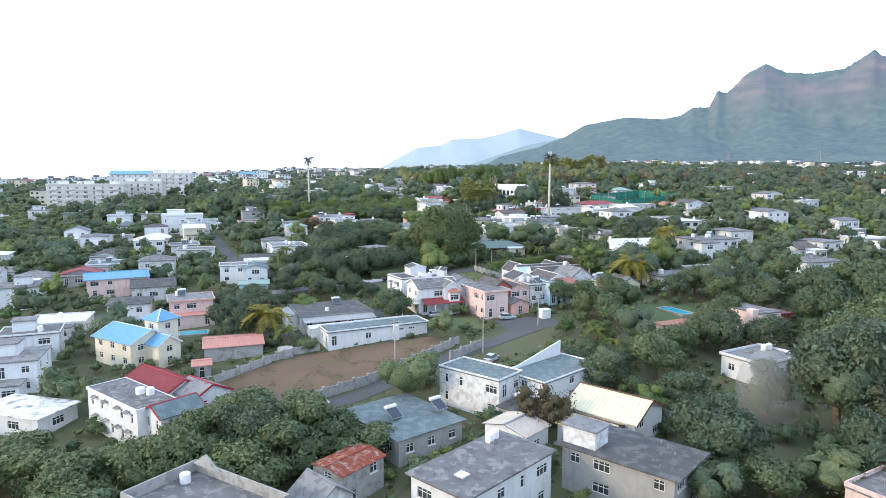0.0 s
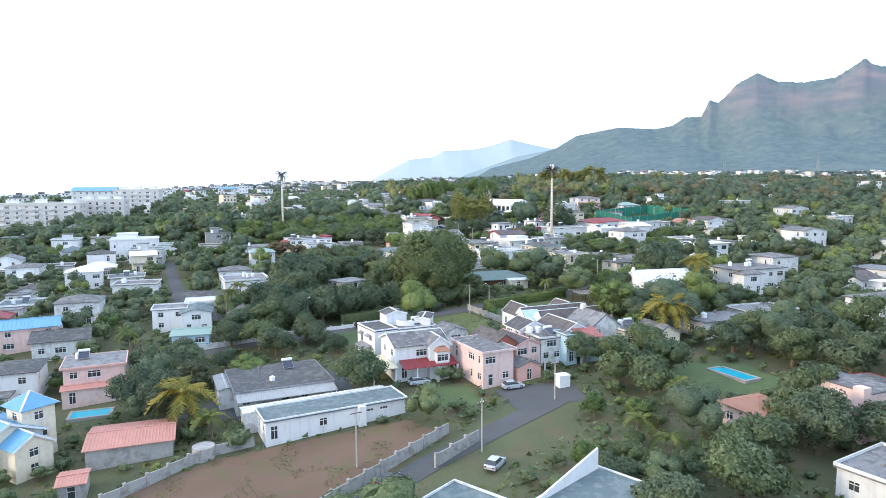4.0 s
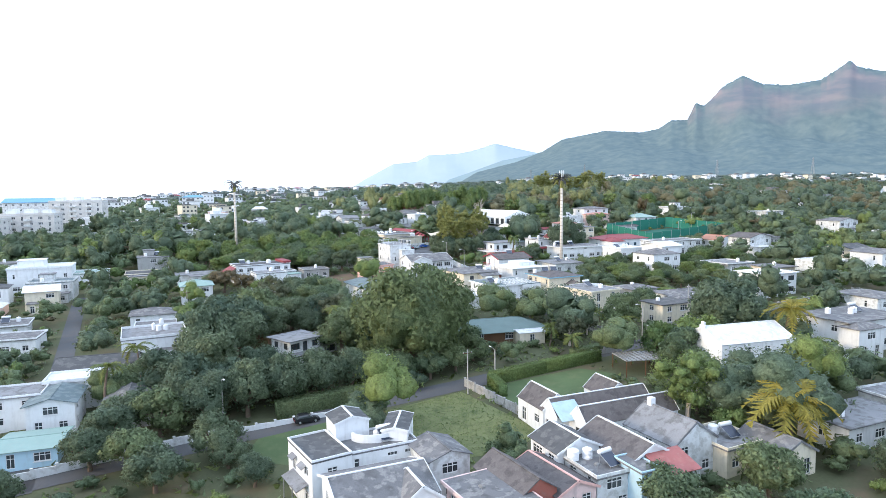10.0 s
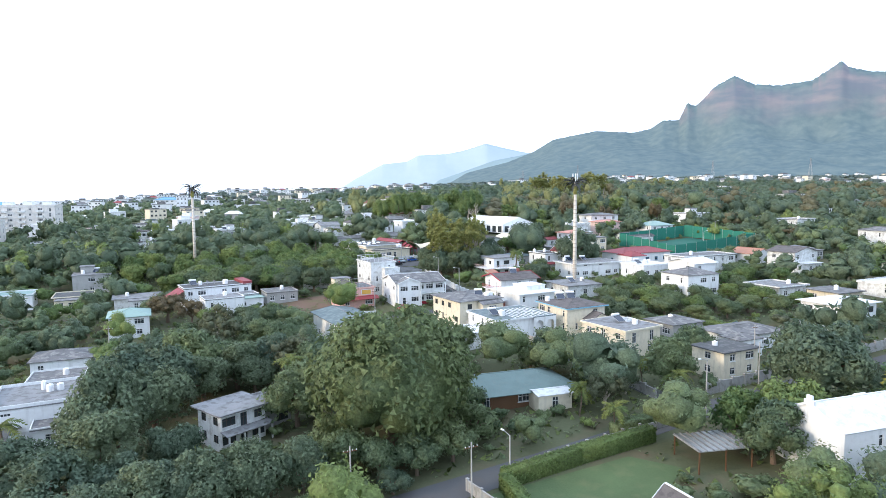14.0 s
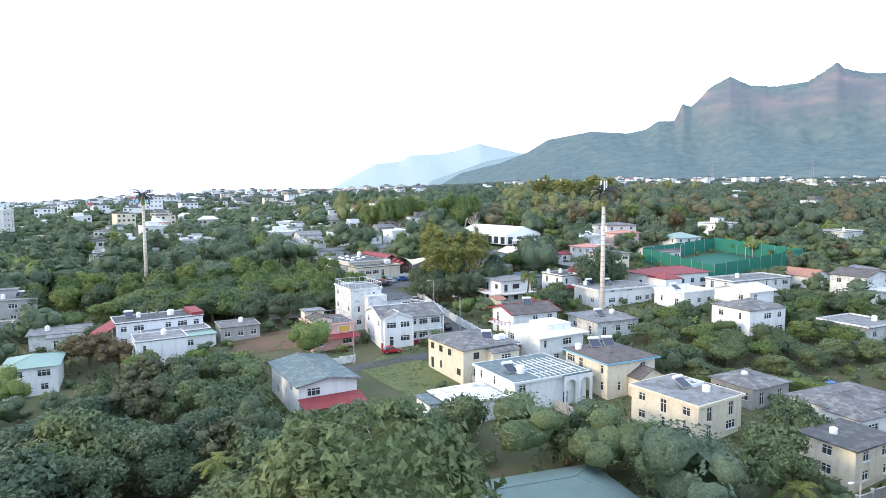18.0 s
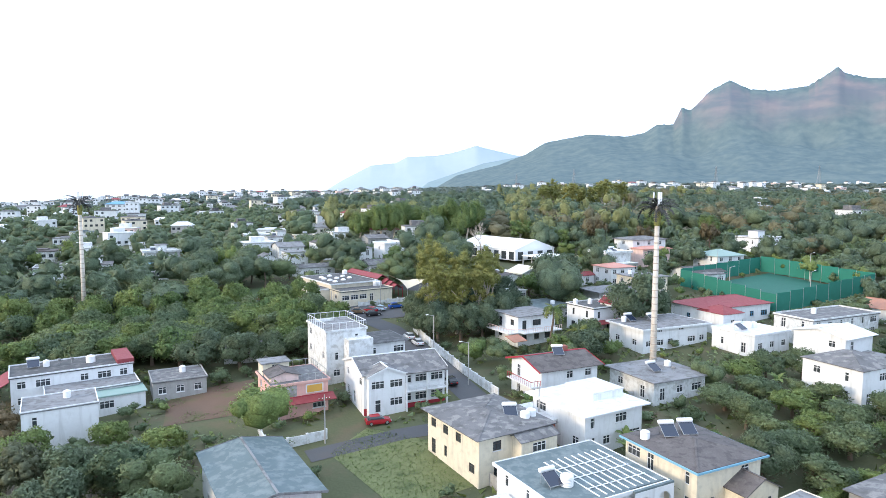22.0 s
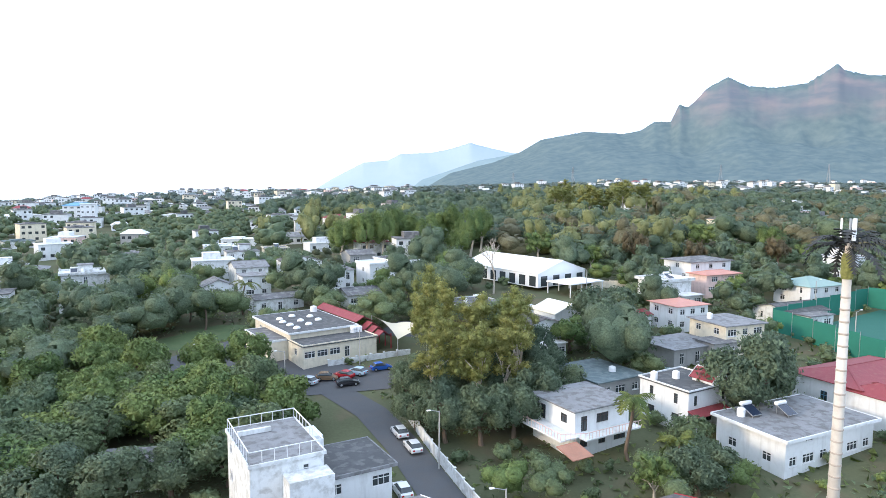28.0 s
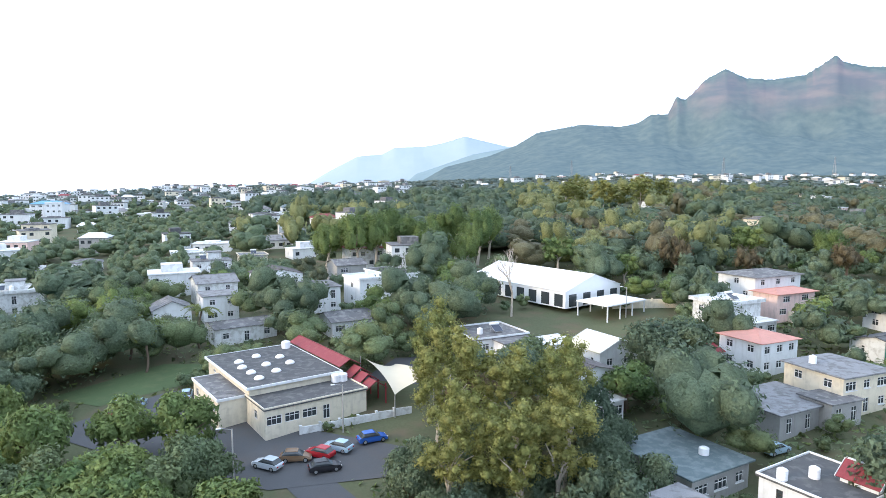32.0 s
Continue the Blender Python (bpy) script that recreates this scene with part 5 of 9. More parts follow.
h = house(-11.8, 74.5, 7.2, 5.2, 52, 4.4, "old grey house with rusted red sheet roof", "block", "gable", "rust_roof", 2, rise=0.5, over=0.3, ribs=0.4, wins={"f": ["std -", "- std"], "l": ["-", "std"], "r": ["std", "-"]})
house(-6.0, 89.3, 11.5, 14, 40, 3.2, "low house with grey-green flat roof", "grey_wall", "hip", "grey_blue_roof", 1, rise=0.5, over=0.5, heaters=(), wins={"f": ["std std std"], "l": ["std std std"]})
solar_heater(-7, 87, ground_z(-7, 87) + 3.85, 40)
solar_heater(-0.5, 90, ground_z(0, 90) + 3.62, 40)
h = house(6.2, 99.2, 6.5, 12, 50, 6.0, "grey-white modern two-storey house with flat roof", "white_old", roofm="grey_blue_roof", over=0.1, parapet=0.25,
          wins={"l": ["slim - - std", "slim slim - wide"], "f": ["std", "tall std"], "r": []})
add_box(h, "air_conditioner", -3.6, -3.26, -3.4, -2.7, 3.6, 4.1, "plastic_white")
h = house(18.5, 102, 15, 8, 44, 4.8, "pale house with rising wedge parapet and dark flat roof", "white", roofm="grey_blue_roof", parapet=0.2, wins={"l": ["std", "std"], "f": ["- std -", "- std -"]})
part("wedge_wall", mesh_of("wedge_wall", *slope_slab([(-7.5, 3.9, 4.9), (7.4, 3.9, 4.9), (7.4, 3.9, 7.6)], 0.25), "white"), h)
h = house(25.5, 88.5, 9, 10.5, 48, 4.2, "house with pale cream sheet roof and gable", "white", "gable", "cream_roof", 2, rise=2.0, over=0.6, ridge_along="y", ribs=0.6, trim="wood", wins={"f": ["std std", "std -"], "l": ["std std", "-"], "r": ["std", "std"]})
wing(h, -6.0, 0.5, 5, 8, 2.8, "white", "gable", "cream_roof", rise=1.0, ridge_along="y", ribs=0.6, trim="wood", wins={"f": ["tall"]})
yard_wall([(31, 92), (41, 83), (36, 78)], 2.6, "block", "grey unfinished block walls beside a house")
h = house(10.5, 84.5, 5.5, 7, 48, 3.6, "small outbuilding with corrugated grey roof", "white", "gable", "metal_sheet", 1, rise=0.8, ribs=0.35, wins={"f": ["std"], "l": ["std -"]})
solar_heater(12.6, 92, ground_z(12, 92) + 3.0, 30)
house(12.5, 92.3, 6, 5, 48, 2.8, "low grey outbuilding with flat roof", "grey_wall", roofm="dark_roof", storeys=1, wins={"f": ["std"], "l": ["std"]}, tanks=((0, -1, 0.5, 1.0),))
# unfinished concrete building with parapets
h = house(-24.5, 60.2, 15, 9, -32, 7.4, "unfinished grey concrete building with tall stained parapets", "block", roofm="concrete", parapet=1.3, over=0.05, wins={"f": ["std -", "- std"], "r": ["std", "std"]})
part("parapet_peak", mesh_of("parapet_peak", *slope_slab([(-7.4, 4.3, 8.7), (-3.0, 4.3, 8.7), (-5.2, 4.3, 10.2)], 0.3), "block"), h)
water_tank(*(pose(-24.5, 60.2, ground_z(-24.5, 60.2) + 7.6, 0, 0, -32) @ Vector((-6, 2, 0))), 0.6, 1.2)
house(-13.4, 64.8, 5, 5, 45, 5.8, "white gabled house wing with weathered render", "white_old", "gable", "concrete_light", 2, rise=1.8, ridge_along="y")
h = house(-48.4, 93.2, 6, 16, 52, 6.2, "white two-storey house with grey roof terrace and red gabled wings", "white", roofm="concrete", over=0.15, rooftrim="white",
          wins={"l": ["slim - slim slim -", "slim slim - slim slim"], "f": ["tall", "std"], "r": ["std std", "std std"]}, tanks=((0.8, -1.5, 0.7, 1.0), (1.5, -3.2, 0.6, 1.2)))
for u in (-5.4, -2.4, 1.6, 5.0):
    for z in (2.5, 5.4):
        part("window_hood", mesh_of("window_hood", *slope_slab([(-3.7, u - 0.6, z), (-3.02, u - 0.6, z + 0.25), (-3.02, u + 0.6, z + 0.25), (-3.7, u + 0.6, z)], 0.06), "concrete_light"), h)
wing(h, 7.2, 3.6, 8.4, 13, 5.2, "white", "gable", "red_roof", 2, rise=2.0, over=0.35, ridge_along="y", trim="red_trim", ribs=0.5, wins={"l": ["-", "-"], "r": ["std", "std"], "f": ["-", "-"]})
wing(h, 8.8, -5.2, 6.5, 6.5, 5.6, "white", "gable", "concrete_light", 2, rise=1.6, ridge_along="y", trim="red_trim", wins={"f": ["std -", "std -"], "r": ["std", "std"], "l": ["-", "-"]})
wing(h, 1.8, -9.4, 6.6, 5.0, 5.6, "white", "gable", "grey_blue_roof", 2, rise=1.3, ridge_along="x", trim="red_trim", wins={"l": ["slim -", "slim slim"], "f": ["tall -", "wide"], "r": ["std", "std"]})
house(-67.5, 97, 13, 7.5, -15, 3.0, "low white house with blotched pale flat roof", "white", roofm="patchy_roof", storeys=1, over=0.5, wins={"f": ["std - wide -"], "r": ["wide"]}, tanks=((2, 1, 0.5, 0.9),))
h = house(-64.5, 127, 9, 12.5, 58, 5.2, "pale house with bright blue gabled roofs", "pale_yellow", "gable", "blue_roof", 2, rise=2.0, over=0.5, ridge_along="y", trim="white", wins={"f": ["std std", "std std"], "l": ["std std std", "std std std"]}, frame="frame_white")
wing(h, 4.6, -3.0, 4.6, 4.6, 8.2, "pale_yellow", "hip", "blue_roof", 3, rise=2.0, over=0.5, trim="white", wins={"f": ["std", "wide", "std"], "l": ["-", "std", "std"]}, frame="frame_white")
wing(h, 1.2, -8, 5, 5, 4.6, "pale_yellow", "gable", "blue_roof", 2, rise=1.6, ridge_along="y", trim="white", wins={"f": ["tall", "std"]}, frame="frame_white")
h = house(-44.5, 129.5, 11.5, 9.5, 20, 2.6, "low shed with faded pink corrugated roof", "block", "gable", "pink_roof", 1, rise=0.7, over=0.4, ribs=0.45, wins={"f": ["-"]})
house(-46.5, 117, 3.2, 4.5, 22, 2.4, "small shed with pink sheet roof", "block", "gable", "pink_roof", 1, rise=0.35, over=0.3, ribs=0.4, wins={"f": ["door"]})
part("cylinder_wall", mesh_of("cylinder_wall", *tube(1.6, 1.6, -0.5, 1.9, 20), "block"), thing("round_enclosure", -32.5, 125.8, ground_z(-32.5, 125.8), 0, "round grey rendered enclosure beside a wall", "enclosure"))
h = house(-63.7, 155.5, 10, 9, 24, 5.8, "pink two-storey house with flat grey roof", "pale_pink", roofm="concrete_light", over=0.5, rooftrim="pink", wins={"f": ["std - std", "std wide -"], "r": ["std", "std"], "l": ["std", "std"]}, heaters=((-2, 1),), tanks=((-3, 2),))
wing(h, 0, -6.2, 10, 3.5, 2.7, "pale_pink", "gable", "pink_roof", 1, rise=0.3, ribs=0.45, wins={"f": ["tall - tall"]})

# ---- pools ----
def pool(cx, cy, a, b, yaw, label):
    o = thing("swimming_pool", cx, cy, ground_z(cx, cy), yaw, label, "swimming pool")
    part("water", mesh_of("water", *box_data(-a / 2, a / 2, -b / 2, b / 2, -0.5, 0.3), "pool"), o)
    part("coping", mesh_of("coping", *join(box_data(-a / 2 - 0.5, a / 2 + 0.5, -b / 2 - 0.5, -b / 2, -0.4, 0.36), box_data(-a / 2 - 0.5, a / 2 + 0.5, b / 2, b / 2 + 0.5, -0.4, 0.36),
         box_data(-a / 2 - 0.5, -a / 2, -b / 2, b / 2, -0.4, 0.36), box_data(a / 2, a / 2 + 0.5, -b / 2, b / 2, -0.4, 0.36)), "paving"), o)
    claim(cx, cy, a + 4, b + 4, yaw)


pool(56.5, 149.4, 3.2, 8.0, 24, "bright blue rectangular garden pool with pale coping")
pool(-58.5, 143.5, 6, 3.4, 20, "bright blue small pool beside a pink house")

# ---- long white house, low house with dark roof ----
h = house(-15.2, 136.3, 23, 6.2, 27, 3.0, "long low white house with grey flat roof and white coping", "white", roofm="grey_blue_roof", storeys=1, over=0.3, parapet=0.22,
          wins={"f": ["tall - - std - - strip strip -"], "l": ["slim std"], "r": ["std"]})
wing(h, -1.5, 4.6, 24, 3.0, 2.8, "white_old", "gable", "white_roof", 1, rise=0.25, ribs=0.7, over=0.2, wins={"l": ["-"]})
part("porch_wall", mesh_of("porch_wall", *box_data(3.0, 4.2, -4.2, -3.1, -0.6, 3.3, 0.03), "white"), h)
h = house(-27.5, 150, 16.5, 14.5, 24, 3.2, "low house with dark flat roof edged in white", "white_old", roofm="dark_roof", storeys=1, over=0.4, rooftrim="concrete_light", wins={"f": ["std - std std -"], "l": ["std std"], "r": ["std std"]},
          heaters=((2.5, 3.5),), tanks=((-1.5, -3, 0.5, 0.8),), dishes=((-3, 3),))
wing(h, -9.3, 1.5, 2.6, 9, 2.9, "white_old", "gable", "metal_sheet", 1, rise=0.2, ribs=0.35, ridge_along="y")
part("veranda_roof", mesh_of("veranda_roof", *ribbed(-8.4, 8.4, -10.6, 2.5, -7.6, 3.1, 0.4), "metal_sheet"), h)
pm = mesh_of("post", *box_data(-0.06, 0.06, -0.06, 0.06, -0.6, 2.5), "metal")
for i in range(6):
    part("post", pm, h, pose(-8.2 + 3.28 * i, -10.4, 0))

# ---- white house with red porch roof ----
h = house(-2.8, 158.5, 10.5, 9, 22, 6.4, "white two-storey house with gables and a red porch roof", "white", "gable", "concrete", 2, rise=1.6, over=0.45, ridge_along="x", trim="white",
          wins={"f": ["tall - wide", "- wide std"], "l": ["std std", "std std"], "r": ["std", "std std"]}, frame="frame_white")
wing(h, 3.4, -6.3, 2.6, 1.4, 5.2, "white", "hip", "tile_roof", 2, rise=0.8, over=0.2, trim="tile_roof", wins={"f": ["-", "wide"]})
wing(h, 3.2, -3.6, 4.2, 4.6, 6.3, "white", "gable", "concrete", 2, rise=1.5, ridge_along="y", trim="white", wins={"f": ["wide", "wide"], "r": ["std", "std"]}, frame="frame_white")
part("porch_roof", mesh_of("porch_roof", *ribbed(-4.6, 6.2, -7.7, 2.7, -4.4, 3.7, 0.5), "red_roof"), h, None, "red ribbed sheet porch roof")
part("porch_roof", mesh_of("porch_roof", *slope_slab([(-10.4, -6.5, 2.7), (-5.4, -6.5, 2.9), (-5.4, 3.5, 2.9), (-10.4, 3.5, 2.7)]), "cream_roof"), h, None, "pale ribbed carport roof")
cm = mesh_of("column", *lathe([(0.2, -0.6), (0.2, 0.1), (0.14, 0.2), (0.13, 2.6), (0.2, 2.75)], 10), "white")
for x, y in ((-6.2, -7.6), (-2, -7.6), (2.2, -7.6), (6.2, -7.6), (-10, -6.2), (-10, -1.5), (-10, 3.2)):
    part("column", cm, h, pose(x, y, 0))
h = house(-10.8, 167.8, 5.2, 8.8, 30, 6.4, "white two-storey house block with dark flat roof", "white", roofm="dark_roof", over=0.05, parapet=0.25, wins={"f": ["std", "std"], "l": ["std std", "tall std"], "r": ["-", "-"]})
part("awning", mesh_of("awning", *slope_slab([(-4.2, -3, 2.7), (-2.6, -3, 3.3), (-2.6, 2.5, 3.3), (-4.2, 2.5, 2.7)]), "concrete_light"), h)
for u in (-1.6, 1.8):
    part("window_hood", mesh_of("window_hood", *slope_slab([(-3.3, u - 0.9, 5.1), (-2.62, u - 0.9, 5.5), (-2.62, u + 0.9, 5.5), (-3.3, u + 0.9, 5.1)], 0.07), "concrete_light"), h)
    part("column", pm, h, pose(-4.0, u + 0.6, 0))
h = house(-3.9, 170.6, 9.6, 6.6, 24, 5.6, "white house with curved parapet and two stepped roof towers", "white", roofm="concrete", over=0.02, parapet=0.25, wins={"f": ["- strip - std", "slim - strip strip"], "r": ["std", "slim"], "l": ["-", "-"]}, tanks=((0.6, 0.6, 0.6, 0.9),), heaters=((1.2, -1.0),))
wing(h, -2.6, 3.6, 4.6, 4.4, 8.1, "white", "gable", "dark_roof", 3, rise=0.7, over=0.12, ridge_along="y", trim="white", wins={"f": ["-", "-", "-"], "l": ["-", "std", "-"]})
wing(h, 3.6, 0.8, 3.4, 6.4, 7.2, "white", "gable", "dark_roof", 2, rise=0.35, over=0.1, ridge_along="y", trim="white", yaw=-30, wins={"f": ["std", "-"], "r": ["std", "std slim"]})
n = 16
arc = [(2.6 * math.cos(a), 2.6 * math.sin(a)) for a in np.linspace(math.pi, 1.6 * math.pi, n + 1)]
rim = [(1.0 + u * 1.5, 1.0 + w, z) for z in (5.8, 6.9) for u, w in arc] + [(1.0 + u * 1.42, 1.0 + w * 0.93, z) for z in (5.8, 6.9) for u, w in arc]
k = n + 1
part("curved_parapet", mesh_of("curved_parapet", rim, [(i, i + 1, k + i + 1, k + i) for i in range(n)] + [(2 * k + i + 1, 2 * k + i, 3 * k + i, 3 * k + i + 1) for i in range(n)] + [(k + i, k + i + 1, 3 * k + i + 1, 3 * k + i) for i in range(n)], "white"), h, None, "curved white roof parapet")
wing(h, 6.4, -6.2, 5.5, 6.5, 5.6, "white_old", "gable", "concrete", 2, rise=0.9, ridge_along="y", wins={"f": ["std", "wide"], "r": ["std", "std"]})
# ---- pink house ----
h = house(10.5, 154, 6.5, 11.5, 26, 6.3, "pink two-storey house with grey concrete roof", "pale_pink", "flat", "concrete", over=0.5, rooftrim="pale_pink", wins={"f": ["door std", "wide -"], "l": ["wide - slim std", "tall - wide slim"], "r": ["std std", "std std"]}, frame="frame_white", dishes=((-1.5, 1),))
wing(h, 4.5, 3.5, 5, 9, 6.2, "brick", "gable", "brown_shingle", 2, rise=1.6, ridge_along="y", wins={"f": ["tall", "wide"]})
wing(h, 9.5, 3.0, 5.5, 9, 5.4, "pale_pink", "gable", "brown_shingle", 2, rise=1.2, ridge_along="y", trim="pink", wins={"f": ["tall std", "wide std"], "r": ["std std", "std std"]}, frame="frame_white")
wing(h, 6.5, -4.5, 5, 3.6, 2.8, "pink", "gable", "concrete", 1, rise=0.9, ridge_along="y", wins={"f": ["tall"]})
for x, y in ((9.0, -4.2), (11.5, -4.2)):
    part("column", cm, h, pose(x, y, 0), "white column")
o = thing("garden_shed", 24.5, 147.5, ground_z(24.5, 147.5), 20, "small white box shed beside the drive", "shed")
part("body", mesh_of("body", *box_data(-1.1, 1.1, -0.9, 0.9, -0.2, 2.1, 0.03), "plastic_white"), o)
part("lid", mesh_of("lid", *box_data(-1.2, 1.2, -1, 1, 2.1, 2.22, 0.03), "plastic_white"), o)
# ---- long white house with brown gables ----
h = house(29.3, 183.2, 17.5, 4.6, 21, 3.3, "white house with brown shingle roofs and gabled fire walls", "white", "gable", "brown_shingle", 1, rise=2.1, over=0.05, trim="white", wins={"f": ["-"], "l": ["tall"]}, frame="frame_dark")
wing(h, -6.6, 4.6, 5.0, 7.5, 3.3, "white", "gable", "brown_shingle", 1, rise=2.2, over=0.05, ridge_along="y", trim="white", wins={"f": ["-"], "l": ["tall std"]})
wing(h, 5.6, 4.8, 4.8, 6.0, 3.4, "white", "gable", "brown_shingle", 1, rise=2.0, over=0.05, ridge_along="y", trim="white", wins={"f": ["-"], "l": ["std"]})
wing(h, 1.6, -4.5, 16.5, 4.3, 3.2, "white", "gable", "brown_shingle", 1, rise=2.1, over=0.05, ridge_along="x", trim="white", wins={"f": ["std - tall - std -"], "l": ["tall"]}, frame="frame_dark")
part("lean_to_roof", mesh_of("lean_to_roof", *slope_slab([(-8.7, -3.6, 3.0), (-4.6, -3.6, 3.0), (-4.6, -0.4, 5.0), (-8.7, -0.4, 5.0)]), "pale_blue_roof"), h, None, "light blue sheet lean-to roof")
# ---- white and blue house with gables ----
h = house(20.8, 167.8, 6.4, 6.2, 22, 5.4, "white gabled house with dark roof and roof tanks", "white", "gable", "dark_roof", 2, rise=1.5, over=0.25, ridge_along="y", trim="white", wins={"f": ["tall std", "std std"], "l": ["std std", "wide std"]}, frame="frame_white")
wing(h, 6.6, -3.6, 6.8, 10.5, 5.2, "white", "gable", "brown_shingle", 2, rise=1.8, over=0.2, ridge_along="y", trim="white", wins={"f": ["tall std", "std std"], "l": ["std std", "std - std"], "r": ["std std", "std wide std"]}, frame="frame_white")
wing(h, 0.4, -6.2, 5.0, 6.4, 4.6, "white_old", "flat", "concrete", 2, parapet=0.35, wins={"f": ["std std", "wide"], "l": ["std std", "std slim"]}, frame="frame_white")
wing(h, 3.5, -9.6, 2.4, 4.4, 5.4, "blue_wall", "flat", "concrete", 2, parapet=0.15, wins={"f": ["tall", "std"]}, frame="frame_white")
part("porch_roof", mesh_of("porch_roof", *slope_slab([(5.2, -12.6, 4.7), (10.6, -12.6, 4.7), (10.6, -8.6, 6.0), (5.2, -8.6, 6.0)]), "faded_red"), h, None, "faded red sheet roof over the balcony")
add_box(h, "balcony", 5.2, 10.6, -12.5, -8.85, 2.5, 2.75, "white")
rail(h, [(5.3, -8.9), (5.3, -12.4), (10.5, -12.4), (10.5, -8.9)], 2.75, mat="white")
add_box(h, "porch_wall", 5.4, 10.4, -12.3, -12.1, -0.6, 2.5, "blue_wall")
for u in (5.4, 7.9, 10.4):
    part("column", cm, h, pose(u, -12.3, 2.4) @ Matrix.Diagonal((0.8, 0.8, 0.85, 1)))
for u, v, r in ((-1.6, -4.0, 0.75), (0.2, -4.4, 0.65)):
    p = pose(20.8, 167.8, ground_z(20.8, 167.8), 0, 0, 22) @ Vector((u, v, 4.8))
    water_tank(p.x, p.y, p.z, r, 1.3)
p = pose(20.8, 167.8, ground_z(20.8, 167.8), 0, 0, 22) @ Vector((1.4, -7.4, 4.8))
solar_heater(p.x, p.y, p.z, 30)
p = pose(20.8, 167.8, ground_z(20.8, 167.8), 0, 0, 22) @ Vector((-1.2, -8.2, 4.8))
dish(p.x, p.y, p.z, 170)
h = house(35.6, 170.6, 7.5, 9.0, 24, 4.6, "white house with tall grey gable roof", "white_old", "gable", "concrete_light", 2, rise=2.6, over=0.1, ridge_along="y", trim="concrete_light", wins={"f": ["tall std", "std -"], "r": ["std std", "std"], "l": ["std", "std"]}, frame="frame_white")
add_box(h, "chimney", -0.4, 0.4, 3.0, 3.8, 6.3, 8.2, "white")
wing(h, 6.4, -3.2, 6.5, 7, 3.6, "cream", "flat", "concrete_light", 1, parapet=0.3, wins={"f": ["std std"]})
water_tank(*(pose(35.6, 170.6, ground_z(35.6, 170.6) + 3.8, 0, 0, 24) @ Vector((6, -2, 0))), 0.7, 1.3)
solar_heater(*(pose(35.6, 170.6, ground_z(35.6, 170.6) + 3.8, 0, 0, 24) @ Vector((7, -4, 0))), 20)
h = house(48.8, 168.5, 6.0, 7.5, 20, 3.0, "cream cottage with grey gable roof and arched openings", "cream", "gable", "concrete", 1, rise=1.7, over=0.2, ridge_along="y", trim="concrete_light", wins={"f": ["tall tall"], "l": ["tall tall"]})
# ---- right-hand gardens of the first half ----
h = house(64, 127, 6, 9, 22, 6.6, "unfinished pale pink house shell with stained walls", "pale_pink", roofm="concrete", over=0.1, wins={"f": ["std", "-"], "l": ["- std", "-"], "r": ["-", "-"]})
add_box(h, "buttress", -4.6, -3.0, -4.4, -2.8, -0.6, 7.6, "pale_pink")
house(70, 137, 13, 5, 12, 2.8, "low dark shed with red edged roof", "brick", roofm="concrete", storeys=1, over=0.5, rooftrim="red_trim", wins={"f": ["- std -"]})
h = house(50.5, 128.5, 8, 7, 22, 3.2, "pale pink bungalow with terracotta roof half hidden by trees", "pale_pink", "hip", "tile_roof", 1, rise=1.3, over=0.5, wins={"f": ["std wide"], "l": ["std std"]}, frame="frame_white")
h = house(57, 108.5, 11, 8, 30, 3.4, "white flat-roofed house among trees", "white", roofm="concrete_light", storeys=1, over=0.3, parapet=0.4, wins={"f": ["std std std"], "l": ["std -"]}, tanks=((3, 1.5), (4.5, 1.5)), dishes=((-3, 0),))
h = house(50, 64, 8, 7, 30, 4.4, "pale pink flat-roofed house with roof clutter", "pale_pink", roofm="concrete", over=0.1, parapet=0.5, storeys=1, wins={"f": ["std std"], "l": ["-"]}, tanks=((0, 0, 0.5, 0.9), (1.4, 0.6)), dishes=((-1, 1), (2, -1)))
h = house(61.7, 203.5, 16, 10, 15, 6.2, "white two-storey house with tall end gable and finial", "white", "gable", "white_roof", 2, rise=2.3, over=0.1, ridge_along="x", trim="white", wins={"f": ["- std std std", "- slim std std"], "l": ["- -", "- -"], "r": ["std", "std"]}, heaters=((3, 1),))
add_box(h, "finial", -8.2, -7.8, -0.75, 0.75, 8.2, 8.9, "white")
add_box(h, "finial", -8.18, -7.82, -0.4, 0.4, 8.9, 9.5, "white")
o = thing("carport", 43.5, 205.5, ground_z(43.5, 205.5), 8, "carport with slatted dark roof beside the street", "carport")
claim(43.5, 205.5, 8, 6.5, 8)
part("roof", mesh_of("roof", *box_data(-4, 4, -3.1, 3.1, 2.7, 2.82), "metal_sheet"), o)
for i in range(9):
    part("slat", mesh_of("slat", *box_data(-3.9 + 0.95 * i, -3.75 + 0.95 * i, -3.2, 3.2, 2.82, 2.95), "concrete_light"), o)
for x in (-3.8, 0, 3.8):
    for y in (-2.9, 2.9):
        part("post", mesh_of("post", *box_data(x - 0.08, x + 0.08, y - 0.08, y + 0.08, -0.4, 2.7), "wood"), o)
# dark wood colour on these walls paints in the shade below the eaves
h = house(19.2, 231.2, 20, 9.6, 15, 2.5, "long bungalow with grey-green shingle hip roof and walls darkened as shaded veranda", "wood", "hip", "teal_shingle", 1, rise=2.0, over=1.5, wins={"f": ["wide tall - wide tall std"], "r": ["std"], "l": ["std std"]}, frame="frame_white")
wing(h, 5.5, -6.4, 6, 4, 2.6, "cream", "gable", "white_roof", 1, rise=0.3, wins={"f": ["tall"]})
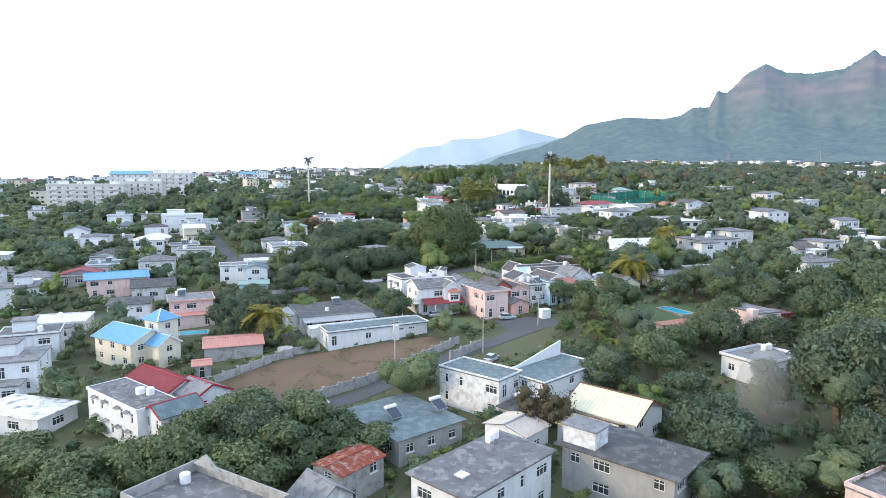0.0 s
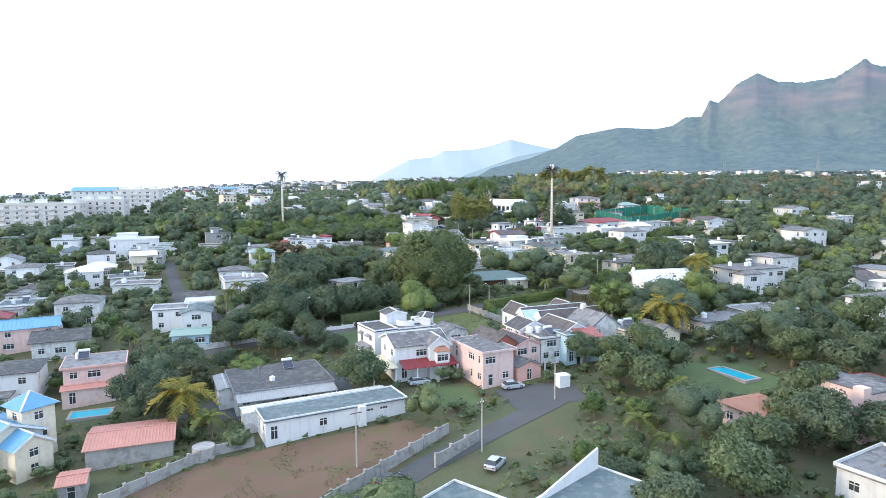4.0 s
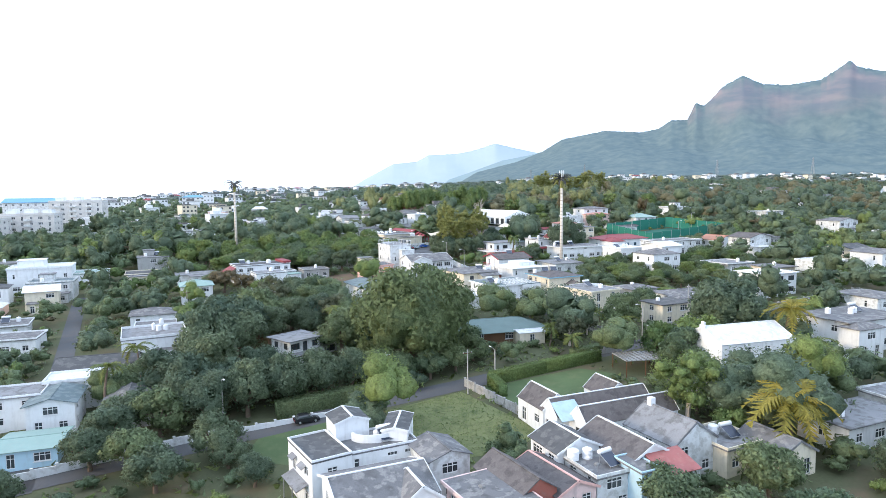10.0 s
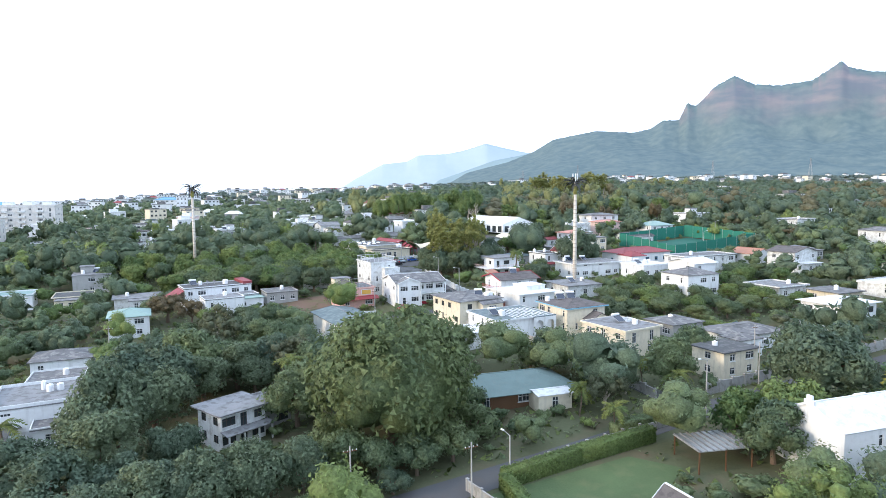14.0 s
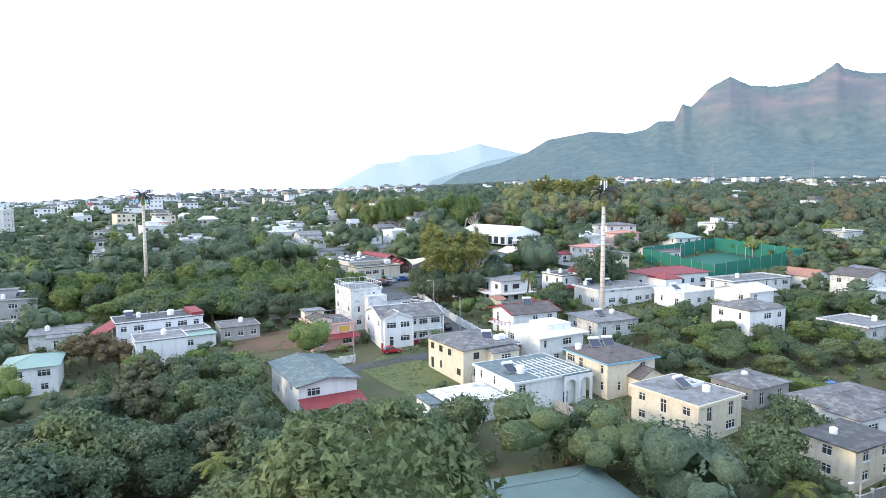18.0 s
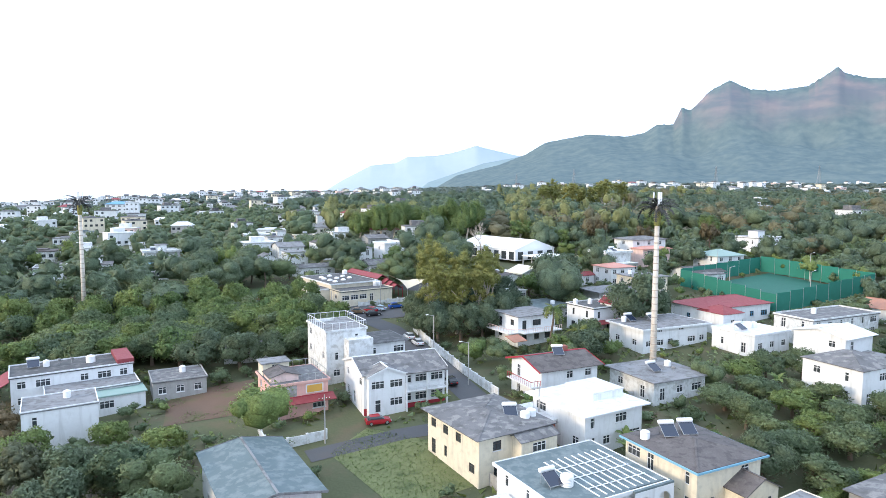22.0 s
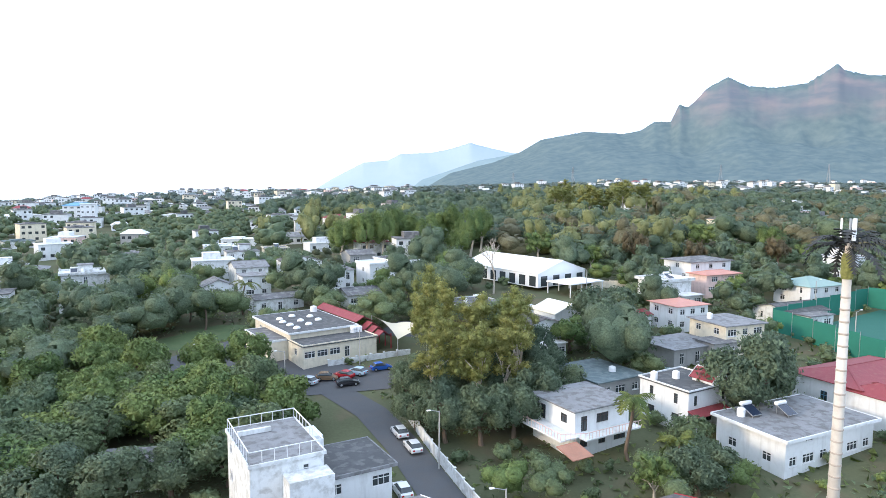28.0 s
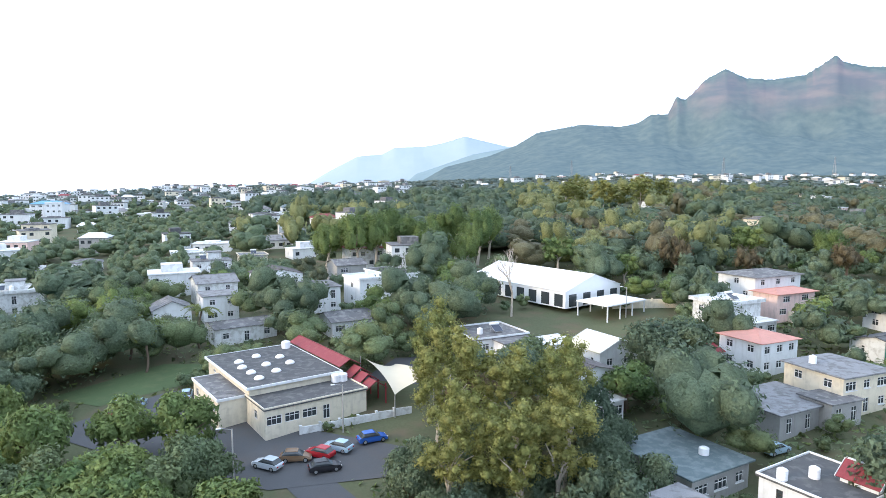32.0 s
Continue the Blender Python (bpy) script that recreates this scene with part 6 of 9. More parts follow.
h = house(-24.2, 221.7, 7.4, 6.6, 47, 5.4, "old white two-storey house with weathered flat roof and veranda", "white_old", "flat", "concrete_light", 2, over=0.8, wins={"f": ["wide tall wide", "wide tall std"], "l": ["std std", "std std"]}, frame="frame_dark")
wing(h, 6.6, 2.2, 6.2, 7.5, 3.4, "grey_wall", "flat", "concrete_light", 1, parapet=0.3, wins={"f": ["std wide"]}, frame="frame_dark")
part("veranda_roof", mesh_of("veranda_roof", *slope_slab([(-3.9, -5.1, 2.55), (4.2, -5.1, 2.55), (4.2, -3.2, 2.85), (-3.9, -3.2, 2.85)]), "concrete_light"), h, None, "weathered concrete veranda roof")
for x in (-3.4, -0.9, 1.6, 3.9):
    part("post", mesh_of("post", *box_data(x - 0.11, x + 0.11, -4.95, -4.73, -0.6, 2.6), "white_old"), h)
h = house(-57.5, 231, 13, 13, 24, 5.4, "white house with flat roofs and high parapet", "white", roofm="concrete_light", over=0.1, parapet=0.5, wins={"f": ["std - std", "strip - std"], "r": ["std -", "-"], "l": ["std", "std"]}, tanks=((1, 1), (2.5, 1), (0, 2.5, 0.4, 1.5)))
wing(h, 4, -8.5, 9, 5, 3.0, "white", roofm="concrete", wins={"f": ["std std"]}, parapet=0.2)
h = house(90, 213.5, 17, 11, 20, 6.2, "wide white two-storey house with grey sloped roofs", "white", "flat", "concrete", over=0.6, wins={"f": ["wide - std wide std", "wide std - std wide"], "l": ["std std", "std std"]}, tanks=((0, 0), (1.5, 0.4), (-4, 2)), heaters=((3, 1),))
wing(h, -6, -6.5, 7, 4, 5.4, "white", "hip", "concrete", 2, rise=0.9, wins={"f": ["tall tall", "wide"]})
house(104, 176, 14, 10, 20, 5.8, "white two-storey house with long grey roof", "white", roofm="concrete", over=0.6, heaters=((2, 1),))


# ---- second half: houses round the masts ----
h = house(-11.9, 272.5, 10, 17, 26, 5.4, "white two-storey house with grey-green sheet roof and red base", "white", "gable", "grey_blue_roof", 2, rise=0.9, over=0.6, ridge_along="y", trim="concrete_light", wins={"f": ["- -", "wide -"], "r": ["std - std", "std std -"], "l": ["std -", "- std"]})
part("porch_roof", mesh_of("porch_roof", *slope_slab([(-5.2, -12.2, 2.3), (5.4, -12.2, 2.3), (5.4, -8.45, 3.2), (-5.2, -8.45, 3.2)]), "red_roof"), h, None, "dark red porch roof")
for x in (-5, 0, 5.2):
    part("column", pm, h, pose(x, -12, -0.2))
h = house(17.3, 283.2, 11.5, 13, 27, 6.0, "cream two-storey house with shallow grey hipped roof", "cream", "hip", "concrete", 2, rise=0.9, over=0.8, wins={"l": ["tall slim - std", "std std std -"], "f": ["door wide", "std strip"], "r": ["std std", "std std"]}, frame="frame_dark")
wing(h, 2.5, -7.2, 6, 2.6, 5.2, "cream", "gable", "concrete", 2, rise=0.5, wins={"f": ["tall -", "wide"]})
water_tank(*(pose(17.3, 283.2, ground_z(17, 283) + 6.25, 0, 0, 27) @ Vector((3.4, -4.2, 0))), 0.7, 1.1)
water_tank(*(pose(17.3, 283.2, ground_z(17, 283) + 6.25, 0, 0, 27) @ Vector((4.8, -3.8, 0))), 0.7, 1.1)
solar_heater(*(pose(17.3, 283.2, ground_z(17, 283) + 6.2, 0, 0, 27) @ Vector((2.2, -2.5, 0))), 0)
h = house(26, 268, 14.5, 12.5, 24, 5.0, "white house with grey roof coating, pale ribs and arched porch", "white", "flat", "grey_blue_roof", over=0.4, rooftrim="white", wins={"f": ["std - - tall tall", "std - - - -"], "l": ["std std -", "slim slim -"], "r": ["std -", "std -"]}, tanks=((-3.5, -2.2, 0.75, 1.3),), heaters=((-5, -1.5),))
for i in range(9):
    part("roof_rib", mesh_of("roof_rib", *box_data(-2.2 + 1.05 * i, -2.05 + 1.05 * i, -6.0, 3.8, 5.22, 5.3), "white"), h)
for z in (-4.2, -1.5, 1.2):
    part("roof_rib", mesh_of("roof_rib", *box_data(-2.4, 6.4, z, z + 0.12, 5.3, 5.36), "white"), h)


def arch_wall(w, hgt, n, mat):
    """A screen wall with round-headed openings."""
    v, f, t = [], [], 0.25
    bay = w / n
    for i in range(n):
        x0, r, zc = -w / 2 + bay * (i + 0.5), bay * 0.34, hgt - bay * 0.34 - 0.7
        prof = [(x0 - r, -0.6)] + [(x0 - r * math.cos(a), zc + r * math.sin(a)) for a in np.linspace(0, math.pi, 11)] + [(x0 + r, -0.6)]
        for k in range(len(prof) - 1):
            (xa, za), (xb, zb) = prof[k], prof[k + 1]
            q = len(v)
            if k == 0:
                v += [(x0 - bay / 2, 0, -0.6), (xa, 0, -0.6), (xb, 0, zb), (x0 - bay / 2, 0, zb)]
                f.append((q, q + 1, q + 2, q + 3))
                q = len(v)
                v += [(x0 - bay / 2, 0, zb), (xb, 0, zb), (xb, 0, hgt), (x0 - bay / 2, 0, hgt)]
                f.append((q, q + 1, q + 2, q + 3))
            elif k == len(prof) - 2:
                v += [(xb, 0, -0.6), (x0 + bay / 2, 0, -0.6), (x0 + bay / 2, 0, hgt), (xa, 0, hgt), (xa, 0, za)]
                f.append((q, q + 1, q + 2, q + 3, q + 4))
            else:
                v += [(xa, 0, za), (xb, 0, zb), (xb, 0, hgt), (xa, 0, hgt)]
                f.append((q, q + 1, q + 2, q + 3))
            q = len(v)
            v += [(xa, 0, za), (xa, t, za), (xb, t, zb), (xb, 0, zb)]
            f.append((q, q + 1, q + 2, q + 3))
    return mesh_of("arcade", v, f, mat)


part("arcade", arch_wall(6, 5.0, 2, "white"), h, pose(5.0, -7.0, 0), "white arched porch screen")
add_box(h, "porch_slab", 2.0, 8.0, -7.0, -6.25, 5.0, 5.22, "grey_blue_roof")
h = house(41.2, 271.5, 10.5, 11.5, 22, 5.8, "pale two-storey house with brown-grey roof and blue trim", "cream", "hip", "brown_shingle", 2, rise=0.9, over=0.5, trim="brown_shingle", wins={"l": ["tall tall - slim", "wide tall - slim"], "f": ["slim std", "- std"], "r": ["std std", "std std"]}, heaters=(), frame="frame_white")
part("fascia", mesh_of("fascia", *join(box_data(-5.9, 5.9, -6.42, -6.3, 5.62, 5.86), box_data(-5.92, -5.8, -6.3, 6.3, 5.62, 5.86), box_data(5.8, 5.92, -6.3, 6.3, 5.62, 5.86)), "blue_trim"), h)
wing(h, 2.0, -7.0, 5.4, 3.2, 3.2, "cream", "gable", "brown_shingle", 1, rise=1.4, ridge_along="y", wins={"f": ["slim slim"]})
solar_heater(*(pose(41.2, 271.5, ground_z(41, 271) + 6.5, 0, 0, 22) @ Vector((1.0, 1.5, 0))), 0)
solar_heater(*(pose(41.2, 271.5, ground_z(41, 271) + 6.4, 0, 0, 22) @ Vector((-1.5, 2.2, 0))), 0)
water_tank(*(pose(41.2, 271.5, ground_z(41, 271) + 6.1, 0, 0, 22) @ Vector((-4.2, 3.5, 0))), 0.6, 1.1)
h = house(47, 253.3, 10, 12, 28, 5.4, "cream two-storey house with pale flat concrete roof", "cream", roofm="concrete_light", over=0.35, rooftrim="cream", wins={"l": ["std slim std", "std tall std"], "f": ["tall wide", "tall tall"], "r": ["std std", "std std"]}, tanks=((1.5, -2.5, 0.6, 1.0),), heaters=((0, 0.5),))
part("roof_light_kerb", mesh_of("roof_light_kerb", *join(box_data(1.6, 4.2, -0.2, 0.0, 5.6, 6.1), box_data(1.6, 4.2, 1.8, 2.0, 5.6, 6.1), box_data(1.6, 1.8, 0, 1.8, 5.6, 6.1), box_data(4.0, 4.2, 0, 1.8, 5.6, 6.1)), "white"), h)
h = house(33, 288.3, 11, 11.5, 26, 5.6, "white house with broad white flat roof terraces", "white", roofm="white_roof", over=0.9, wins={"f": ["tall std - wide", "slim - wide -"], "l": ["tall - std", "wide - -"], "r": ["std", "std"]})
wing(h, -4.5, 4.0, 9, 7, 3.2, "brick", roofm="white_roof", over=0.5, wins={"f": ["-"]})
wing(h, 2.4, 1.0, 6.0, 6.0, 1.0, "white", roofm="white_roof", z0=5.8, over=0.1)
h = house(32.3, 305.5, 11.5, 9.5, 21, 5.8, "white two-storey house with brown-grey gable roof and red trim", "white", "gable", "brown_shingle", 2, rise=1.3, over=0.8, ridge_along="x", trim="red_trim", wins={"f": ["std wide std", "- std std"], "l": ["tall std", "tall -"]}, frame="frame_white", heaters=())
add_box(h, "chimney", 2.0, 3.1, 0.3, 1.3, 6.2, 8.0, "brick")
add_box(h, "balcony", -7.8, -5.75, -4.7, 3.0, 2.9, 3.1, "white")
rail(h, [(-5.8, -4.6), (-7.7, -4.6), (-7.7, 2.9)], 3.1, mat="red_trim")
solar_heater(*(pose(32.3, 305.5, ground_z(32, 305) + 6.7, 0, 0, 21) @ Vector((0.5, -0.5, 0))), 0)
h = house(50.4, 304.2, 11.5, 11, 21, 3.4, "low house with stained pale flat roof", "white_old", roofm="concrete_light", storeys=1, over=0.7, wins={"f": ["tall std wide", ], "l": ["std tall"]}, tanks=((3.5, 1.0, 0.6, 1.0),), heaters=((-1.5, -1),), dishes=((1, -3),))
# two-storey white house with balconies
h = house(4.2, 307.2, 14.5, 11, 20.5, 6.2, "large white two-storey house with balconies and red base band", "white", "gable", "concrete", 2, rise=1.7, over=0.4, ridge_along="x", trim="white", wins={"f": ["- - wide wide wide", "- - wide wide wide"], "l": ["std door -", "std - std"], "r": ["std std", "std std"]}, frame="frame_white")
wing(h, -3.6, -5.0, 6.4, 3.2, 6.1, "white", "gable", "concrete", 2, rise=1.3, ridge_along="y", trim="white", wins={"f": ["door wide", "wide wide"], "l": ["std", "std"]}, frame="frame_white")
for x0, x1 in ((-0.4, 3.4), (3.4, 7.2)):
    add_box(h, "balcony", x0, x1, -7.0, -5.55, 2.9, 3.05, "white")
    rail(h, [(x0 + 0.1, -6.9), (x1 - 0.1, -6.9)], 3.05, step=0.35)
    add_box(h, "balcony_roof", x0, x1, -7.2, -5.3, 6.0, 6.2, "concrete")
for x in (-0.3, 3.4, 7.1):
    add_box(h, "pillar", x - 0.13, x + 0.13, -7.0, -6.74, -0.6, 6.0, "white")
add_box(h, "base_band", -7.3, 7.3, -5.56, -5.5, -0.6, 0.6, "red_trim")
h = house(-7.2, 321.5, 8, 11.5, 25, 9.6, "tall weathered white building with railed roof terrace", "white_old", roofm="concrete_light", storeys=3, over=0.2, rooftrim="white_old", wins={"f": ["std -", "slim slim", "- slim"], "l": ["- std -", "std - std", "std - -"], "r": ["std", "std std", "std -"]})
rail(h, [(-4, -5.6), (4, -5.6), (4, 5.6), (-4, 5.6), (-4, -5.6)], 9.85, 1.3, "white", 1.2)
add_box(h, "tank_kerb", -3.4, 0.4, 2.6, 3.0, 9.86, 10.4, "white_old")
add_box(h, "stair_tower", -0.6, 4.3, -8.4, -5.75, -0.6, 8.2, "white_old")
wing(h, 8.2, -1.5, 8.2, 8, 6.4, "white", roofm="dark_roof", storeys=2, over=0.5, rooftrim="concrete_light", wins={"f": ["tall - std", "std - wide"], "r": ["std", "std"]})
add_box(h, "stair_block", 4.2, 6.4, 1.6, 5.2, 6.6, 8.6, "white")
h = house(-13.2, 305.5, 9.5, 9.5, 25, 5.4, "pink two-storey house with brown roof and roof railings", "pink", roofm="concrete", over=0.3, rooftrim="pink", wins={"f": ["std - wide", "wide - std"], "l": ["tall std", "std std"], "r": ["std", "std"]})
part("porch_roof", mesh_of("porch_roof", *slope_slab([(-5.4, -6.6, 2.4), (5.6, -6.6, 2.4), (5.6, -4.75, 3.1), (-5.4, -4.75, 3.1)]), "red_roof"), h)
wing(h, -2.2, -1.2, 4.6, 4.5, 0.9, "pale_pink", "gable", "brown_shingle", z0=5.6, rise=0.7, ridge_along="y")
add_box(h, "window_surround", 0.9, 3.9, -4.86, -4.76, 3.5, 5.0, "white")
add_box(h, "roller_blind", 1.1, 3.7, -4.93, -4.86, 3.65, 4.85, "ochre")
add_box(h, "stone_facing", -4.74, -0.6, -4.84, -4.76, 2.9, 5.1, "block")
add_box(h, "red_band", -4.9, 5.1, -5.0, -4.78, 2.75, 3.25, "red_trim")
rail(h, [(0.3, -4.8), (4.9, -4.8), (4.9, 4.8), (0.3, 4.8)], 5.65, 1.2, "metal", 1.1)
wing(h, -2.4, 3.0, 4.5, 3.2, 2.0, "cream", roofm="concrete_light", z0=5.6, wins={"f": ["strip"]})
h = house(-55, 316.5, 19, 9, 30, 5.6, "long white two-storey house with red roof panels", "white", roofm="dark_roof", over=0.2, parapet=0.2, wins={"f": ["std - wide std wide -", "std wide - std wide std"], "r": ["std std", "std -"]}, tanks=((3, 0, 0.8, 1.3), (-4, 1)), dishes=((0, 1), (-2, 1)), heaters=((-6, 1),))
add_box(h, "red_panel", 6.9, 9.7, -4.7, 4.7, 5.9, 6.7, "red_roof")
part("red_slope", mesh_of("red_slope", *slope_slab([(-14, -5, 2.7), (-9.6, -5, 5.2), (-9.6, 4, 5.2), (-14, 4, 2.7)]), "red_roof"), h)
wing(h, 2.5, -7.5, 14, 6, 3.4, "white", roofm="concrete_light", storeys=1, wins={"f": ["std tall wide - std"], "r": ["std"]}, parapet=0.15)
wing(h, 6, -12.2, 8, 4.5, 2.9, "white", roofm="green_roof", storeys=1, wins={"f": ["wide -"]})
house(-27, 333.2, 9, 6, 4, 3.0, "low house with stained grey flat roof below trees", "white_old", roofm="concrete", storeys=1, over=0.3, wins={"f": ["std std -"], "r": ["std"]})
CLEAR.append([(-14, 346), (-8, 366), (8, 352), (6, 340), (-2, 336)])
house(-36, 316, 9, 8, 25, 3.0, "low grey outbuilding with stepped flat roof", "grey_wall", roofm="concrete", storeys=1, over=0.2, parapet=0.2, wins={"f": ["std std std"]}, tanks=((1, 1),))
h = house(14.5, 262, 9.5, 8, 24, 3.4, "low house with flaking white roof coating", "white_old", roofm="patchy_roof", storeys=1, over=0.4, wins={"f": ["std - std"], "l": ["std std"]})
wing(h, -5.5, 1.5, 3.4, 5, 3.0, "white", roofm="grey_blue_roof")
house(62, 262, 9, 8, 24, 3.0, "low grey house with roof boxes half hidden by hedge", "grey_wall", "hip", "concrete", 1, rise=0.7, over=0.5, tanks=((0, 1),))
h = house(72, 252, 14, 9, 20, 3.2, "wide white bungalow with grey hip roofs", "white", "hip", "concrete", 1, rise=1.0, over=0.7, wins={"f": ["wide std wide std"], "l": ["std std"]})
wing(h, -5, -4.5, 6, 5, 3.0, "white", "hip", "concrete", 1, rise=0.8, wins={"f": ["wide"]})
h = house(61, 237, 9, 7, 24, 4.8, "cream house with dark flat roof behind a street wall", "cream", roofm="dark_roof", over=0.4, wins={"f": ["std std", "std wide"], "l": ["std", "std"]}, tanks=((-1.5, 1, 0.5, 0.8),))
house(98, 259.5, 12, 9, 20, 6.0, "white two-storey house with brown balcony", "white", "hip", "white_roof", 2, rise=0.7, over=0.8, wins={"f": ["wide tall wide", "wide wide wide"], "l": ["std std", "std std"]}, frame="frame_dark")
# ---- school with round roof lights ----
h = house(-13, 389, 14.5, 20.5, 31, 4.6, "cream school building with dark flat roof and white fascia", "pale_yellow", roofm="dark_roof", storeys=1, over=0.5, rooftrim="white", wins={"f": ["- - wide - wide"], "l": ["strip strip strip"], "r": ["-"]}, name="school_building", cat="school", group="")
rl = mesh_of("roof_light", *lathe([(0.75, 0), (0.8, 0.1), (0.72, 0.3), (0.45, 0.5), (0.1, 0.58)], 16), "plastic_white", True)
for u, v in ((-4.6, -7.2), (-4.6, -3.6), (-4.8, 0), (-4.2, 3.4), (-1.0, -5), (-1.0, -0.6), (2.6, -1.8), (2.6, 2.6), (-0.6, 5.2)):
    part("roof_light", rl, h, pose(u, v, 4.82), "white domed roof light")
wing(h, 0.6, -13.2, 16, 7.5, 3.2, "pale_yellow", roofm="dark_roof", over=0.2, parapet=0.2, wins={"f": ["wide wide wide tall - -"], "r": ["std"], "l": ["std"]})
wing(h, -9.2, -2.5, 4.5, 13, 3.2, "pale_yellow", roofm="concrete", over=0.2, rooftrim="white", wins={"l": ["std - std"], "f": ["-"]})
part("red_walkway_roof", mesh_of("red_walkway_roof", *join(slope_slab([(7.9, -9.5, 5.0), (9.8, -9.5, 6.0), (9.8, 11, 6.0), (7.9, 11, 5.0)]), slope_slab([(9.8, -9.5, 6.0), (11.8, -9.5, 4.9), (11.8, 11, 4.9), (9.8, 11, 6.0)]), box_data(9.7, 9.9, -9.6, 11, 6.0, 6.16)), "red_roof"), h, None, "red gabled walkway roof")
for k, v in enumerate((-10.6, -13.0, -15.4)):
    ds = join(slope_slab([(8.6, v - 1.2, 3.6 - 0.5 * k), (10.6, v - 1.2, 5.0 - 0.5 * k), (10.6, v + 1.2, 5.0 - 0.5 * k), (8.6, v + 1.2, 3.6 - 0.5 * k)]), slope_slab([(10.6, v - 1.2, 5.0 - 0.5 * k), (12.6, v - 1.2, 3.6 - 0.5 * k), (12.6, v + 1.2, 3.6 - 0.5 * k), (10.6, v + 1.2, 5.0 - 0.5 * k)]))
    part("stair_roof", mesh_of("stair_roof", *ds, "red_roof"), h)
for y in (-16.4, -14, -11.6, -9.3):
    for x in (8.8, 12.4):
        part("post", mesh_of("post", *box_data(x - 0.08, x + 0.08, y - 0.08, y + 0.08, -0.5, 3.4), "red_trim"), h)
water_tank(*(pose(-13, 389, ground_z(-13, 389) + 3.4, 0, 0, 31) @ Vector((6.3, -11.2, 0))), 0.7, 1.3)
water_tank(*(pose(-13, 389, ground_z(-13, 389) + 3.4, 0, 0, 31) @ Vector((7.5, -11.4, 0))), 0.7, 1.3)
water_tank(*(pose(-13, 389, ground_z(-13, 389) + 4.82, 0, 0, 31) @ Vector((6.0, 8.2, 0))), 0.8, 1.3)


def sail(cx, cy, yaw):
    """A cream shade sail: a saddle-shaped sheet on posts."""
    o = thing("shade_sail", cx, cy, ground_z(cx, cy), yaw, "cream fabric shade sail with scalloped edge over a yard", "shade sail")
    n, v = 14, []
    for j in range(n + 1):
        for i in range(n + 1):
            u, w = i / n * 2 - 1, j / n * 2 - 1
            pinch = 1 - 0.22 * (1 - u * u) * abs(w)
            v.append((u * 3.2 * (1 - 0.15 * (1 - w * w)), w * 7.5 * pinch, 4.2 + 1.1 * u * w * -1 + 0.5 * (u * u - w * w)))
    f = [(j * (n + 1) + i, j * (n + 1) + i + 1, (j + 1) * (n + 1) + i + 1, (j + 1) * (n + 1) + i) for j in range(n) for i in range(n)]
    part("fabric", mesh_of("fabric", v, f, "sail", True), o)
    for u, w in ((-1, -1), (1, -1), (1, 1), (-1, 1)):
        z = 4.2 - 1.1 * u * w
        part("post", mesh_of("post", *tube(0.09, 0.09, -0.4, z, 8), "metal"), o, pose(u * 3.2, w * 7.5, 0))


sail(7.6, 383.5, 22)
p = pose(-13, 389, 0, 0, 0, 31) @ Vector((10.2, -3, 0))
claim(p.x, p.y, 7, 30, 31)
CLEAR.append([(1, 368), (13, 368), (14, 394), (4, 394)])


def marquee(cx, cy, a, b, yaw):
    o = thing("marquee", cx, cy, ground_z(cx, cy), yaw, "large white fabric marquee with clear side walls", "marquee")
    claim(cx, cy, a + 4, b + 4, yaw)
    gable_roof(o, a, b, 4.0, 3.2, 0.2, "tarp", "tarp", "y")
    for k, (x0, x1, y0, y1) in enumerate(((-a / 2, -a / 2 + 0.1, -b / 2, b / 2), (a / 2 - 0.1, a / 2, -b / 2, b / 2), (-a / 2 + 0.1, a / 2 - 0.1, b / 2 - 0.1, b / 2), (-a / 2 + 0.1, a / 2 - 0.1, -b / 2, -b / 2 + 0.1))):
        part("side_wall", mesh_of("side_wall", *box_data(x0, x1, y0, y1, 0, 4.0), "tarp"), o)
    n = int(b / 4)
    w = mesh_of("clear_panel", *box_data(-0.03, 0.03, -1.3, 1.3, 0.3, 3.2), "glass")
    for i in range(n):
        y = -b / 2 + b * (i + 0.5) / n
        part("clear_panel", w, o, pose(-a / 2 - 0.01, y, 0))
    for i in range(4):
        part("clear_panel", w, o, pose(-a / 2 + a * (i + 0.5) / 4, -b / 2 - 0.01, 0, 0, 0, 90))


marquee(47, 445, 20, 34, 32)
# low flat canopy before the marquee
o = thing("entrance_canopy", 58, 424, ground_z(58, 424), 32, "low white flat canopy on posts before the marquee", "canopy")
part("roof", mesh_of("roof", *box_data(-7, 7, -4.5, 4.5, 3.0, 3.3), "tarp"), o)
for u in (-6.6, -2.2, 2.2, 6.6):
    for w in (-4.2, 4.2):
        part("post", mesh_of("post", *box_data(u - 0.12, u + 0.12, w - 0.12, w + 0.12, -0.5, 3.0), "white"), o)
CLEAR.append([(20, 418), (38, 404), (70, 410), (72, 424), (40, 432)])
h = house(33.4, 337.2, 10, 9, 25, 6.2, "white two-storey house with stained roof and railed balcony", "white", roofm="concrete_light", over=0.5, wins={"f": ["std std wide", "tall wide -"], "l": ["std -", "tall std"], "r": ["std", "std"]}, frame="frame_dark")
add_box(h, "balcony", -8.2, -5.0, -5.4, 3.5, 2.9, 3.1, "white")
add_box(h, "balcony", -5.0, 5.3, -6.8, -4.5, 2.9, 3.1, "white")
rail(h, [(-5.0, 3.4), (-8.1, 3.4), (-8.1, -5.3), (-5, -6.7), (5.2, -6.7)], 3.1, mat="pale_pink")
